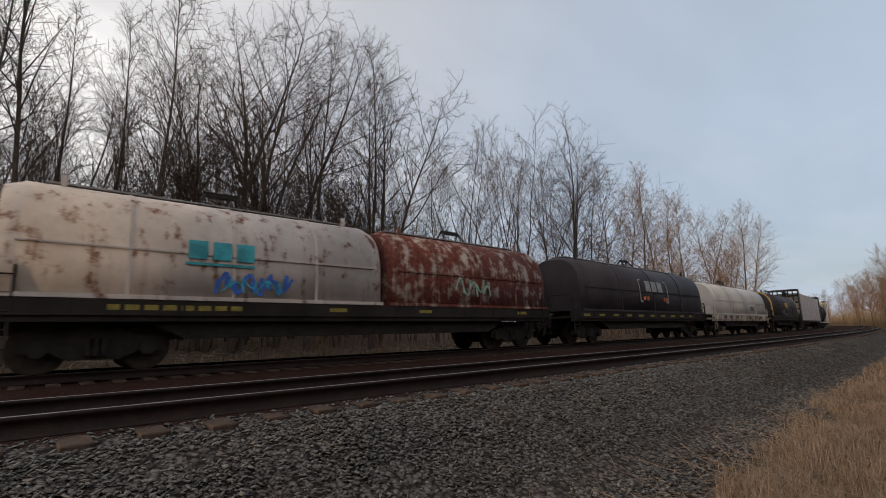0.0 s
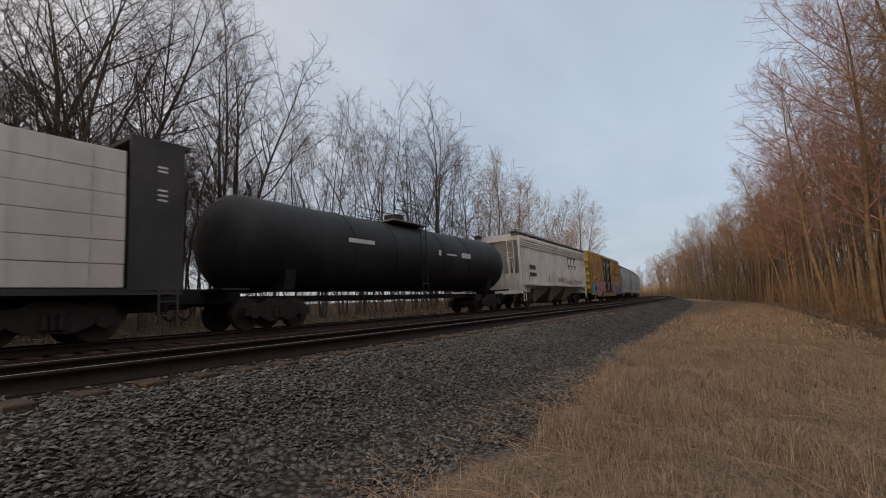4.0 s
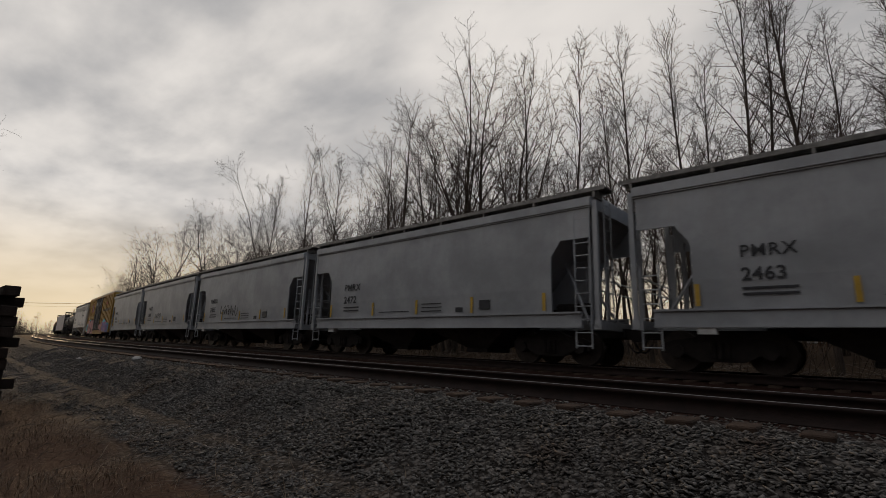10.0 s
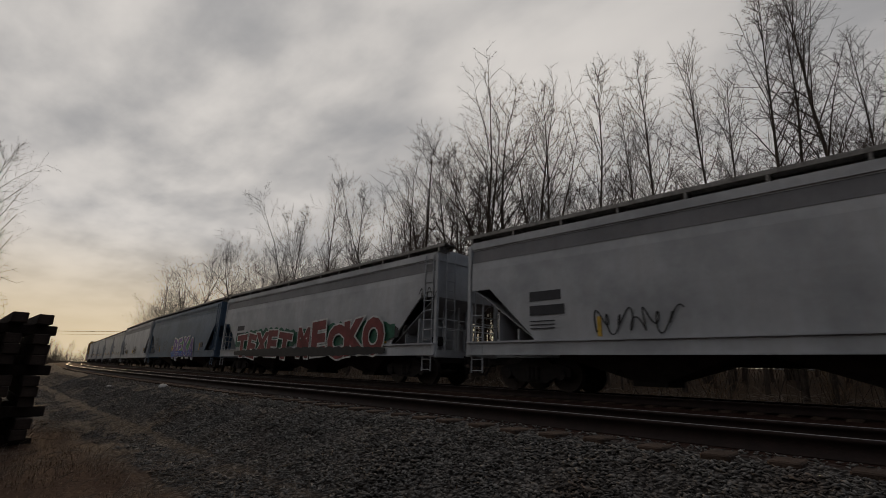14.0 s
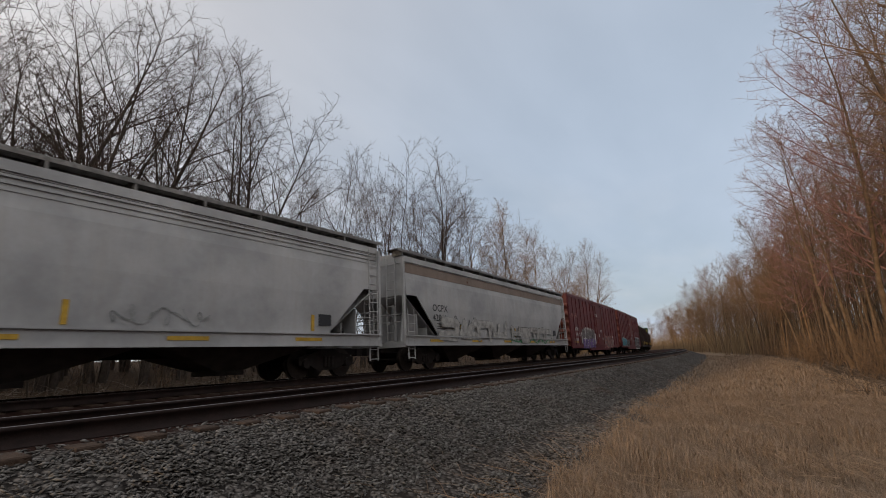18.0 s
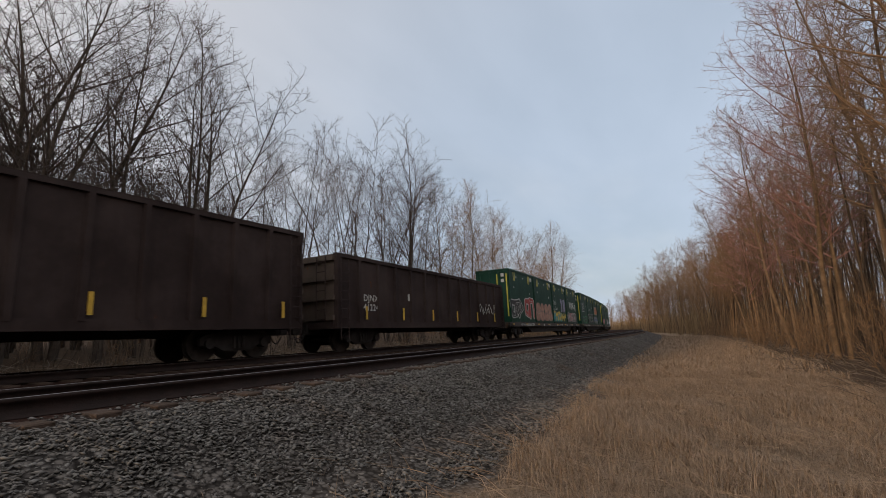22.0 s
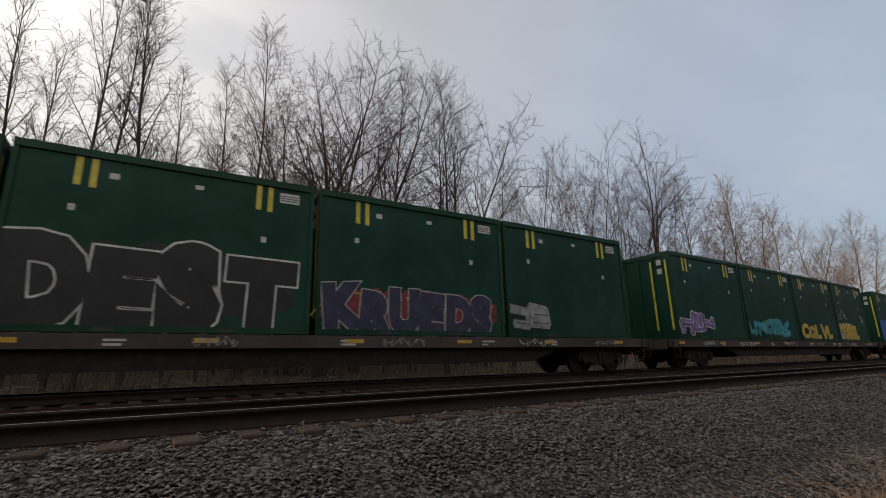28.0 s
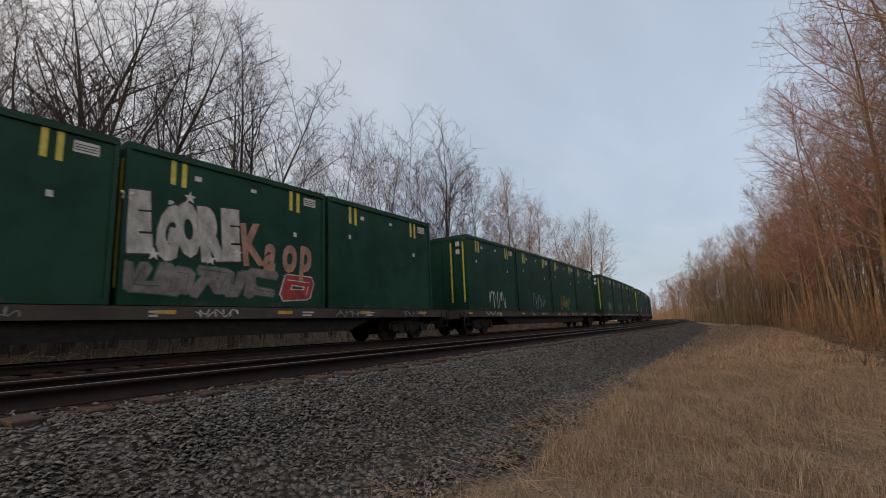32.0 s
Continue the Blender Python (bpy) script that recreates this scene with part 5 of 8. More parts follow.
    running_gear(car, length, 2.1, 0.2, (0.8, 1.0))
    return car


def gondola(first, last, label, coat, end_coat, top, ribs, seed):
    car, length = car_thing("gondola_car", label, "gondola car", first, last)
    L, hw, z0 = length / 2 - 0.2, 1.46, 1.02
    for sy in (-1, 1):
        part("side_sheet", boxes((-L, L, sy * (hw - 0.025) - 0.025, sy * (hw - 0.025) + 0.025, z0, top)), coat, car)
        part("top_chord", boxes((-L - 0.02, L + 0.02, sy * hw - 0.085, sy * hw + 0.085, top - 0.05, top + 0.09)), coat, car)
        part("side_sill", boxes((-L, L, sy * hw - 0.08, sy * hw + 0.08, z0 - 0.2, z0 + 0.05)), coat, car)
    part("floor", boxes((-L, L, -hw, hw, z0 - 0.05, z0 + 0.03)), coat, car)
    part("load", (lambda bm: (prism_x(bm, [(-hw + 0.06, z0 + 0.05), (hw - 0.06, z0 + 0.05), (hw - 0.06, top - 0.55), (0, top - 0.30), (-hw + 0.06, top - 0.55)], -L + 0.1, L - 0.1), bm)[1])(bmesh.new()), M_BAY, car, "dark bulk load below the rim")
    for k in range(ribs + 1):
        x = -L + 0.08 + k * (2 * L - 0.16) / ribs
        for sy in (-1, 1):
            bm = bmesh.new()
            a, b = sy * (hw - 0.02), sy * (hw + 0.10)
            vs = [bm.verts.new((x + dx, y, z)) for z in (z0, top - 0.05) for dx, y in ((-0.11, a), (-0.06, b), (0.06, b), (0.11, a))]
            for f in ((0, 1, 5, 4), (1, 2, 6, 5), (2, 3, 7, 6), (3, 0, 4, 7), (3, 2, 1, 0), (4, 5, 6, 7)):
                bm.faces.new([vs[i] for i in f])
            part("side_rib", bm, coat, car)
    for sx in (-1, 1):
        x = sx * L
        e = part("end_sheet", boxes((min(x, x - sx * 0.05), max(x, x - sx * 0.05), -hw, hw, z0, top + 0.05)), end_coat, car)
        for k in range(4):
            z = z0 + 0.1 + k * (top - z0) / 3.4
            part("end_rib", boxes((min(x, x + sx * 0.12), max(x, x + sx * 0.12), -hw, hw, z, z + 0.16)), end_coat, e)
        part("end_sill", boxes((x - 0.1, x + 0.1, -hw, hw, 0.82, 1.08)), coat, car)
        ladder(car, sx * (L - 0.35), -hw - 0.16, 0.45, top - 0.1, coat)
        ladder(car, x + sx * 0.17, -0.95, 1.1, top, coat, 0.42, 0.34, "y")
    running_gear(car, length, 2.2, 0.28, (0.66, 1.0))
    return car, L, hw


# flat cars with waste containers
M_CONT = paint("container_green", (0.0012, 0.036, 0.021), 0.55, 0, 0.3, (0.008, 0.036, 0.024), 0.03, streak=0.6, spec=0.2, grain=0.12)
M_CONT_POST = paint("container_green_posts", (0.003, 0.036, 0.02), 0.55, 0, 0.35, (0.008, 0.032, 0.022), 0.05, spec=0.2)
M_TAPE_GLINT = plain("tape_and_glint_yellow", (0.50, 0.42, 0.05), 0.45, 0, 0.2, 4, 0.05)
C_LEN, C_HW, C_H, C_PITCH = 6.02, 1.28, 3.80, 6.16
CONT_CACHE = []


def container(at, label):
    """One tall closed steel container; at is its middle, measured back along the train."""
    ob = thing("waste_container", label, "container", "green waste containers")
    TRAIN.append((ob, at, 1.19))
    L = C_LEN / 2
    if not CONT_CACHE:
        def piece(name, material, *dims):
            me = mesh_of(name, boxes(*dims))
            me.materials.append(material)
            CONT_CACHE.append((name, me))

        yf = -C_HW + 0.04
        piece("shell", M_CONT, (-L + 0.06, L - 0.06, yf, -yf, 0.05, C_H - 0.03))
        piece("lid", M_CONT_POST, (-L + 0.04, L - 0.04, -C_HW + 0.03, C_HW - 0.03, C_H - 0.04, C_H + 0.03))
        piece("bottom_rail", M_CONT_POST, (-L, L, -C_HW - 0.005, C_HW + 0.005, 0.0, 0.14))
        for sx in (-1, 1):
            for k in range(4):
                y = -C_HW + 0.22 + k * (2 * C_HW - 0.44) / 3.0
                piece("end_rib", M_CONT, (sx * (L - 0.035) - 0.035, sx * (L - 0.035) + 0.035, y - 0.11, y + 0.11, 0.12, C_H - 0.12))
            for sy in (-1, 1):
                piece("corner_post", M_CONT_POST, (sx * (L - 0.05) - 0.05, sx * (L - 0.05) + 0.05, sy * (C_HW - 0.05) - 0.05, sy * (C_HW - 0.05) + 0.05, 0.0, C_H))
            piece("end_rail", M_CONT_POST, (sx * (L - 0.045) - 0.06, sx * (L - 0.045) + 0.06, -C_HW + 0.1, C_HW - 0.1, C_H - 0.14, C_H + 0.015))
            # yellow strips painted for the sun's reflections on the ribbed ends
            for y in (-C_HW + 0.165, -C_HW + 0.875):
                piece("end_glint", M_TAPE_GLINT, (sx * (L + 0.002) - 0.005, sx * (L + 0.002) + 0.005, y, y + 0.09, 0.4, C_H - 0.35))
        for sy in (-1, 1):
            piece("top_rail", M_CONT_POST, (-L, L, sy * (C_HW - 0.04) - 0.055, sy * (C_HW - 0.04) + 0.055, C_H - 0.14, C_H + 0.02))
        for x in (-L + 1.02, L - 1.42):
            piece("yellow_tape", M_TAPE_GLINT, (x, x + 0.12, yf - 0.006, yf + 0.002, C_H - 0.78, C_H - 0.15))
            piece("yellow_tape", M_TAPE_GLINT, (x + 0.27, x + 0.39, yf - 0.006, yf + 0.002, C_H - 0.80, C_H - 0.16))
        for x0, x1, z0, z1 in ((L - 0.86, L - 0.38, C_H - 0.52, C_H - 0.26), (-L + 1.62, -L + 1.80, C_H - 0.55, C_H - 0.42), (0.25, 0.42, C_H - 0.5, C_H - 0.40), (-L + 1.0, -L + 1.12, 2.46, 2.6), (L - 1.25, L - 1.13, 2.2, 2.34)):
            piece("plate", M_DECAL, (x0, x1, yf - 0.006, yf + 0.002, z0, z1))
        for z in (0.07, 0.13, 0.19):
            piece("plate_line", M_STENCIL, (L - 0.83, L - 0.41, yf - 0.009, yf - 0.004, C_H - 0.52 + z - 0.02, C_H - 0.52 + z))
        for z in (C_H - 0.55, C_H - 0.95):
            piece("end_plate", M_DECAL, (-L - 0.008, -L + 0.001, -C_HW + 0.40, -C_HW + 0.62, z, z + 0.24))
        # flat black plates paint the dark inside of fork pockets
        for x in (-1.3, 0.95):
            piece("pocket_shade", M_STENCIL, (x, x + 0.35, -C_HW - 0.009, -C_HW + 0.02, 0.02, 0.11))
    for key, me in CONT_CACHE:
        part(key, me, None, ob)
    return ob


def container_flat(first, index):
    car, length = car_thing("container_flatcar", "long low flat car with rusty grimy side sills under green containers", "flat car", first - 1.15, first + 4 * C_PITCH + 1.0)
    L, hw = length / 2 - 0.1, 1.30
    part("deck", boxes((-L, L, -hw, hw, 1.08, 1.17)), M_FLAT, car)
    for sy in (-1, 1):
        part("side_sill", boxes((-L, L, sy * hw - 0.05, sy * hw + 0.05, 0.86, 1.165)), M_FLAT, car)
        part("end_sill", boxes((sy * (L - 0.04) - 0.085, sy * (L - 0.04) + 0.085, -hw + 0.06, hw - 0.06, 0.78, 1.16)), M_FLAT, car)
    bm = bmesh.new()
    prism_y(bm, [(-L + 4.6, 0.88), (-L + 6.0, 0.42), (L - 6.0, 0.42), (L - 4.6, 0.88)], -hw + 0.12, hw - 0.12)
    part("deep_sill", bm, M_IRON, car)
    for k in range(8):
        bars(car, [(-L + 0.6 + k * 3.4, -L + 1.1 + k * 3.4, 0.98, 1.08)], -hw - 0.055, M_STRIPE, "reflector")
    rng = random.Random(index)
    bars(car, [(x, x + rng.uniform(0.2, 0.5), 0.92 + 0.09 * k, 0.97 + 0.09 * k) for x in (-L + 4.2, -L + 9.2, 0.8, 5.2, 8.0) for k in (0, 1)], -hw - 0.055, M_DECAL)
    for sx in (-1, 1):
        ladder(car, sx * (L - 0.4), -hw - 0.08, 0.42, 1.1, M_IRON)
        bm = bmesh.new()
        rod(bm, (sx * (L + 0.02), -hw, 0.95), (sx * (L + 0.02), -0.5, 0.85), 0.025)
        rod(bm, (sx * (L + 0.02), -0.9, 0.75), (sx * (L + 0.02), 0.9, 0.75), 0.025)
        part("uncoupling_lever", bm, M_IRON, car)
    running_gear(car, length, 2.7, 0.3, (0.6, 1.0))
    return car, L, hw


M_FLAT = paint("flatcar_sill", (0.036, 0.030, 0.027), 0.7, 0, 0.6, (0.085, 0.06, 0.045), 0.38)


# ---- the train, front to back ----
W_SIDE = -1.45
white_coil = paint("hood_white", (0.45, 0.395, 0.36), 0.6, 0, 0.6, (0.25, 0.17, 0.13), 0.54, seed=1)
rusty_coil = paint("hood_rusty", (0.36, 0.30, 0.26), 0.7, 0, 0.4, (0.2, 0.12, 0.09), 0.98, (0.15, 0.040, 0.028), seed=2)
coil_frame = paint("coil_frame_black", (0.015, 0.012, 0.011), 0.75, 0, 0.45, (0.04, 0.027, 0.021), 0.3, spec=0.15)
black_hood = paint("hood_black", (0.026, 0.021, 0.028), 0.6, 0, 0.35, (0.05, 0.038, 0.032), 0.15, seed=3, spec=0.25)
white_hood = paint("hood_offwhite", (0.52, 0.49, 0.46), 0.6, 0, 0.45, (0.30, 0.24, 0.18), 0.3, seed=4)
white_frame = paint("coil_frame_white", (0.42, 0.38, 0.33), 0.65, 0, 0.6, (0.13, 0.09, 0.06), 0.7, seed=5)

c, L, hw = coil_car(-0.9, 15.75, "white and rust-streaked coil car with two graffitied hoods", coil_frame, ((0.01, 0.515, white_coil, "dirty white hood with rust runs"), (0.53, 0.99, rusty_coil, "badly rusted hood with flaking white paint")), 3.92, 1)
c, L, hw = coil_car(16.95, 32.65, "black coil car with one long weathered hood", coil_frame, ((0.06, 0.985, black_hood, "black hood with faded yellow marks"),), 4.0, 2)
c, L, hw = coil_car(33.75, 48.75, "off-white coil car with rust stains", white_frame, ((0.05, 0.985, white_hood, "white hood with rusty drips"),), 3.78, 3)
c, L, hw = coil_car(50.0, 64.9, "black coil car with yellow hood ends", coil_frame, ((0.03, 0.985, black_hood, "black hood with yellow end bands"),), 3.78, 4)
centrebeam_car(66.0, 90.7)
tank_car(91.5, 110.2)

ROUND = ((1.10, 1.52), (1.7, 1.58), (2.6, 1.60), (3.5, 1.58), (4.2, 1.50))
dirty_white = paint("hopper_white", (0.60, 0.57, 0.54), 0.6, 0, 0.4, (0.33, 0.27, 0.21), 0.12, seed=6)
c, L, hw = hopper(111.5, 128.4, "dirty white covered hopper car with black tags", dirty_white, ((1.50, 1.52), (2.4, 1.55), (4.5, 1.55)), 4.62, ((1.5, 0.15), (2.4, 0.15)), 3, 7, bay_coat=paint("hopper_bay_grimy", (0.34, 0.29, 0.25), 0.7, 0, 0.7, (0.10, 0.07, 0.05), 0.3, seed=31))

yellow = paint("boxcar_yellow", (0.33, 0.18, 0.028), 0.55, 0, 0.35, (0.20, 0.11, 0.035), 0.08, seed=8)
yellow_end = paint("boxcar_yellow_end", (0.42, 0.27, 0.06), 0.55, 0, 0.35, (0.22, 0.14, 0.05), 0.08, seed=9)
zinc_roof = paint("galvanised_roof", (0.48, 0.47, 0.45), 0.5, 0.3, 0.4, (0.25, 0.22, 0.18), 0.15, seed=10)
c, L, hw = boxcar(130.2, 150.15, "yellow high-cube boxcar with black doors and colourful graffiti", yellow, yellow_end, zinc_roof, 5.12, (-2.55, 2.4), 1.05, 11, side_ladder=False)
TBOX = (c, L, hw)

grey = paint("hopper_grey", (0.33, 0.34, 0.36), 0.5, 0, 0.25, (0.20, 0.18, 0.16), 0.03, seed=12)
PMRX = []
for _k in range(5):
    _f = 151.35 + 13.57 * _k
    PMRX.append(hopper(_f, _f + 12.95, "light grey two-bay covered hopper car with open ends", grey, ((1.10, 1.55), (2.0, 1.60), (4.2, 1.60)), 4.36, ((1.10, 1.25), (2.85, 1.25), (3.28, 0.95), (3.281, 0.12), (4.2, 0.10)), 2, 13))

TRI = ((1.10, 2.35), (1.45, 2.35), (2.95, 0.80), (2.951, 0.10), (4.4, 0.05))
LONG = ((1.10, 1.58), (2.6, 1.61), (3.6, 1.59), (4.42, 1.50))
pale = paint("hopper_pale", (0.37, 0.38, 0.40), 0.55, 0, 0.3, (0.25, 0.22, 0.19), 0.03, seed=14)
blue = paint("hopper_blue", (0.060, 0.105, 0.165), 0.55, 0, 0.35, (0.05, 0.06, 0.075), 0.04, seed=15)
tan = paint("hopper_tan", (0.365, 0.35, 0.325), 0.6, 0, 0.4, (0.25, 0.20, 0.15), 0.08, seed=16)
cream = paint("hopper_offwhite", (0.37, 0.375, 0.385), 0.55, 0, 0.3, (0.28, 0.24, 0.19), 0.05, seed=17)
band_rib_shade = paint("hopper_band", (0.14, 0.14, 0.15), 0.6, 0, 0.3)
band_brown = paint("hopper_band_brown", (0.20, 0.15, 0.12), 0.7, 0, 0.5, rust=0.3)
HOPPERS = []
for _f, _l, _coat, _note, _band in (
    (219.4, 239.3, pale, "pale grey three-bay covered hopper car with black tags", band_rib_shade),
    (240.3, 261.2, blue, "dark blue three-bay covered hopper car with a painted name", None),
    (262.1, 282.0, pale, "pale grey covered hopper car with red and black graffiti", band_rib_shade),
    (283.2, 303.2, pale, "pale grey three-bay covered hopper car", band_rib_shade),
    (304.4, 325.6, tan, "weathered tan covered hopper car with pale graffiti", None),
    (326.7, 346.5, blue, "dark blue three-bay covered hopper car", band_rib_shade),
    (347.8, 368.2, tan, "tan covered hopper car with a rusty top band", band_brown),
    (369.5, 389.8, cream, "off-white three-bay covered hopper car", None),
    (391.0, 411.4, cream, "off-white covered hopper car with graffiti along the sill", band_brown),
):
    HOPPERS.append(hopper(_f, _l, _note, _coat, LONG, 4.55, TRI, 3, 18, (3.86, 4.30, _band) if _band else None))

red = paint("boxcar_red", (0.115, 0.014, 0.018), 0.55, 0, 0.5, (0.055, 0.022, 0.02), 0.10, seed=19)
red_end = paint("boxcar_red_end", (0.19, 0.045, 0.028), 0.6, 0, 0.5, (0.10, 0.05, 0.035), 0.4, seed=20)
red_roof = paint("boxcar_red_roof", (0.15, 0.065, 0.055), 0.6, 0, 0.4, (0.25, 0.22, 0.18), 0.2, seed=21)
RED = [boxcar(412.6, 432.6, "dark red boxcar with white and purple graffiti", red, red_end, red_roof, 5.10, (-1.35, 1.95), 1.25, 22), boxcar(434.0, 454.0, "dark red boxcar with blue and black graffiti", red, red_end, red_roof, 5.10, (-1.95, 1.95), 1.25, 23)]
gon_black = paint("gondola_black", (0.027, 0.017, 0.016), 0.72, 0, 0.45, (0.06, 0.04, 0.034), 0.22, seed=24, spec=0.15)
gon_end = paint("gondola_end", (0.06, 0.042, 0.033), 0.7, 0, 0.5, (0.10, 0.07, 0.05), 0.3, seed=25)
GON = [gondola(455.6, 470.7, "dark brown-black high-sided gondola car", gon_black, gon_end, 3.88, 12, 26), gondola(471.9, 488.6, "black high-sided gondola car with yellow strips", gon_black, gon_end, 3.45, 13, 27)]

FLAT_FIRST = (490.8, 518.3, 546.1, 574.2, 602.0, 629.7, 657.5, 685.2, 713.0, 740.8, 768.6)
FLATS, CONTAINERS = [], []
for _i, _f in enumerate(FLAT_FIRST):
    FLATS.append(container_flat(_f, _i))
    CONTAINERS.append([container(_f + (k + 0.5) * C_PITCH, "tall dark green steel waste container on a flat car") for k in range(4)])


# ---- woods beside the line ----
def scatter_row(count, s0, s1, n0, n1, h0, h1, kinds, group, seed):
    rng = random.Random(seed)
    for k in range(count):
        s = s0 + (s1 - s0) * (k + rng.random()) / count
        plant(rng.choice(kinds), s, rng.uniform(n0, n1), rng.uniform(h0, h1), group, rng.uniform(0.8, 1.1))


def grove_row(count, s0, s1, n0, n1, h0, h1, kinds, seed):
    rng = random.Random(seed)
    return [(rng.choice(kinds), s0 + (s1 - s0) * (k + rng.random()) / count, rng.uniform(n0, n1), rng.uniform(h0, h1)) for k in range(count)]


DARK_KINDS = ("back_dark0", "back_dark1", "back_dark2")
TAN_KINDS = ("back_tan0", "back_tan1", "back_tan2")
SLIM = ("slender0", "slender1", "slender2")
FULL = ("bushy0", "bushy1", "bushy2", "vase0", "vase1")
scatter_row(22, -30, 13, 22.5, 27, 10.5, 14.5, SLIM, "trees behind the railway", 114)
scatter_row(16, -26, 18, 24, 29, 10, 13, FULL, "trees behind the railway", 118)
scatter_row(20, -90, -30, 22.5, 27, 9.5, 13.5, SLIM + FULL, "trees behind the railway", 115)
scatter_row(8, 13, 48, 23, 27, 8.5, 11.0, ("wavy0", "wavy1", "wavy2"), "trees behind the railway", 116)
grove("trees_behind_railway", "bare dark trees deep behind the railway", M_TWIG, grove_row(44, -28, 20, 26.5, 36, 11, 15, DARK_KINDS, 101) + grove_row(44, -95, -24, 25, 36, 10.5, 14.5, DARK_KINDS, 102) + grove_row(10, 20, 60, 29, 38, 8.5, 11, DARK_KINDS, 103) + grove_row(40, -330, -90, 22, 40, 9, 13, DARK_KINDS, 110))
grove("trees_along_curve", "bare tan trees along the far curve of the railway", M_TWIG_TAN, grove_row(40, 55, 170, 24, 34, 8.5, 12.5, TAN_KINDS, 104))
# the row from -46 to 8 is unseen, added to dim the southern sky
grove("trees_in_wood", "bare tan trees deep in the wood", M_TWIG_TAN, grove_row(44, 70, 200, -9, -2.2, 13, 17.5, TAN_KINDS, 106) + grove_row(40, 120, 330, -14, 0.5, 14, 18.5, TAN_KINDS, 121) + grove_row(18, 10, 70, -26, -12, 13, 17, TAN_KINDS, 107) + grove_row(8, -46, 8, -22, -6, 13, 17, TAN_KINDS, 108) + grove_row(30, 12, 95, -12, -5, 10, 15, TAN_KINDS, 117))
grove("trees_in_west", "bare dark wood beyond the stacked ties", M_TWIG, grove_row(26, -330, -60, -30, -2.5, 7, 12, DARK_KINDS, 119) + grove_row(34, -250, -120, -10, 2.6, 7, 10.5, DARK_KINDS, 122))
# the wood on the viewer's side
for _s, _n, _h, _k in ((12.5, -5.4, 16.3, "tan0"), (17, -5.0, 15.8, "tan1"), (21, -6.2, 16.3, "tan2"), (25, -4.6, 17.0, "red0"), (31, -5.2, 15.8, "tan1"), (35, -4.8, 17.0, "red1"), (42, -5.0, 16.8, "tan2"), (48, -4.4, 16.3, "red0"), (55, -4.6, 16.3, "tan0"),
                       (62, -4.2, 15.8, "tan1"), (69, -4.0, 16.8, "tan2"), (76, -3.8, 17.3, "tan0"), (84, -3.8, 16.8, "tan1"), (92, -3.6, 17.3, "tan2"), (101, -2.1, 19.3, "tan0"), (111, -1.9, 19.3, "tan1"), (122, -1.7, 19.3, "tan2"), (134, -1.5, 19.3, "tan0"), (147, -1.3, 19.3, "tan1"), (162, -1.1, 19.3, "tan2"), (180, -0.9, 18.8, "tan0"), (200, -0.7, 18.8, "tan1"), (222, -0.5, 18.8, "tan2")):
    plant(_k, _s, _n, _h, "trees at the edge of the wood", 0.92)
scatter_row(16, 9, 110, -13, -6.5, 13, 16, ("tan0", "tan1", "tan2", "back_tan0", "back_tan1"), "trees at the edge of the wood", 105)
scatter_row(34, 14, 105, -9, -3.8, 11, 16, ("pole0", "pole1"), "trees at the edge of the wood", 120)
scatter_row(14, -200, -34, -12, -3.2, 6, 9, ("wavy1", "back_dark0", "back_dark1"), "trees beyond the stacked ties", 109)
plant("bushy0", -24.0, -0.1, 10.8, "trees beyond the stacked ties", 0.75)
plant("vase1", -30.0, -0.6, 5.4, "trees beyond the stacked ties")
# undergrowth
scatter_row(34, 9, 80, -5.5, -2.6, 1.2, 2.8, ("shrub0", "shrub1"), "brush at the edge of the wood", 111)
scatter_row(40, -60, 60, 18.5, 24, 1.2, 2.6, ("shrub0", "shrub1"), "brush behind the railway", 112)
scatter_row(16, -70, -16, -6, -1.5, 1.5, 3.5, ("shrub0", "shrub1"), "brush beyond the stacked ties", 113)


def brush_mesh(seed, count, s0, s1, n0, n1, h0, h1, thick, material, name, sway=0.12):
    """Countless thin stems and saplings in one mesh."""
    rng = random.Random(seed)
    verts, faces = [], []
    for _ in range(count):
        s, n, h = rng.uniform(s0, s1), rng.uniform(n0, n1), rng.uniform(h0, h1) * rng.uniform(0.5, 1)
        p = spot(s, n, ground_z(n) - 0.1)
        lean = Vector((rng.gauss(0, sway), rng.gauss(0, sway), 1))
        mid = p + lean * h * 0.5
        top = mid + (lean + Vector((rng.gauss(0, 0.16), rng.gauss(0, 0.16), 0))) * h * 0.5
        base, r = len(verts), thick * rng.uniform(0.5, 1.3) * (0.4 + h / h1)
        for q, rr in ((p, r), (mid, r * 0.7), (top, r * 0.25)):
            for k in range(3):
                a = 2.094 * k
                verts.append((q.x + rr * math.cos(a), q.y + rr * math.sin(a), q.z))
        for i in range(2):
            for k in range(3):
                j = (k + 1) % 3
                faces.append((base + i * 3 + k, base + i * 3 + j, base + (i + 1) * 3 + j, base + (i + 1) * 3 + k))
    ob = new(name, fast_mesh(name, verts, faces, material))
    return ob


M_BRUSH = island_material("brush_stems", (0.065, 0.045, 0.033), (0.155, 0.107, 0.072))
# paler copy of M_BRUSH: the low sun's gold is put into the colour
M_BRUSH_SUNLIT = island_material("sunlit_brush_stems", (0.15, 0.10, 0.058), (0.33, 0.23, 0.13))
M_BRUSH_TRUNK = island_material("young_trunks", (0.065, 0.046, 0.034), (0.16, 0.112, 0.078))
M_BRUSH_DARK = island_material("brush_stems_dark", (0.05, 0.038, 0.030), (0.13, 0.095, 0.07))
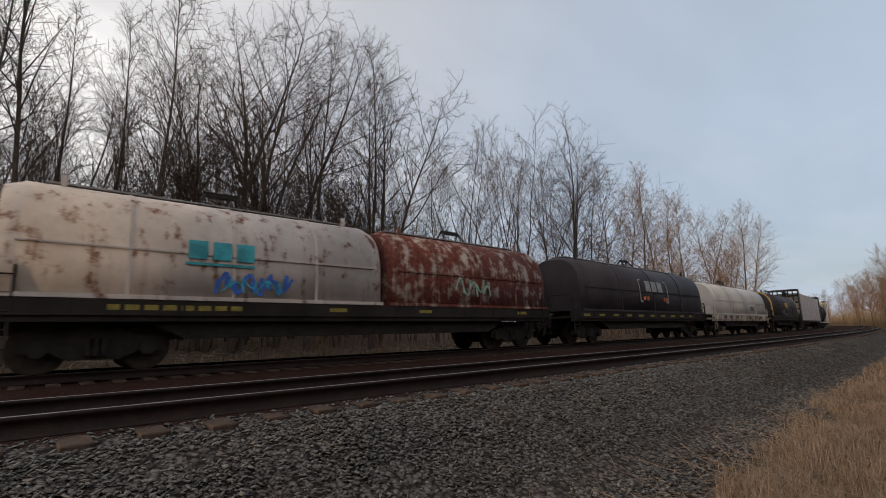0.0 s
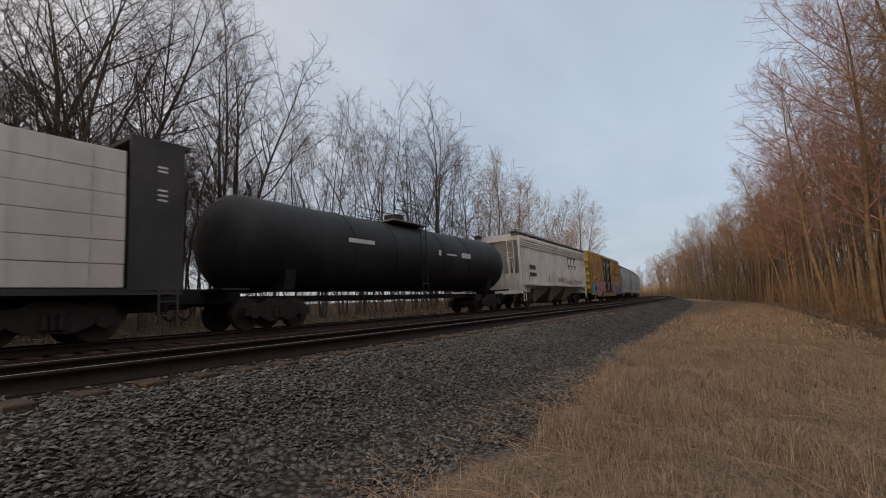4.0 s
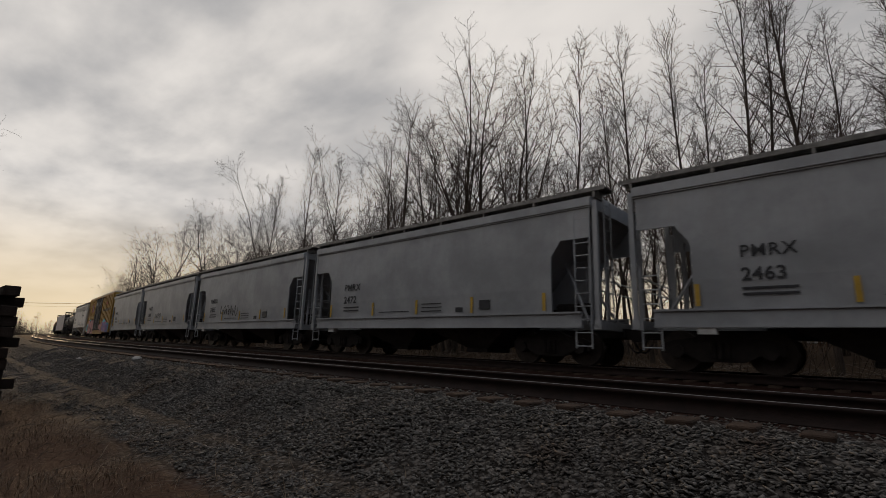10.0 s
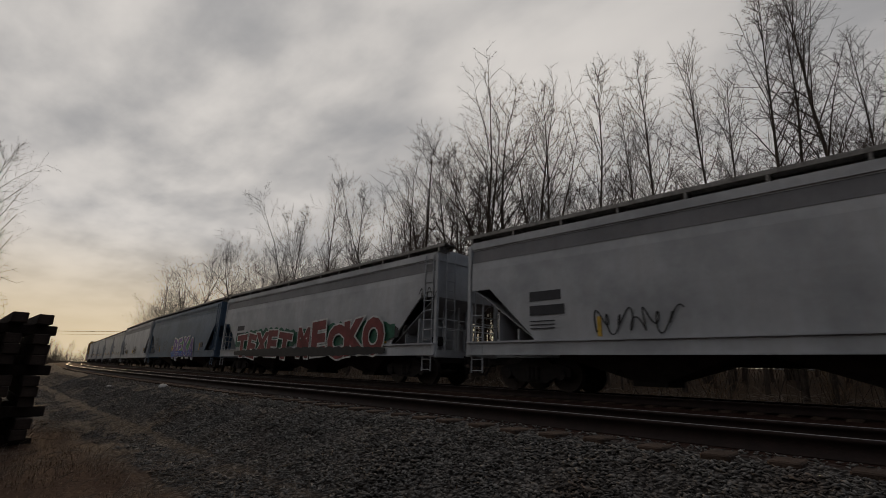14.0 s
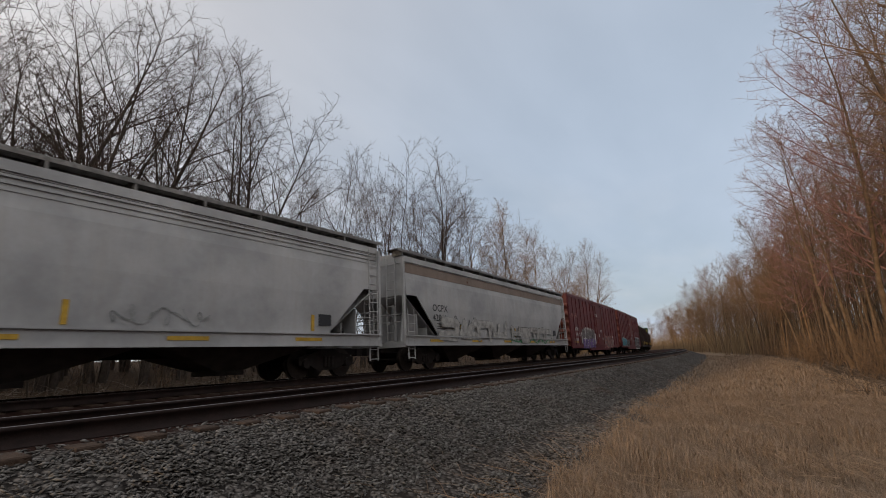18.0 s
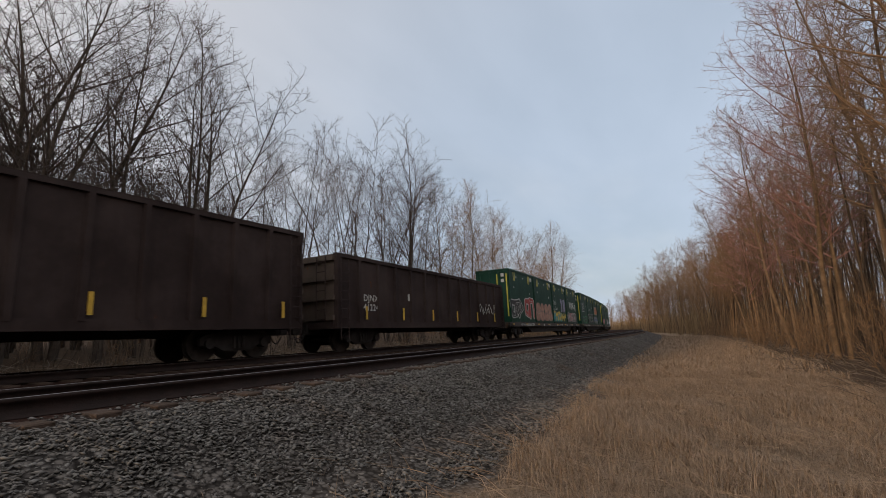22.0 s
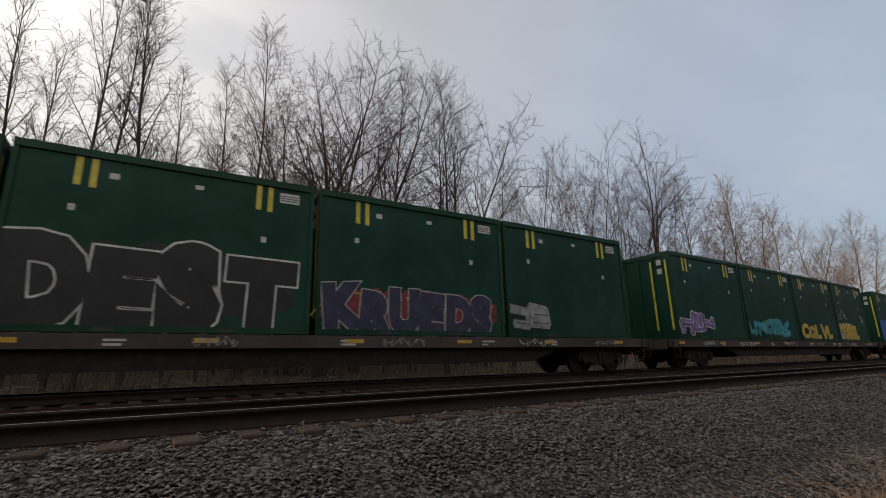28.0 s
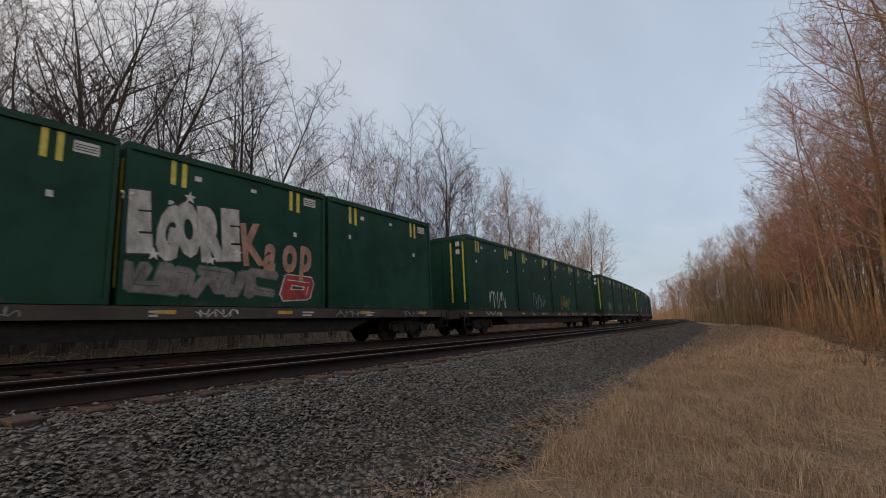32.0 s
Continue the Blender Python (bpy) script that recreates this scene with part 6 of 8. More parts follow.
tagged(brush_mesh(1, 5000, 8, 120, -26, -4.6, 1, 5, 0.016, M_BRUSH, "undergrowth", 0.2), "dense brown leafless undergrowth of the wood", "undergrowth", kind="stuff")
# never in view: added to hold back sky light from the south
tagged(brush_mesh(7, 7000, -70, 12, -26, -6.5, 3, 15, 0.06, M_BRUSH, "south_sky_block"), "unseen stems added behind the viewer to block the southern sky", "undergrowth", kind="stuff")
tagged(brush_mesh(10, 7000, 8, 340, -45, -9, 6, 13, 0.05, M_BRUSH_SUNLIT, "deep_wood", 0.08), "deep bare wood behind the edge trees", "wood", kind="stuff")
tagged(brush_mesh(2, 6000, 80, 330, -24, 0.2, 2, 10, 0.045, M_BRUSH_SUNLIT, "far_undergrowth", 0.16), "dense leafless undergrowth along the far curve", "undergrowth", kind="stuff")
tagged(brush_mesh(3, 9000, -70, 75, 18, 44, 0.6, 5.5, 0.013, M_BRUSH_DARK, "thicket", 0.32), "thin leafless saplings behind the railway", "thicket", kind="stuff")
tagged(brush_mesh(4, 3500, 70, 300, 22, 44, 2, 8, 0.045, M_BRUSH_SUNLIT, "far_thicket"), "leafless saplings along the far curve behind the railway", "thicket", kind="stuff")
tagged(brush_mesh(5, 3000, -330, -60, 21, 46, 2, 7, 0.04, M_BRUSH_DARK, "west_thicket"), "leafless saplings along the curve to the west", "thicket", kind="stuff")
tagged(brush_mesh(6, 6000, -280, -115, -20, 2.4, 1.5, 6.5, 0.035, M_BRUSH_DARK, "west_undergrowth", 0.2), "leafless brush beyond the stacked ties", "undergrowth", kind="stuff")
tagged(brush_mesh(8, 420, 9, 110, -18, -4.4, 8, 15, 0.075, M_BRUSH_TRUNK, "straight_trunks", 0.04), "straight bare trunks crowding the edge of the wood", "tree trunks", kind="stuff")


# ---- ballast, grass and weeds ----
def rough_z(s, n):
    rough = 0.0 if 4.8 < n < 15 else (0.05 if n > 2.5 else 0.09)
    return ground_z(n) + rough * noise.noise((s * 0.6, n * 0.6, 3.0)) + rough * 0.5 * noise.noise((s * 1.9, n * 1.9, 8.0))


def stones():
    rng = np.random.RandomState(7)
    count = 96000
    s = np.concatenate([rng.uniform(-10, 14, count * 6 // 10), rng.uniform(-30, 38, count * 4 // 10), rng.uniform(-14, 20, 9000), rng.uniform(-45, -14.3, 14000)])
    n = 2.55 + (5.06 - 2.55) * rng.beta(1.25, 1.0, len(s))
    n[count:count + 9000] = rng.uniform(4.9, 5.45, 9000)
    n[count + 9000:] = rng.uniform(-0.5, 4.6, 14000)
    base = np.array([(1, 0, 0), (-1, 0, 0), (0, 1, 0), (0, -1, 0), (0, 0, 1), (0, 0, -1)], dtype=float)
    tri = np.array([(0, 2, 4), (2, 1, 4), (1, 3, 4), (3, 0, 4), (2, 0, 5), (1, 2, 5), (3, 1, 5), (0, 3, 5)])
    verts, faces = [], []
    v = base[None] * rng.uniform(0.55, 1.2, (len(s), 6, 1)) + rng.uniform(-0.35, 0.35, (len(s), 6, 3))
    size = rng.uniform(0.010, 0.029, len(s))
    v = v * size[:, None, None] * np.array([1.6, 1.0, 0.55])
    a = rng.uniform(0, 6.28, len(s))
    ca, sa = np.cos(a), np.sin(a)
    x, y = v[..., 0] * ca[:, None] - v[..., 1] * sa[:, None], v[..., 0] * sa[:, None] + v[..., 1] * ca[:, None]
    tilt = rng.uniform(-0.6, 0.6, len(s))
    z = v[..., 2] + x * np.sin(tilt)[:, None]
    pts = np.array([spot(float(p), float(q), rough_z(float(p), float(q))) for p, q in zip(s, n)])
    lift = size * rng.uniform(-0.1, 0.55, len(s))
    verts = np.stack([pts[:, 0:1] + x, pts[:, 1:2] + y, pts[:, 2:3] + z + lift[:, None]], 2).reshape(-1, 3)
    faces = (tri[None] + (np.arange(len(s)) * 6)[:, None, None]).reshape(-1, 3)
    ob = new("ballast_stones", fast_mesh("ballast_stones", verts, faces, M_STONE))
    tagged(ob, "loose grey crushed stone on the ballast shoulder", "gravel", kind="stuff")


def blades(name, seed, count, s0, s1, n0, n1, h0, h1, width, label, edge=None, material=None):
    rng = np.random.RandomState(seed)
    s, n = rng.uniform(s0, s1, count), rng.uniform(n0, n1, count)
    keep = np.ones(count, bool)
    if edge is not None:
        wob = np.array([noise.noise((float(p) * 0.5, 4.0, 1.0)) * 0.35 + noise.noise((float(p) * 1.7, 9.0, 1.0)) * 0.2 for p in s])
        keep = n < np.interp(s, [-24, 3.5, 5.5, 11.6, 26, 80], [edge, 2.35, 2.55, 3.0, 3.3, 3.3]) + wob * 0.6 - rng.exponential(0.14, count)
    s, n = s[keep], n[keep]
    count = len(s)
    pts = np.array([spot(float(p), float(q), rough_z(float(p), float(q)) - 0.02) for p, q in zip(s, n)])
    clump = np.array([0.65 + 0.7 * noise.noise((float(p) * 0.8, float(q) * 0.8, 5.0)) for p, q in zip(s, n)])
    h = rng.uniform(h0, h1, count) * np.clip(clump, 0.35, 1.3)
    a, lean = rng.uniform(0, 6.28, count), np.abs(rng.normal(0.85, 0.65, count))
    dx, dy = np.cos(a), np.sin(a)
    wx, wy = -dy * width / 2, dx * width / 2
    p1 = pts + np.stack([dx * h * 0.35 * lean, dy * h * 0.35 * lean, h * 0.55], 1)
    p2 = pts + np.stack([dx * h * lean, dy * h * lean, h * np.clip(1 - 0.42 * lean, 0.10, 1)], 1)
    w = np.stack([wx, wy, np.zeros(count)], 1)
    verts = np.stack([pts - w, pts + w, p1 + w * 0.8, p1 - w * 0.8, p2], 1).reshape(-1, 3)
    i = (np.arange(count) * 5)[:, None]
    faces = np.concatenate([i + np.array([[0, 1, 2]]), i + np.array([[0, 2, 3]]), i + np.array([[3, 2, 4]])])
    ob = new(name, fast_mesh(name, verts, faces, material or M_STRAW))
    tagged(ob, label, "grass", kind="stuff")


def fallen_sticks(name, seed, count, s0, s1, n0, n1, size, label, material):
    rng = random.Random(seed)
    verts, faces = [], []
    for _ in range(count):
        s, n, ln = rng.uniform(s0, s1), rng.uniform(n0, n1), size * rng.uniform(0.3, 1.0)
        a, lift, r = rng.uniform(0, math.pi), rng.uniform(0, 0.5), size * (0.005 if name == "bent_stalks" else 0.012) * rng.uniform(0.4, 1.4)
        p = spot(s, n, rough_z(s, n) + (rng.uniform(0.05, 0.28) if name == "bent_stalks" else 0.03))
        q = p + Vector((math.cos(a) * ln, math.sin(a) * ln, lift * ln))
        m = (p + q) / 2 + Vector((0, 0, rng.uniform(0, 0.12) * ln))
        base = len(verts)
        for c, rr in ((p, r), (m, r * 0.8), (q, r * 0.3)):
            verts += [(c.x, c.y, c.z + rr), (c.x - rr * math.sin(a), c.y + rr * math.cos(a), c.z - rr * 0.5), (c.x + rr * math.sin(a), c.y - rr * math.cos(a), c.z - rr * 0.5)]
        for i in range(2):
            for k in range(3):
                j = (k + 1) % 3
                faces.append((base + i * 3 + k, base + i * 3 + j, base + i * 3 + 3 + j, base + i * 3 + 3 + k))
    tagged(new(name, fast_mesh(name, verts, faces, material)), label, "fallen branches", kind="stuff")


M_STICK = island_material("weathered_sticks", (0.06, 0.045, 0.036), (0.25, 0.20, 0.16))
fallen_sticks("deadfall", 21, 3200, -45, 60, 16.2, 23, 1.3, "fallen grey branches and dead stalks behind the railway", M_STICK)
fallen_sticks("wood_edge_deadfall", 22, 1300, 11, 70, -5.0, -1.9, 0.8, "fallen branches and brush along the wood's foot", M_STICK)
fallen_sticks("bent_stalks", 24, 2600, 2.5, 20, -2.4, 2.7, 0.55, "pale dead stalks lying across the dry grass", M_STRAW)
fallen_sticks("west_litter", 25, 2200, -18, -2.0, -2.0, 3.3, 0.34, "dead stalks and twigs strewn beside the stacked ties", M_STICK)
fallen_sticks("stray_twigs", 23, 260, -9, 8, 2.3, 3.6, 0.35, "stray twigs and dead stalks on the gravel", M_STICK)
stones()
blades("dry_grass", 3, 90000, 1.0, 17, -2.6, 3.3, 0.16, 0.42, 0.005, "long dry tan grass beside the gravel", 3.0)
blades("far_dry_grass", 4, 40000, 16, 75, -2.8, 3.4, 0.22, 0.50, 0.016, "dry tan grass along the gravel track", 3.15)
blades("west_dry_grass", 5, 60000, -20, -1.5, -2.6, 3.0, 0.05, 0.20, 0.006, "short trampled dry grass", 2.55, M_STRAW_DULL)
blades("trackside_weeds", 6, 9000, -40, 50, 16.5, 22, 0.15, 0.6, 0.014, "dry weeds behind the railway")
blades("gravel_weeds", 7, 700, -14, 22, 2.6, 4.3, 0.05, 0.16, 0.006, "small dry weeds in the gravel")


# ---- stacked old ties, stray stones ----
def tie_stack():
    rng = random.Random(9)
    bundle = tie_mesh("old_tie", M_TIE_OLD)
    z = ground_z(0.5) - 0.02
    for layer in range(13):
        across = layer in (0, 3, 7, 11)
        for k in range(2 if across else 5):
            ob = new("old_tie", bundle)
            tagged(ob, "old creosoted railway tie in a tall dark stack", "railway tie", "stack of old ties")
            if across:
                p = spot(-12.6 + (-0.75 + 1.5 * k), 0.66 + rng.uniform(-0.04, 0.08), z + 0.18)
                ob.matrix_basis = pose(p.x, p.y, p.z, 0, 0, rng.uniform(-2, 2)) @ Matrix.Diagonal((1, 0.80, 1, 1))
            else:
                p = spot(-12.6 + rng.uniform(-0.10, 0.10), -0.25 + k * 0.42 + rng.uniform(-0.03, 0.03), z + 0.18)
                ob.matrix_basis = pose(p.x, p.y, p.z, 0, 0, 90 + rng.uniform(-1.5, 1.5))
        z += 0.184
    return z


tie_stack()
for _k, (_s, _n, _r) in enumerate(((-16.2, 4.9, 0.14), (-21.0, 4.4, 0.10))):
    bm = bmesh.new()
    bmesh.ops.create_icosphere(bm, subdivisions=2, radius=_r)
    for v in bm.verts:
        v.co *= 1 + 0.35 * noise.noise(v.co * (2.2 / _r) * 0.3 + Vector((_k, 0, 0)))
        v.co.z *= 0.6
    rock = part("rock", bm, M_STONE if _k > 2 else M_PALE_ROCK, None)
    tagged(rock, "loose pale stone lying on the gravel", "stone", "loose stones")
    rock.location = spot(_s, _n, rough_z(_s, _n) + _r * 0.25)


# ---- wires across the line in the west ----
def utility_pole(s, n):
    m_pole = plain("pole_wood", (0.09, 0.07, 0.055), 0.9, 0, 0.3, 3, 0.4)
    ob = thing("utility_pole", "weathered wooden utility pole beside the railway", "utility pole", "poles of the wire crossing")
    z = ground_z(n)
    bm = bmesh.new()
    rod(bm, (0, 0, -0.3), (0, 0, 9.6), 0.14, 8)
    part("shaft", bm, m_pole, ob)
    for h in (8.4, 9.2):
        part("crossarm", boxes((-0.06, 0.06, -1.1, 1.1, h - 0.06, h + 0.06)) if h > 9 else boxes((-0.06, 0.06, -0.8, 0.8, h - 0.05, h + 0.05)), m_pole, ob)
        for y in (-0.7, 0.7):
            bm = bmesh.new()
            rod(bm, (0, y, h + 0.05), (0, y, h + 0.2), 0.04, 6)
            part("insulator", bm, M_BRIGHT, ob)
    p = spot(s, n, z)
    ob.matrix_basis = pose(p.x, p.y, p.z, 0, 0, math.degrees(heading(s)) + 90)
    return p


_ends = [utility_pole(-165, -7.0), utility_pole(-158, 21.0)]
for _h, _d in ((9.4, -0.7), (9.4, 0.7), (8.6, 0.0)):
    bm = bmesh.new()
    _a, _b = [p + Vector((_d, 0, _h)) for p in _ends]
    _pts = [_a.lerp(_b, k / 8) - Vector((0, 0, 0.5 * (1 - (k / 4 - 1) ** 2))) for k in range(9)]
    for _p, _q in zip(_pts, _pts[1:]):
        rod(bm, _p, _q, 0.03, 4)
    tagged(part("power_line", bm, M_IRON, None), "thin black wire strung between two poles", "wire", "wires over the railway")


# ---- house behind the trees ----
def house():
    m_wall, m_roof = plain("clapboard_grey", (0.36, 0.36, 0.37), 0.8, 0, 0.12, 1.5, 0.2), plain("roof_shingle", (0.12, 0.10, 0.10), 0.9, 0, 0.25, 3, 0.4)
    ob = thing("house", "pale grey gabled house beyond the bare trees", "house")
    part("wall", boxes((-6.0, 6.0, -4.2, 4.2, 0, 5.6)), m_wall, ob)
    for sx in (-1, 1):
        bm = bmesh.new()
        prism_x(bm, [(-4.2, 5.6), (4.2, 5.6), (0, 8.5)], sx * 5.9 - 0.1, sx * 5.9 + 0.1)
        part("gable", bm, m_wall, ob)
    for sy in (-1, 1):
        bm = bmesh.new()
        prof = [(sy * 4.6, 5.3), (0, 8.55), (0, 8.75), (sy * 4.6, 5.5)]
        prism_x(bm, prof if sy < 0 else prof[::-1], -6.4, 6.4)
        part("roof_slope", bm, m_roof, ob)
    dark = plain("window_dark", (0.05, 0.06, 0.07), 0.15, 0, 0.1, 2, 0.02, 0.5)
    for x in (-3.2, 0.4, 3.4):
        w = part("window", boxes((x - 0.5, x + 0.5, -4.24, -4.19, 3.2, 4.6)), M_DECAL, ob)
        part("pane", boxes((x - 0.42, x + 0.42, -4.26, -4.235, 3.28, 4.52)), dark, w)
    s = by_azimuth(1.2, 50)
    p = spot(s, 50, ground_z(50) - 0.05)
    ob.matrix_basis = pose(p.x, p.y, p.z, 0, 0, -14)


house()


# ---- paint and lettering on the cars; positions run back along the train ----
def on(car, e):
    return e - MID[car.name]


def stencil(car, words, e, z, y, size, ink, bold=0.0, wide=1.0, label=""):
    return lettering(car, words, on(car, e), z, y - 0.004, size, ink, "lettering", bold, wide, label)


def mural(car, kind, e0, e1, z0, z1, y, *rest, **extra):
    kind(car, on(car, e0), on(car, e1), z0, z1, y, *rest, **extra)


def by_name(first):
    return next(car for car, at, _ in TRAIN if abs(at - first) < 0.6 and car.name in MID)


COIL = [by_name((a + b) / 2) for a, b in ((-0.9, 15.75), (16.95, 32.65), (33.75, 48.75), (50.0, 64.9))]
CSIDE = -1.50
I = INK


def hood_patch(car, e0, e1, z0, z1, top, ink, name="emblem_block", label=""):
    """A thin painted patch that follows the side of a hood."""
    zs, ys = zip(*[(z, y) for y, z in hood_profile(1.515, 1.46, top - 0.05)[:11]])
    bm, rows = bmesh.new(), []
    for k in range(4):
        z = z0 + (z1 - z0) * k / 3
        y = float(np.interp(z, zs, ys))
        rows.append([bm.verts.new((on(car, e), y - d, z)) for e in (e0, e1) for d in (0.0, 0.012)])
    for a, b in zip(rows, rows[1:]):
        for i, j in ((1, 3), (3, 2), (2, 0), (0, 1)):
            bm.faces.new((a[i], a[j], b[j], b[i]))
    bm.faces.new((rows[0][0], rows[0][2], rows[0][3], rows[0][1]))
    bm.faces.new((rows[-1][1], rows[-1][3], rows[-1][2], rows[-1][0]))
    return part(name, bm, ink, car, label)


for e in (2.55, 3.06, 3.58):
    hood_patch(COIL[0], e, e + 0.40, 2.36, 2.78, 3.92, I["teal"], label="teal block of an emblem")
hood_patch(COIL[0], 2.5, 4.0, 2.22, 2.28, 3.92, I["teal"], "emblem_bar")
for e in (24.25, 24.98, 25.72):
    hood_patch(COIL[1], e, e + 0.58, 2.52, 3.08, 4.0, I["grey"], label="grey block of an emblem")
for e, d in ((23.5, 0.3), (26.9, -0.3)):
    hood_patch(COIL[1], e, e + 0.08, 1.95, 3.15, 4.0, I["grey"], "bracket_mark")
    for z in (1.95, 3.08):
        hood_patch(COIL[1], min(e, e + d), max(e, e + d), z, z + 0.07, 4.0, I["grey"], "bracket_mark")
for e in (23.9, 24.3, 26.3, 26.6):
    hood_patch(COIL[1], e, e + 0.22, 2.05, 2.25, 4.0, I["orange"], "stencil_mark")
mural(COIL[0], scrawl, 3.1, 4.9, 1.58, 2.1, CSIDE, I["blue"], 2, 24, 0.07)
mural(COIL[0], scrawl, 3.3, 4.7, 1.62, 2.0, CSIDE - 0.02, I["cyan"], 5, 14, 0.03)
mural(COIL[0], scrawl, 10.6, 12.2, 1.8, 2.4, CSIDE, I["mint"], 3, 16, 0.06)
bars(COIL[0], [(on(COIL[0], 1.13 + 0.34 * k), on(COIL[0], 1.38 + 0.34 * k), 1.21, 1.32) for k in range(8)], CSIDE + 0.0, M_DIM)
bars(COIL[0], [(on(COIL[0], e), on(COIL[0], e + 0.5), 1.22, 1.32) for e in (6.0, 9.0, 13.6)], CSIDE, M_DIM, "reflector")
bars(COIL[1], [(on(COIL[1], 18 + 1.3 * k), on(COIL[1], 18.5 + 1.3 * k), 1.20, 1.30) for k in range(10)], CSIDE, M_DIM)
stencil(COIL[2], "FIELD", 43.2, 1.78, CSIDE, 0.46, M_STENCIL, 0.008)
# the sill is solid: black bars paint the shade of its openings
bars(COIL[2], [(on(COIL[2], e), on(COIL[2], e + 0.6), 1.18, 1.36) for e in (36.2, 39.1, 42.6, 45.9)], CSIDE, I["black"], "opening_shade")
for e in (57.15, 57.65, 58.15):
    hood_patch(COIL[3], e, e + 0.36, 2.42, 2.82, 3.78, M_STRIPE, label="yellow block of an emblem")
hood_patch(COIL[3], 57.1, 58.6, 2.28, 2.34, 3.78, M_STRIPE, "emblem_bar")
mural(COIL[3], scrawl, 55.3, 56.6, 1.6, 2.1, CSIDE, I["white"], 6)
mural(COIL[3], scrawl, 56.8, 58.0, 1.55, 1.8, CSIDE, I["white"], 7)
for e in (50.75, 64.05):
    bm = bmesh.new()
    prism_x(bm, hood_profile(1.50, 1.47, 3.75), on(COIL[3], e), on(COIL[3], e) + 0.30)
    part("end_band", bm, M_STRIPE, COIL[3], "yellow band round the hood's end")

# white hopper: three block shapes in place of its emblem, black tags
WH = by_name(119.95)
for e0 in (122.5, 123.35, 124.35):
    bars(WH, [(on(WH, e0), on(WH, e0) + 0.16, 3.06, 3.88), (on(WH, e0), on(WH, e0) + 0.6, 3.72, 3.88), (on(WH, e0), on(WH, e0) + 0.6, 3.06, 3.22), (on(WH, e0), on(WH, e0) + 0.6, 2.90, 2.96)], -1.555, M_STENCIL, "emblem_block")
for e0, e1, z0, z1, k in ((119.4, 121.4, 1.69, 2.19, 8), (121.7, 123.4, 1.55, 1.95, 9), (124.2, 126.4, 1.55, 2.03, 10)):
    mural(WH, scrawl, e0, e1, z0, z1, -1.55, I["black"], k, 20, 0.045)
bars(WH, [(on(WH, 113.2), on(WH, 114.4), 2.5, 2.8), (on(WH, 113.2), on(WH, 114.5), 2.05, 2.3)], -1.555, M_STENCIL)
reflectors(WH, [on(WH, e) for e in (113.0, 117.3, 121.7, 126.9)], -1.55, 1.70, 2.2)

# yellow boxcar
B, BL, BW = TBOX
Y = -BW
sliding_door(B, on(B, 137.65), on(B, 140.0), Y, 1.05, 4.72, coil_frame, (1.6, 2.3, 3.1, 3.9), M_BRIGHT)
sliding_door(B, on(B, 140.08), on(B, 142.5), Y, 1.05, 4.72, coil_frame, (1.6, 2.3, 3.1, 3.9), M_BRIGHT)
for words, e, z in (("TB", 130.62, 3.52), ("OX", 131.40, 3.52), ("63", 130.58, 3.04), ("02", 131.36, 3.04), ("71", 132.12, 3.04)):
    stencil(B, words, e, z, Y - 0.052, 0.44, M_STENCIL, 0.008, 1.1)
bars(B, [(on(B, 130.6), on(B, 132.0), z, z + 0.035) for z in (2.88, 2.80, 2.72)], Y - 0.055, M_STENCIL)
bm = bmesh.new()
for sg in (-1, 1):
    stroke(bm, [(on(B, 134.25), 3.7 - 0.55 * sg), (on(B, 135.35), 3.7 + 0.55 * sg)], Y - 0.062, 0.26)
part("emblem_cross", bm, I["red"], B, "red cross-shaped emblem")
bm = bmesh.new()
for d in (-0.27, 0.27):
    stroke(bm, [(on(B, 134.42 + d), 4.1), (on(B, 135.18 + d), 3.3)], Y - 0.058, 0.16)
part("emblem_chevron", bm, I["blue"], B, "blue bars beside the red cross")
stencil(B, "RAILCAR POOLING EXPERTS", 143.9, 3.08, Y - 0.055, 0.42, M_STENCIL, 0.006)
bars(B, [(on(B, 145.65), on(B, 145.85), 3.6, 4.1), (on(B, 145.7), on(B, 146.9), 3.9, 4.1), (on(B, 146.25), on(B, 146.45), 3.6, 4.1)], Y - 0.055, I["red"], "emblem_block")
bars(B, [(on(B, 143.0) + 0.5 * (k % 3), on(B, 143.35) + 0.5 * (k % 3), 2.5 + 0.12 * (k // 3), 2.55 + 0.12 * (k // 3)) for k in range(9)], Y, M_STENCIL)
for e0, e1 in ((130.4, 137.5), (142.7, 149.8)):
    for z in (2.62, 4.42):
        part("panel_bar", boxes((on(B, e0), on(B, e1), Y - 0.035, Y + 0.01, z - 0.03, z + 0.03)), yellow, B)
for e0, e1, z0, z1, k in ((131.0, 133.2, 0.75, 1.75, 3), (132.7, 135.2, 0.72, 2.25, 5), (134.9, 137.5, 0.9, 2.0, 6)):
    blob_cloud(B, random.Random(k), on(B, e0), on(B, e1), z0, z1, Y - 0.054 - 0.0012 * k, 5, I["cyan"])
blob_cloud(B, random.Random(9), on(B, 132.2), on(B, 138.6), 0.72, 1.75, Y - 0.066, 6, I["black"])
mural(B, word, 132.9, 137.7, 0.72, 2.05, Y - 0.075, "DUSI", I["pink"], I["black"], 0.05, seed=12, wild=0.12, fat=0.10)
mural(B, scrawl, 133.2, 137.4, 0.85, 1.9, Y - 0.10, I["rose"], 112, 9, 0.05)
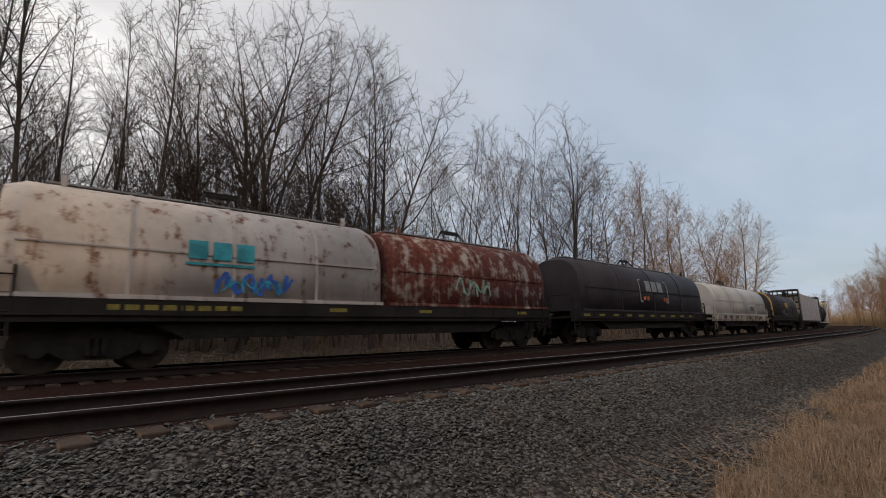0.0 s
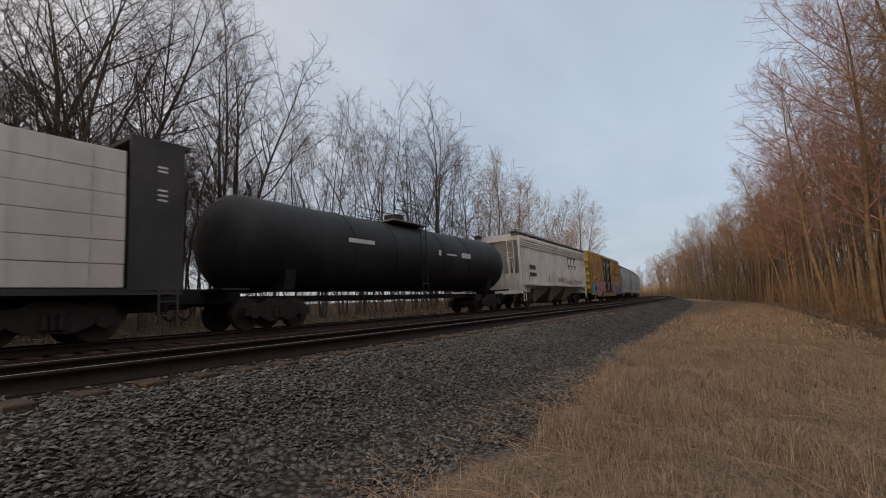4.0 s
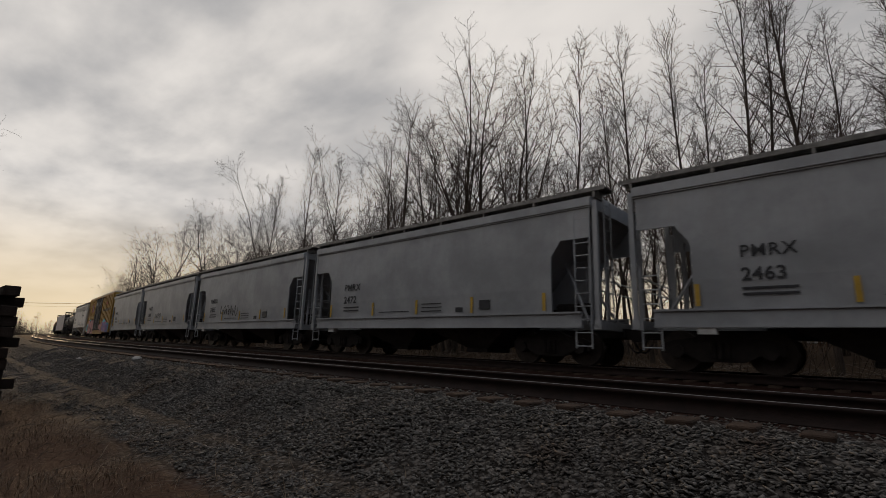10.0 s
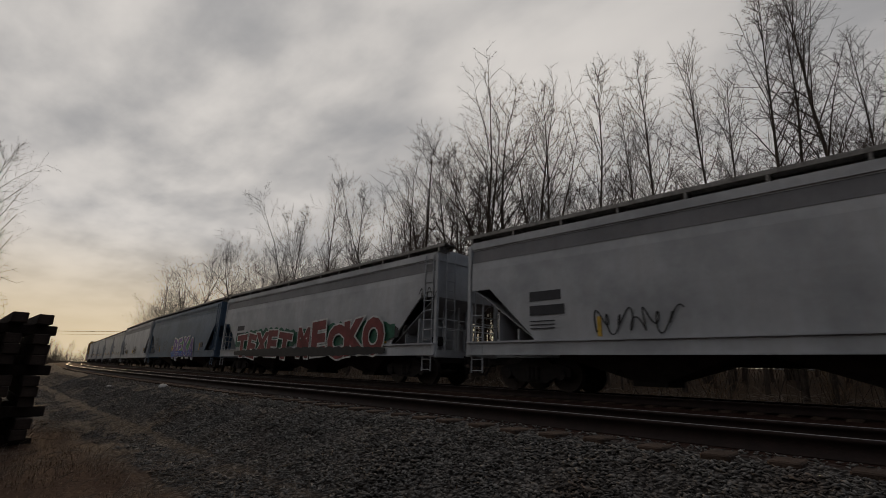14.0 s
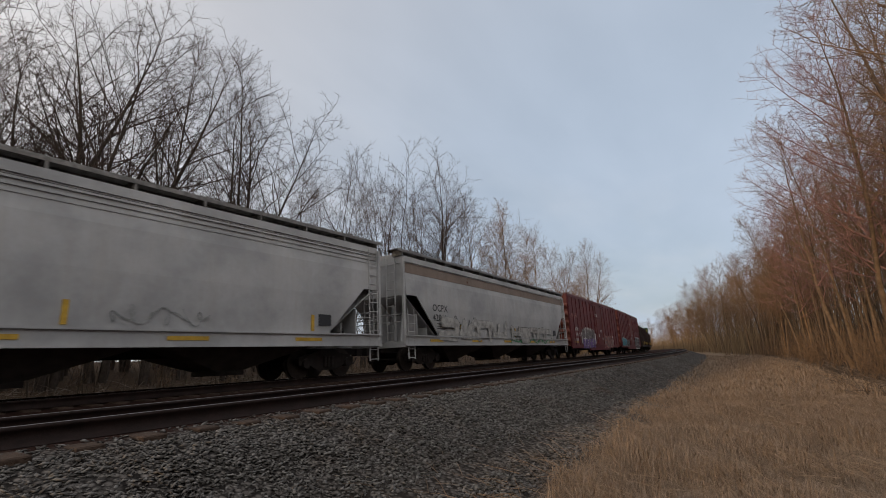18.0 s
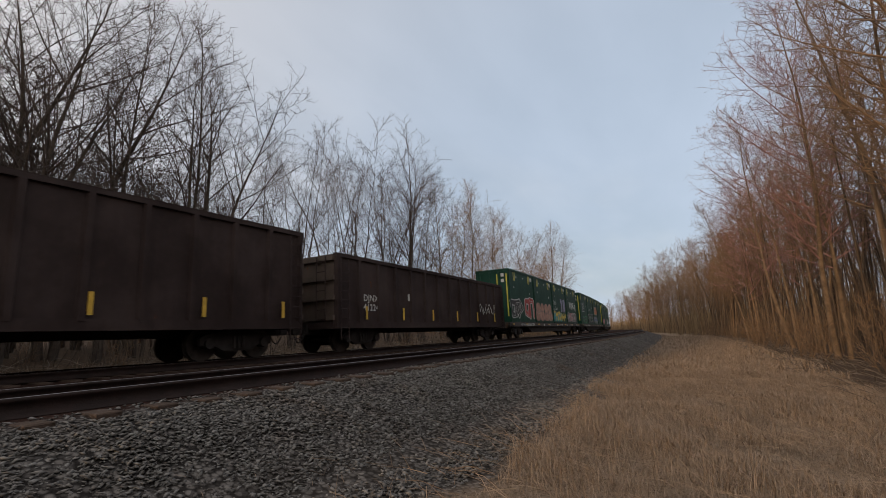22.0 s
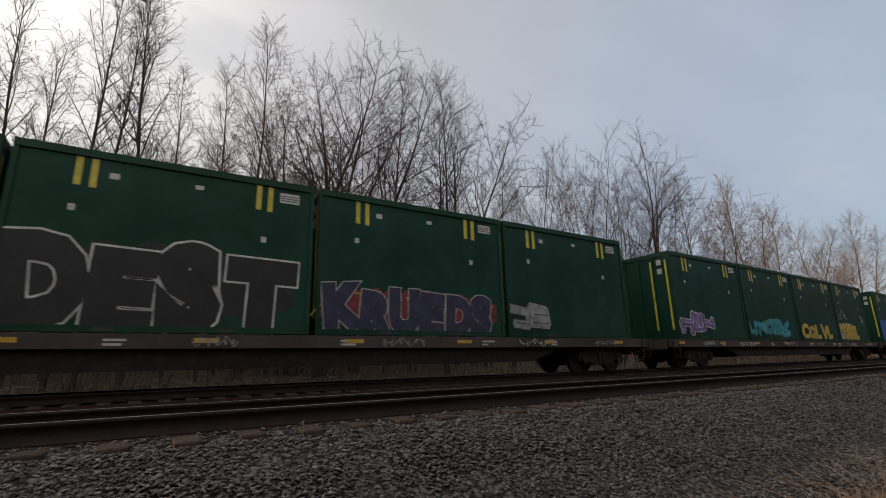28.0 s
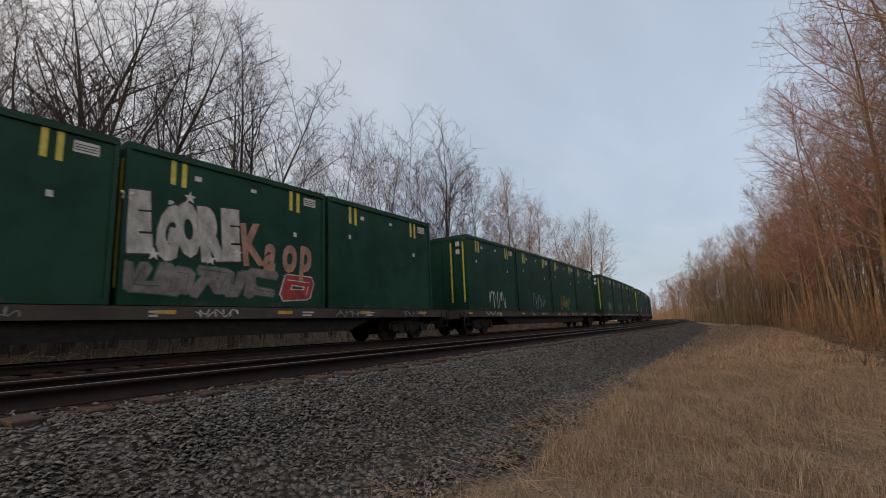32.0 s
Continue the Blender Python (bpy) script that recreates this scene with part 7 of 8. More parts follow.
bars(B, [(on(B, e), on(B, e) + 0.62, z, z + 0.06) for e in (138.2, 140.7) for z in (3.95, 4.07, 4.19)] + [(on(B, e), on(B, e) + 0.4, 2.95, 3.02) for e in (137.8, 140.3)], Y - 0.105, M_DECAL)
part("notice", boxes((on(B, 132.2), on(B, 132.95), Y - 0.06, Y - 0.045, 2.35, 2.55)), I["yellow"], B, "yellow notice")
for e0, e1, z0, z1, k in ((142.6, 144.2, 0.85, 1.6, 2), (144.9, 147.3, 0.72, 2.15, 4), (146.8, 149.7, 0.72, 1.75, 7)):
    blob_cloud(B, random.Random(k), on(B, e0), on(B, e1), z0, z1, Y - 0.054 - 0.0012 * k, 5, I["cyan"])
mural(B, graffiti, 142.6, 145.4, 0.70, 1.9, Y - 0.07, 3, I["rose"], I["black"], 13, inner=I["pink"], thick=0.05, label="pale pink angular letters", spiky=0.9)
mural(B, graffiti, 145.2, 148.0, 0.72, 2.05, Y - 0.075, 4, I["purple"], I["rose"], 14, inner=I["lilac"], thick=0.04, label="purple angular letters", spiky=0.9)
mural(B, graffiti, 147.8, 149.5, 0.72, 1.7, Y - 0.07, 2, I["purple"], I["blue"], 15, inner=I["navy"], thick=0.06, label="dark purple angular letters edged in blue", spiky=0.9)

# five light grey hoppers
for k, (car, _, hw) in enumerate(PMRX):
    e0, y = 13.57 * (k - 1), -1.606
    stencil(car, "PMRX", 167.25 + e0, 2.42, y - 0.012, 0.36, M_STENCIL, 0.004, 1.1)
    stencil(car, ("2483", "2484", "2455", "2472", "2463")[k], 167.25 + e0, 1.93, y - 0.008, 0.38, M_STENCIL, 0.008, 1.05)
    bars(car, [(on(car, 167.25 + e0), on(car, 168.2 + e0), z, z + 0.05) for z in (1.62, 1.74)], y - 0.002, M_STENCIL)
    for e in (166.35, 169.0, 171.3, 173.7, 176.2):
        part("reflector", boxes((on(car, e + e0), on(car, e + e0) + 0.10, y - 0.006, y + 0.004, 1.42, 1.9)), M_STRIPE, car, "yellow reflective strip")
    part("stencil_plate", boxes((on(car, 174.04 + e0), on(car, 174.44 + e0), y - 0.006, y + 0.004, 1.51, 1.79)), M_STENCIL, car)
    bars(car, [(on(car, 171.6 + e0), on(car, 172.5 + e0), z, z + 0.03) for z in (1.5, 1.62, 1.74)] + [(on(car, 169.4 + e0), on(car, 171.0 + e0), 1.52, 1.55), (on(car, 173.1 + e0), on(car, 173.4 + e0), 1.45, 1.6)], y - 0.002, M_STENCIL)
    part("jacking_pad", boxes((on(car, 166.35 + e0), on(car, 166.72 + e0), -1.63, -1.50, 0.82, 0.955)), M_DECAL, car)
word(PMRX[1][0], on(PMRX[1][0], 169.35), on(PMRX[1][0], 170.85), 1.78, 2.12, -1.60, "SHOFER", I["black"], None, 0.004, wild=0.25, seed=3)
mural(PMRX[2][0], scrawl, 182.3, 184.6, 1.65, 2.25, -1.597, I["black"], 15, 22, 0.05)

# long hoppers
HCAR = [h[0] for h in HOPPERS]
HY = -1.615
for k, mark in ((0, "61340"), (1, "62237"), (6, "62891"), (7, "62380"), (8, "42011"), (2, ""), (3, ""), (4, ""), (5, "")):
    car = HCAR[k]
    e0 = MID[car.name] - HOPPERS[k][1] - 0.15 + 2.4
    if mark:
        stencil(car, "OCPX", e0 - 1.2 + (1.2 if k == 1 else 0.9), 2.42, HY, 0.42, M_STENCIL, 0.004, 1.1)
        stencil(car, mark, e0 - 1.2 + (1.2 if k == 1 else 0.9), 2.0, HY, 0.42, M_STENCIL, 0.004, 1.1)
    else:
        bars(car, [(on(car, e0), on(car, e0) + 1.0, 2.45, 2.72), (on(car, e0), on(car, e0) + 1.1, 2.05, 2.32)], HY, M_STENCIL)
    bars(car, [(on(car, e0), on(car, e0) + 0.8, z, z + 0.03) for z in (1.67, 1.77, 1.87)], HY + 0.006, M_STENCIL)
    for e in np.linspace(e0 + 2.0, e0 + 14.6, 3):
        part("reflector", boxes((on(car, e), on(car, e) + 0.11, HY + 0.0, HY + 0.03, 1.42, 1.92)), M_STRIPE, car, "yellow reflective strip")
    part("data_plate", boxes((on(car, e0 + 14.9), on(car, e0 + 15.4), HY, HY + 0.03, 1.6, 1.95)), M_STENCIL, car)
    if k in (7, 8):
        for e in np.linspace(e0 - 0.6, e0 + 14.0, 5):
            part("reflector", boxes((on(car, e), on(car, e) + 1.0, -1.645, -1.62, 1.12, 1.22)), M_STRIPE, car, "long yellow reflective strip")
    if k in (0, 1, 4, 6):
        sign = part("notice", boxes((on(car, e0 + 6.6), on(car, e0 + 7.5), HY - 0.002, HY + 0.02, 1.5, 1.82)), I["yellow"], car, "yellow notice with unreadable lines")
        part("notice_line", boxes(*[(on(car, e0 + 6.68), on(car, e0 + 7.42), HY - 0.005, HY, z, z + 0.05) for z in (1.58, 1.70)]), M_STENCIL, sign)
for k, e0, e1, z0, z1, ink, turns in ((0, 222.6, 225.0, 1.40, 1.98, "black", 34), (0, 229.2, 231.6, 1.3, 2.25, "black", 30), (1, 243.4, 244.9, 1.42, 2.4, "black", 18), (1, 246.0, 247.6, 1.42, 2.4, "black", 18), (1, 236.0 + 5.6, 242.6, 1.45, 1.95, "black", 12),
                                   (2, 281.0, 281.9, 2.8, 3.3, "black", 10), (3, 287.5, 289.6, 1.45, 2.1, "black", 20), (3, 293.0, 295.0, 1.42, 1.95, "grey", 18), (4, 306.5, 308.6, 1.45, 2.1, "black", 18), (5, 341.0, 342.2, 1.5, 2.3, "black", 10), (6, 357.4, 359.7, 1.45, 2.1, "black", 26), (6, 361.4, 363.0, 1.45, 2.2, "black", 22), (7, 381.0, 383.2, 1.45, 1.9, "grey", 16), (8, 394.5, 397.2, 1.45, 2.3, "black", 18)):
    mural(HCAR[k], scrawl, e0, e1, z0, z1, HY + 0.004, I[ink], 20 + k + int(e0), turns, 0.034)
    if turns > 24:
        mural(HCAR[k], scrawl, e0, e1, z0 + 0.05, z1 - 0.05, HY + 0.002, I[ink], 60 + int(e0), turns, 0.04)
car = HCAR[1]
mural(car, word, 249.9, 256.2, 1.0, 2.42, HY - 0.03, "REKA", I["purple"], I["white"], 0.08, seed=6, wild=0.2)
mural(car, graffiti, 249.9, 256.0, 0.98, 1.45, HY - 0.075, 5, I["blue"], I["purple"], 30, inner=I["white"], thick=0.04)
mural(car, graffiti, 250.2, 255.8, 1.3, 2.3, HY - 0.002, 5, I["green"], I["red"], 36, thick=0.05, spiky=0.8)
car = HCAR[2]
blob_cloud(car, random.Random(5), on(car, 264.6), on(car, 272.0), 1.25, 2.35, HY - 0.01, 7, I["dark_green"])
blob_cloud(car, random.Random(6), on(car, 272.3), on(car, 279.6), 1.35, 2.30, HY - 0.01, 7, I["dark_green"])
mural(car, word, 265.0, 271.6, 1.02, 2.22, HY - 0.07, "TEXET", I["dark_red"], I["white"], 0.04, seed=41, wild=0.16, fat=0.05)
mural(car, word, 272.3, 279.2, 1.02, 2.38, HY - 0.07, "MECKO", I["dark_red"], I["white"], 0.04, seed=42, wild=0.10, fat=0.06)
blob_cloud(car, random.Random(7), on(car, 264.8), on(car, 279.2), 0.93, 1.34, HY - 0.10, 12, I["black"])
mural(car, scrawl, 279.6, 280.6, 1.55, 2.05, HY, I["black"], 71, 12, 0.04)
mural(HCAR[4], graffiti, 310.2, 319.0, 1.05, 1.98, HY - 0.03, 7, I["grey"], I["white"], 33, inner=I["black"], thick=0.05, label="pale washed-out bubble letters")
mural(HCAR[4], graffiti, 320.7, 322.3, 1.05, 1.9, HY - 0.03, 2, I["white"], I["black"], 34, thick=0.04)
mural(HCAR[8], graffiti, 401.0, 407.9, 1.1, 2.1, HY - 0.03, 5, I["bone"], I["black"], 35, inner=I["grey"], thick=0.03, label="hollow letters in thin dark outline")
mural(HCAR[8], graffiti, 393.6, 400.4, 1.1, 2.3, HY - 0.03, 4, I["bone"], I["grey"], 38, inner=I["grey"], thick=0.03, label="hollow letters in thin grey outline")
mural(HCAR[8], scrawl, 401.0, 407.5, 1.08, 1.35, HY - 0.03, I["green"], 39, 30, 0.06)

# red boxcars
for k, (car, e_mark, e_door, mark) in enumerate(((RED[0][0], 414.0, (421.3, 424.5), "140 121"), (RED[1][0], 435.3, (442.1, 445.9), "140 198"))):
    y = -RED[k][2]
    sliding_door(car, on(car, e_door[0]), on(car, e_door[1]), y, 1.02, 4.6, red, (1.45, 2.05, 2.75, 3.5, 4.2), red_end)
    stencil(car, "ATW", e_mark, 2.1, y - 0.052, 0.42, M_DECAL, 0.006, 1.15)
    stencil(car, mark, e_mark + 0.1, 1.68, y - 0.052, 0.40, M_DECAL, 0.004, 1.1)
    bars(car, [(on(car, e_mark - 0.2), on(car, e_mark + 0.9), z, z + 0.035) for z in (1.48, 1.40, 1.32)], y - 0.004, M_DECAL)
    bars(car, [(on(car, e_mark - 0.2), on(car, e_mark + 0.9), z, z + 0.03) for z in (1.24, 1.16)], y - 0.004, M_STRIPE)
    d = on(car, (e_door[0] + e_door[1]) / 2)
    bars(car, [(d - 1.3, d - 0.4, 3.75, 3.83), (d - 1.3, d - 0.4, 3.62, 3.70), (d + 0.1, d + 1.0, 2.32, 2.38), (d + 0.1, d + 1.0, 2.20, 2.26), (d - 0.5, d - 0.2, 1.7, 2.0), (d + 0.9, d + 1.3, 1.6, 1.66), (d + 0.9, d + 1.3, 1.48, 1.54)], y - 0.065, M_DECAL)
    bars(car, [(on(car, e_mark + 15.0), on(car, e_mark + 15.5), z, z + 0.05) for z in (1.3, 1.42, 1.75, 1.87)], y - 0.004, M_DECAL)
    mural(car, scrawl, e_mark - 0.9, e_mark + 1.2, 3.0, 3.5, y, I["rose"], 40 + k, 12, 0.03)
car = RED[0][0]
blob_cloud(car, random.Random(41), on(car, 415.9), on(car, 420.9), 0.70, 2.35, -1.555, 5, I["white"])
mural(car, word, 416.0, 420.8, 1.62, 2.30, -1.565, "BEMS", I["ash"], I["black"], 0.03, seed=41, wild=0.08, fat=0.05)
mural(car, word, 416.0, 420.8, 0.78, 1.50, -1.565, "RENES", I["purple"], I["black"], 0.03, seed=46, wild=0.08, fat=0.05)
mural(car, word, 424.6, 429.0, 0.85, 1.9, -1.56, "AUSUA", I["ash"], I["rose"], 0.07, seed=8, wild=0.12)
car = RED[1][0]
mural(car, graffiti, 435.0, 438.5, 0.8, 1.85, -1.56, 4, I["teal"], I["white"], 43, inner=I["blue"], thick=0.06, label="teal and blue bubble letters")
mural(car, graffiti, 438.6, 441.2, 0.8, 1.7, -1.56, 3, I["black"], I["white"], 44, thick=0.05)
blob_cloud(car, random.Random(8), on(car, 446.9), on(car, 452.1), 0.70, 1.95, -1.55, 5, I["black"])
mural(car, word, 446.8, 452.0, 0.72, 2.05, -1.565, "4ZNE", I["black"], I["white"], 0.06, seed=45, wild=0.05, fat=0.06)

# gondolas
car = GON[1][0]
stencil(car, "DJNX", 473.7, 1.86, -1.485, 0.36, M_DECAL, 0.004, 1.1)
stencil(car, "41224", 473.7, 1.5, -1.485, 0.36, M_DECAL, 0.004, 1.1)
for car, _, _ in GON:
    for e in np.linspace(-6.5, 6.5, 6):
        part("reflector", boxes((e, e + 0.10, -1.575, -1.55, 1.15, 1.65)), M_STRIPE, car, "yellow reflective strip")
bars(GON[1][0], [(on(GON[1][0], 476.9), on(GON[1][0], 477.3), 2.0, 2.3)], -1.475, M_DECAL, "plate")
mural(GON[1][0], scrawl, 484.5, 486.8, 1.5, 2.2, -1.57, I["white"], 50, 16, 0.04)

# container flats: fleet numbers on the sills
for k, e, mark in ((0, 494.4, "USWX 20274"), (1, 523.0, "USWX 80381"), (3, 579.2, "USWX 40061"), (4, 606.8, "USWX 20361"), (5, 633.6, "USWX 40023")):
    stencil(FLATS[k][0], mark, e, 0.90, -1.36, 0.27, M_DECAL, 0.003, 1.1)


for k, (flat, half, _w) in enumerate(FLATS):
    rng = random.Random(300 + k)
    for x in (-half + 2.6, -half + 10.8, 1.9, 6.6, half - 3.2):
        wide = rng.uniform(0.8, 1.7)
        scrawl(flat, x, x + wide, 0.90, 1.12, -1.352, I[rng.choice(("bone", "white", "grey"))], rng.randrange(999), 16, 0.022)


def box_at(e):
    """The container at a place along the train."""
    return min((c for row in CONTAINERS for c in row), key=lambda c: abs(CENTRE_E[c.name] - e))


CENTRE_E = {ob.name: at for ob, at, _ in TRAIN}
KY = -C_HW + 0.04


def sprayed(kind, e0, e1, z0, z1, *rest, **extra):
    ob = box_at((e0 + e1) / 2)
    c = CENTRE_E[ob.name]
    lim = C_LEN / 2 - 0.12
    kind(ob, max(-lim, e0 - c), min(lim, e1 - c), max(0.16, z0 - 1.19), z1 - 1.19, KY, *rest, **extra)


def bubbles(ob, x0, x1, z0, z1, y, spots, fill, line, label):
    """Round shapes that overlap, each with a dark rim; places and radii are shares of the field."""
    for k, (fx, fz, rx, rz) in enumerate(spots):
        for grow, ink, d, name in ((0.045, line, 0.010, "bubble_outline"), (0.0, fill, 0.013, "graffiti_bubble")):
            bm = bmesh.new()
            cx, cz, ax, az = x0 + fx * (x1 - x0), z0 + fz * (z1 - z0), rx * (x1 - x0) + grow, rz * (z1 - z0) + grow
            spread(bm, [(cx + ax * math.copysign(abs(math.sin(0.2618 * i)) ** 0.8, math.sin(0.2618 * i)), cz + az * math.cos(0.2618 * i)) for i in range(24)], y - d - 0.004 * k)
            part(name, bm, ink, ob, label if grow == 0 else "")


sprayed(graffiti, 491.0, 493.7, 1.2, 3.0, 3, I["black"], I["white"], 60, inner=I["white"], thick=0.09, label="black letters with thick white outlines", spiky=0.7)
sprayed(graffiti, 494.3, 496.6, 1.25, 3.4, 2, I["red"], I["white"], 61, inner=I["white"], thick=0.10, label="red cross and ring outlined in white")
sprayed(bubbles, 497.0, 502.8, 1.35, 2.85, ((0.12, 0.28, 0.13, 0.30), (0.16, 0.72, 0.12, 0.26), (0.36, 0.30, 0.13, 0.32), (0.38, 0.74, 0.09, 0.24), (0.62, 0.26, 0.15, 0.30), (0.60, 0.70, 0.11, 0.26), (0.86, 0.26, 0.12, 0.28), (0.82, 0.68, 0.10, 0.30)), I["peach"], I["ash"], "pale peach bubble shapes with dark seams")
sprayed(graffiti, 503.3, 508.8, 1.35, 2.35, 6, I["yellow"], I["dark_green"], 64, inner=I["yellow"], thick=0.03)
sprayed(word, 503.3, 506.9, 1.3, 2.25, "MeSU", I["teal"], I["bone"], 0.035, seed=9, wild=0.18, fat=0.05)
sprayed(word, 506.6, 508.7, 2.45, 3.5, "TiND", I["lilac"], I["black"], 0.04, seed=10, wild=0.2, fat=0.10)
for k, (e0, e1, z0, z1, ink) in enumerate(((503.5, 504.6, 2.75, 3.35, "white"), (503.4, 503.9, 1.5, 2.6, "white"), (504.2, 505.2, 2.45, 2.65, "white"), (509.6, 510.7, 2.5, 3.2, "black"), (526.0, 527.4, 2.9, 3.3, "white"))):
    sprayed(scrawl, e0, e1, z0, z1, I[ink], 120 + k, 14, 0.035)
sprayed(word, 509.9, 514.6, 1.25, 2.25, "SiCKS", I["ash"], I["white"], 0.035, cloud=I["pink"], seed=65, wild=0.15, fat=0.08)
sprayed(word, 510.9, 514.9, 2.7, 3.45, "WYRR", I["white"], None, 0.05, seed=11, wild=0.2)
sprayed(graffiti, 519.9, 521.75, 2.6, 3.8, 2, I["black"], I["white"], 67, thick=0.08)
sprayed(graffiti, 520.1, 523.4, 1.27, 2.15, 4, I["black"], I["green"], 68, inner=I["mint"], thick=0.08, label="black letters with a green glow", spiky=0.7)
sprayed(word, 524.8, 530.5, 1.28, 2.55, "BUSLLEER", I["black"], I["white"], 0.035, seed=69, wild=0.12, fat=0.045)
sprayed(graffiti, 532.5, 535.7, 2.54, 3.85, 3, I["orange"], I["white"], 70, inner=I["yellow"], thick=0.06, label="orange bubble letters", spiky=0.7)
sprayed(word, 531.4, 536.0, 1.28, 2.3, "GROKES", I["grey"], I["black"], 0.09, cloud=I["blue"], seed=12)
sprayed(graffiti, 547.0, 551.5, 1.25, 2.3, 4, I["pink"], I["red"], 72, inner=I["white"], thick=0.06, label="pink bubble letters low on the wall")
sprayed(graffiti, 559.0, 563.8, 1.25, 2.4, 4, I["white"], I["red"], 73, inner=I["black"], thick=0.06)
sprayed(graffiti, 566.0, 569.5, 1.25, 2.1, 3, I["grey"], I["black"], 74, thick=0.05)
sprayed(word, 579.9, 585.9, 1.32, 3.0, "DEST", I["black"], I["white"], 0.022, cloud=I["black"], seed=21, wild=0.16, fat=0.09)
sprayed(word, 586.8, 592.2, 1.25, 2.4, "KRUEDS", I["navy"], I["bone"], 0.022, cloud=I["dark_red"], seed=76, wild=0.14, fat=0.09)
sprayed(scrawl, 586.9, 592.0, 1.4, 2.3, I["yellow"], 177, 10, 0.025)
sprayed(graffiti, 592.9, 594.6, 1.3, 2.3, 2, I["grey"], I["black"], 77, thick=0.05)
sprayed(graffiti, 602.4, 605.0, 1.25, 2.4, 3, I["purple"], I["white"], 78, thick=0.06)
sprayed(graffiti, 608.4, 613.0, 1.25, 2.3, 4, I["teal"], I["black"], 79, inner=I["mint"], thick=0.06, label="teal and green bubble letters", spiky=0.7)
sprayed(word, 614.6, 619.4, 1.3, 2.1, "CGLVL", I["yellow"], I["dark_green"], 0.03, seed=80, wild=0.12, fat=0.07)
sprayed(word, 620.5, 624.3, 1.25, 2.2, "SUKEL", I["yellow"], I["bone"], 0.03, seed=81, wild=0.08, fat=0.13)
sprayed(scrawl, 620.6, 622.4, 2.5, 3.2, I["white"], 181, 8, 0.035)
sprayed(scrawl, 625.2, 626.0, 2.3, 3.0, I["white"], 182, 10, 0.03)
def block(ob, x0, x1, z0, z1, y, ink, label):
    part("painted_block", boxes((x0, x1, y - 0.006, y + 0.002, z0, z1)), ink, ob, label)


sprayed(block, 629.95, 632.6, 1.44, 2.85, I["blue"], "uneven blue painted block")
sprayed(block, 632.75, 634.0, 1.4, 2.1, I["grey"], "grey painted-over patch")
sprayed(block, 634.3, 635.4, 1.3, 2.0, I["lilac"], "pale painted-over patch")
sprayed(graffiti, 636.0, 641.6, 1.3, 2.4, 6, I["pink"], I["red"], 83, inner=I["white"], thick=0.05, label="rose bubble letters with red outlines", spiky=0.4)
sprayed(word, 642.4, 647.9, 1.28, 2.3, "KINDBUD", I["bone"], I["black"], 0.03, seed=84, wild=0.06, fat=0.09)
for k in range(16):
    _b = box_at(645.0)
    _c, _r = 642.7 + 0.33 * k - CENTRE_E[_b.name], 0.09 + 0.02 * (k % 3)
    bm = bmesh.new()
    spread(bm, [(_c + _r * math.sin(0.628 * i), 0.42 + 0.24 * ((k * 7) % 3) + _r * math.cos(0.628 * i)) for i in range(10)], KY - 0.034)
    part("painted_dot", bm, I["yellow"], _b, "yellow sprayed dot")
sprayed(word, 642.8, 647.2, 3.1, 3.85, "JON2", I["white"], None, 0.012, seed=86, wild=0.12)
sprayed(word, 642.8, 647.7, 2.45, 3.1, "UNEEK", I["white"], None, 0.012, seed=87, wild=0.12)
sprayed(word, 648.7, 654.0, 1.30, 3.0, "dIMKS", I["navy"], I["bone"], 0.05, seed=85, wild=0.08, fat=0.105)
sprayed(block, 660.1, 663.0, 1.25, 2.6, I["lilac"], "lilac painted-over patch")
sprayed(word, 669.9, 672.9, 2.5, 3.75, "EGORE", I["bone"], I["black"], 0.03, seed=13, wild=0.18, fat=0.09)
for k, (e, z) in enumerate(((669.95, 3.75), (671.4, 3.95), (670.6, 2.4), (672.0, 2.4), (672.75, 2.65))):
    ob = box_at(671.5)
    bm = bmesh.new()
    c = e - CENTRE_E[ob.name]
    spread(bm, [(c + (0.17 if i % 2 == 0 else 0.07) * math.sin(0.628 * i), z - 1.19 + (0.17 if i % 2 == 0 else 0.07) * math.cos(0.628 * i)) for i in range(10)], KY - 0.03)
    part("painted_star", bm, I["white"], ob, "white sprayed star")
sprayed(word, 672.9, 675.5, 2.35, 3.5, "Kaop", I["peach"], None, 0.12, seed=14, wild=0.15)
sprayed(graffiti, 669.6, 674.0, 1.35, 2.35, 5, I["ash"], I["dark_green"], 89, inner=I["dark_green"], thick=0.04)
sprayed(graffiti, 674.2, 675.3, 1.4, 2.3, 1, I["red"], I["white"], 90, thick=0.05)
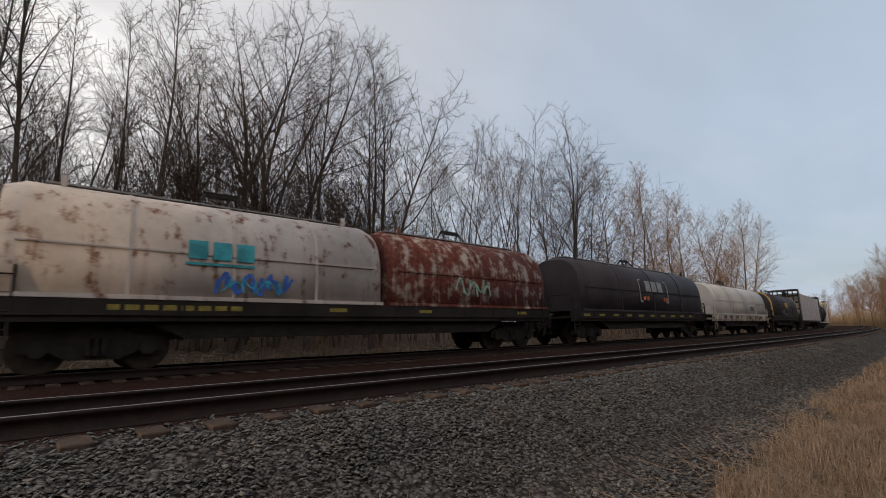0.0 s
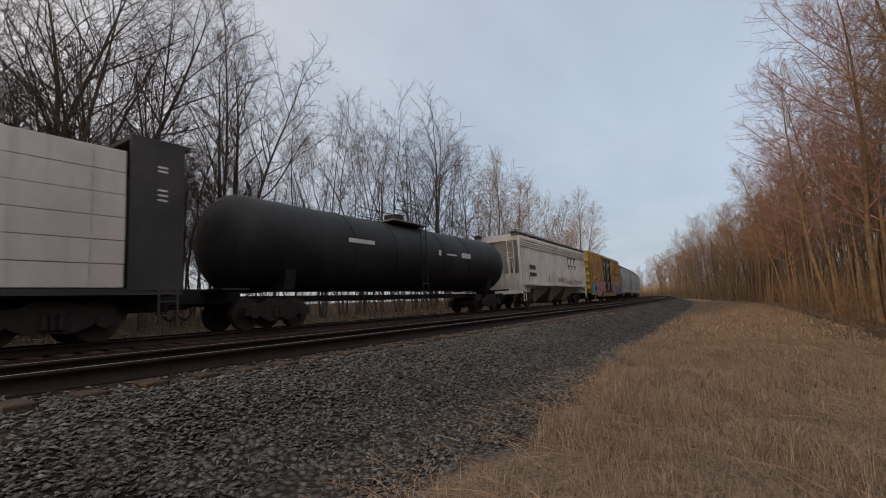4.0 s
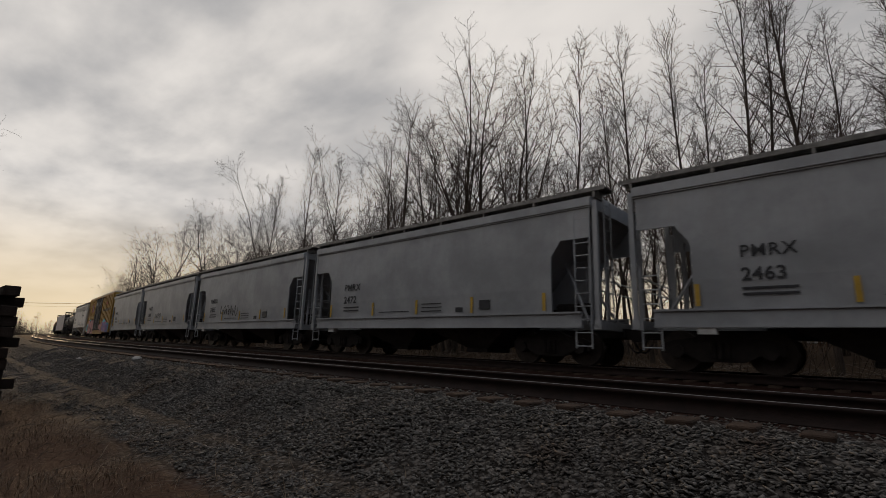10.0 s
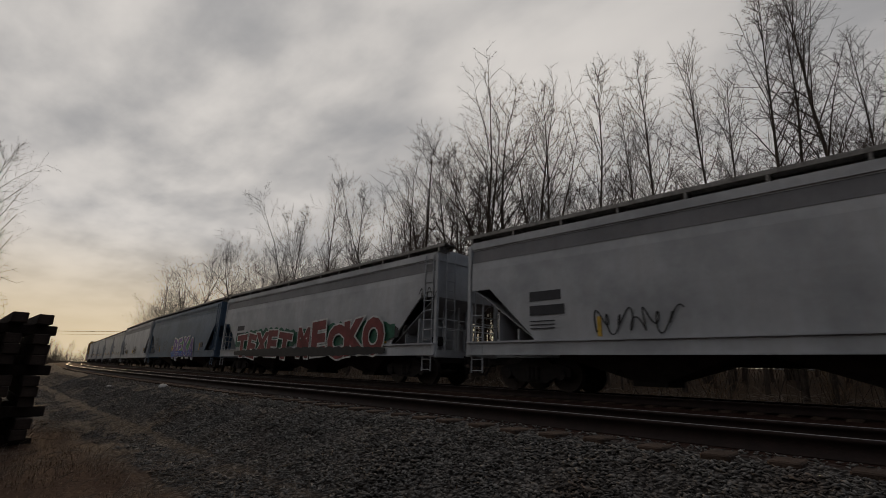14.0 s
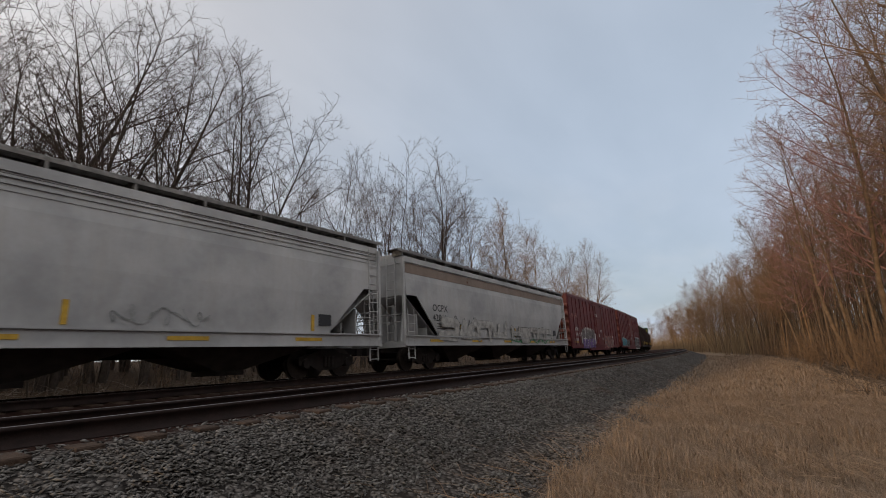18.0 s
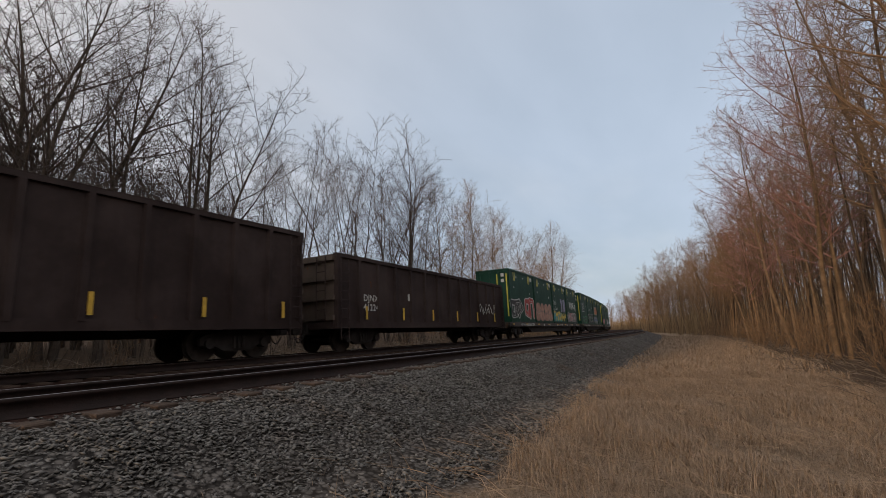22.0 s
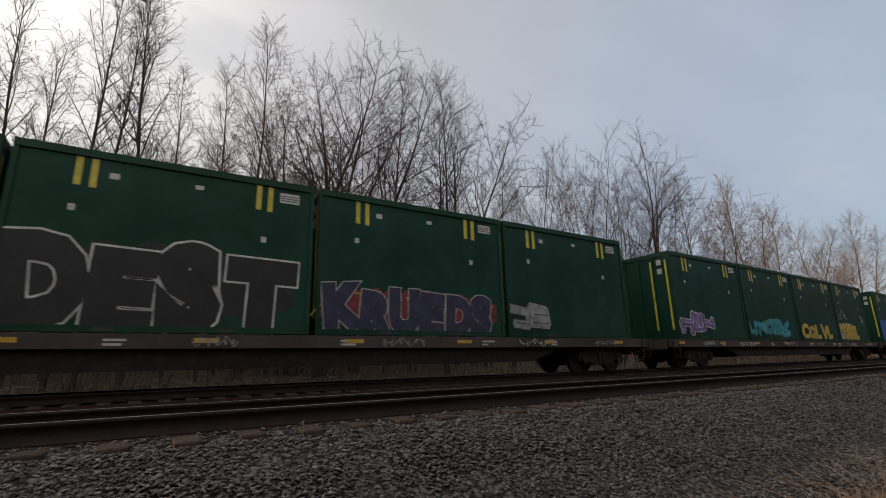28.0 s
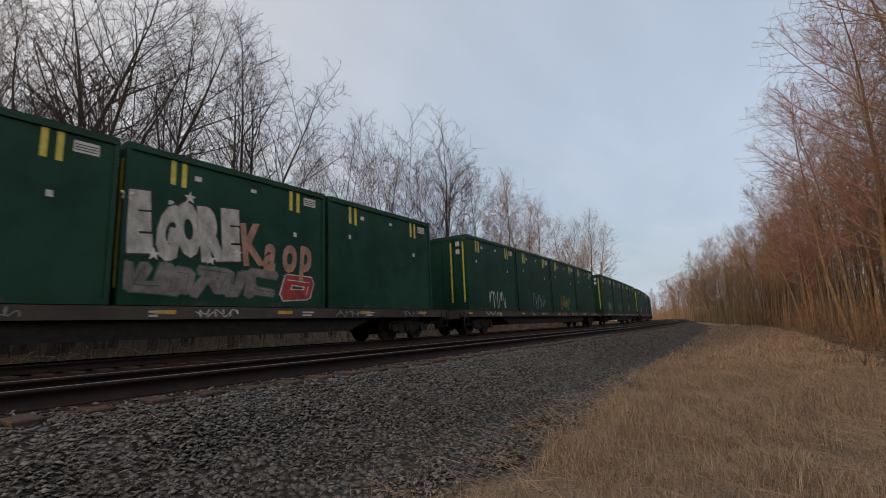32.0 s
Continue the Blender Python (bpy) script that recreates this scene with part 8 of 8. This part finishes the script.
for k, e in enumerate((687.5, 694.0, 699.6, 706.0, 716.0, 722.0, 729.5, 735.0, 744.0, 756.0, 771.0, 784.0)):
    sprayed(scrawl, e, e + 2.0, 1.35, 2.4, I[("white", "lilac", "yellow", "black")[k % 4]], 91 + k, 14, 0.05)


# ---- ties of both tracks, laid last ----
TIE_MESH = tie_mesh("tie", M_TIE)
_rng = random.Random(77)
for _k in range(-100, 140):
    _s = _k * 0.52 + _rng.uniform(-0.03, 0.03)
    _ob = new("tie", TIE_MESH)
    _ob.parent = near_track
    _ob.matrix_basis = along(_s, near_n(_s) + _rng.uniform(-0.05, 0.05), -0.181 + _rng.uniform(-0.012, 0.0), _rng.uniform(-1.2, 1.2))
_v, _f = [], []
for _k in range(-190, 260):
    _m = along(_k * 0.52, FAR_N, -0.182)
    _b = len(_v)
    _v += [tuple(_m @ Vector((x, y, z))) for z in (-0.17, 0) for y in (-1.3, 1.3) for x in (-0.115, 0.115)]
    _f += [tuple(_b + i for i in q) for q in ((0, 2, 3, 1), (4, 5, 7, 6), (0, 1, 5, 4), (2, 6, 7, 3), (0, 4, 6, 2), (1, 3, 7, 5))]
tagged(part("ties", fast_mesh("ties", _v, _f, M_TIE), None, far_track), kind="stuff")


# ---- the train rolls past at a steady 21 metres a second ----
def travelled(t):
    return 21.077 * t - 0.0091 * t * t


NEAR = 24.0
TURN = math.radians(80.0)


def motions():
    where = {}
    for car, at, height in TRAIN:
        walk(car, [(t, along(at - travelled(t), FAR_N, height)) for t in (0.5 * k for k in range(65))])
        where[car.name] = at
    # the wheels roll while their car is near the viewer
    for wheel in WHEELS:
        truck = wheel.parent
        at = where[truck.parent.name] + truck.location.x
        times = [0.02 * k for k in range(1601) if abs(at - travelled(0.02 * k)) < NEAR]
        if not times:
            continue
        t0, t1 = times[0], times[-1]
        roll = (travelled(t1) - travelled(t0)) / 0.459
        steps = int(roll / TURN) + 1
        rows = [(t0 + (t1 - t0) * k / steps, -roll * k / steps) for k in range(steps + 1)]
        if t0 > 0:
            rows.insert(0, (0.0, 0.0))
        if t1 < 32:
            rows.append((32.0, rows[-1][1]))
        x, z = wheel.location.x, wheel.location.z
        walk(wheel, [(t, pose(x, 0, z, 0, math.degrees(a), 0)) for t, a in rows])


motions()
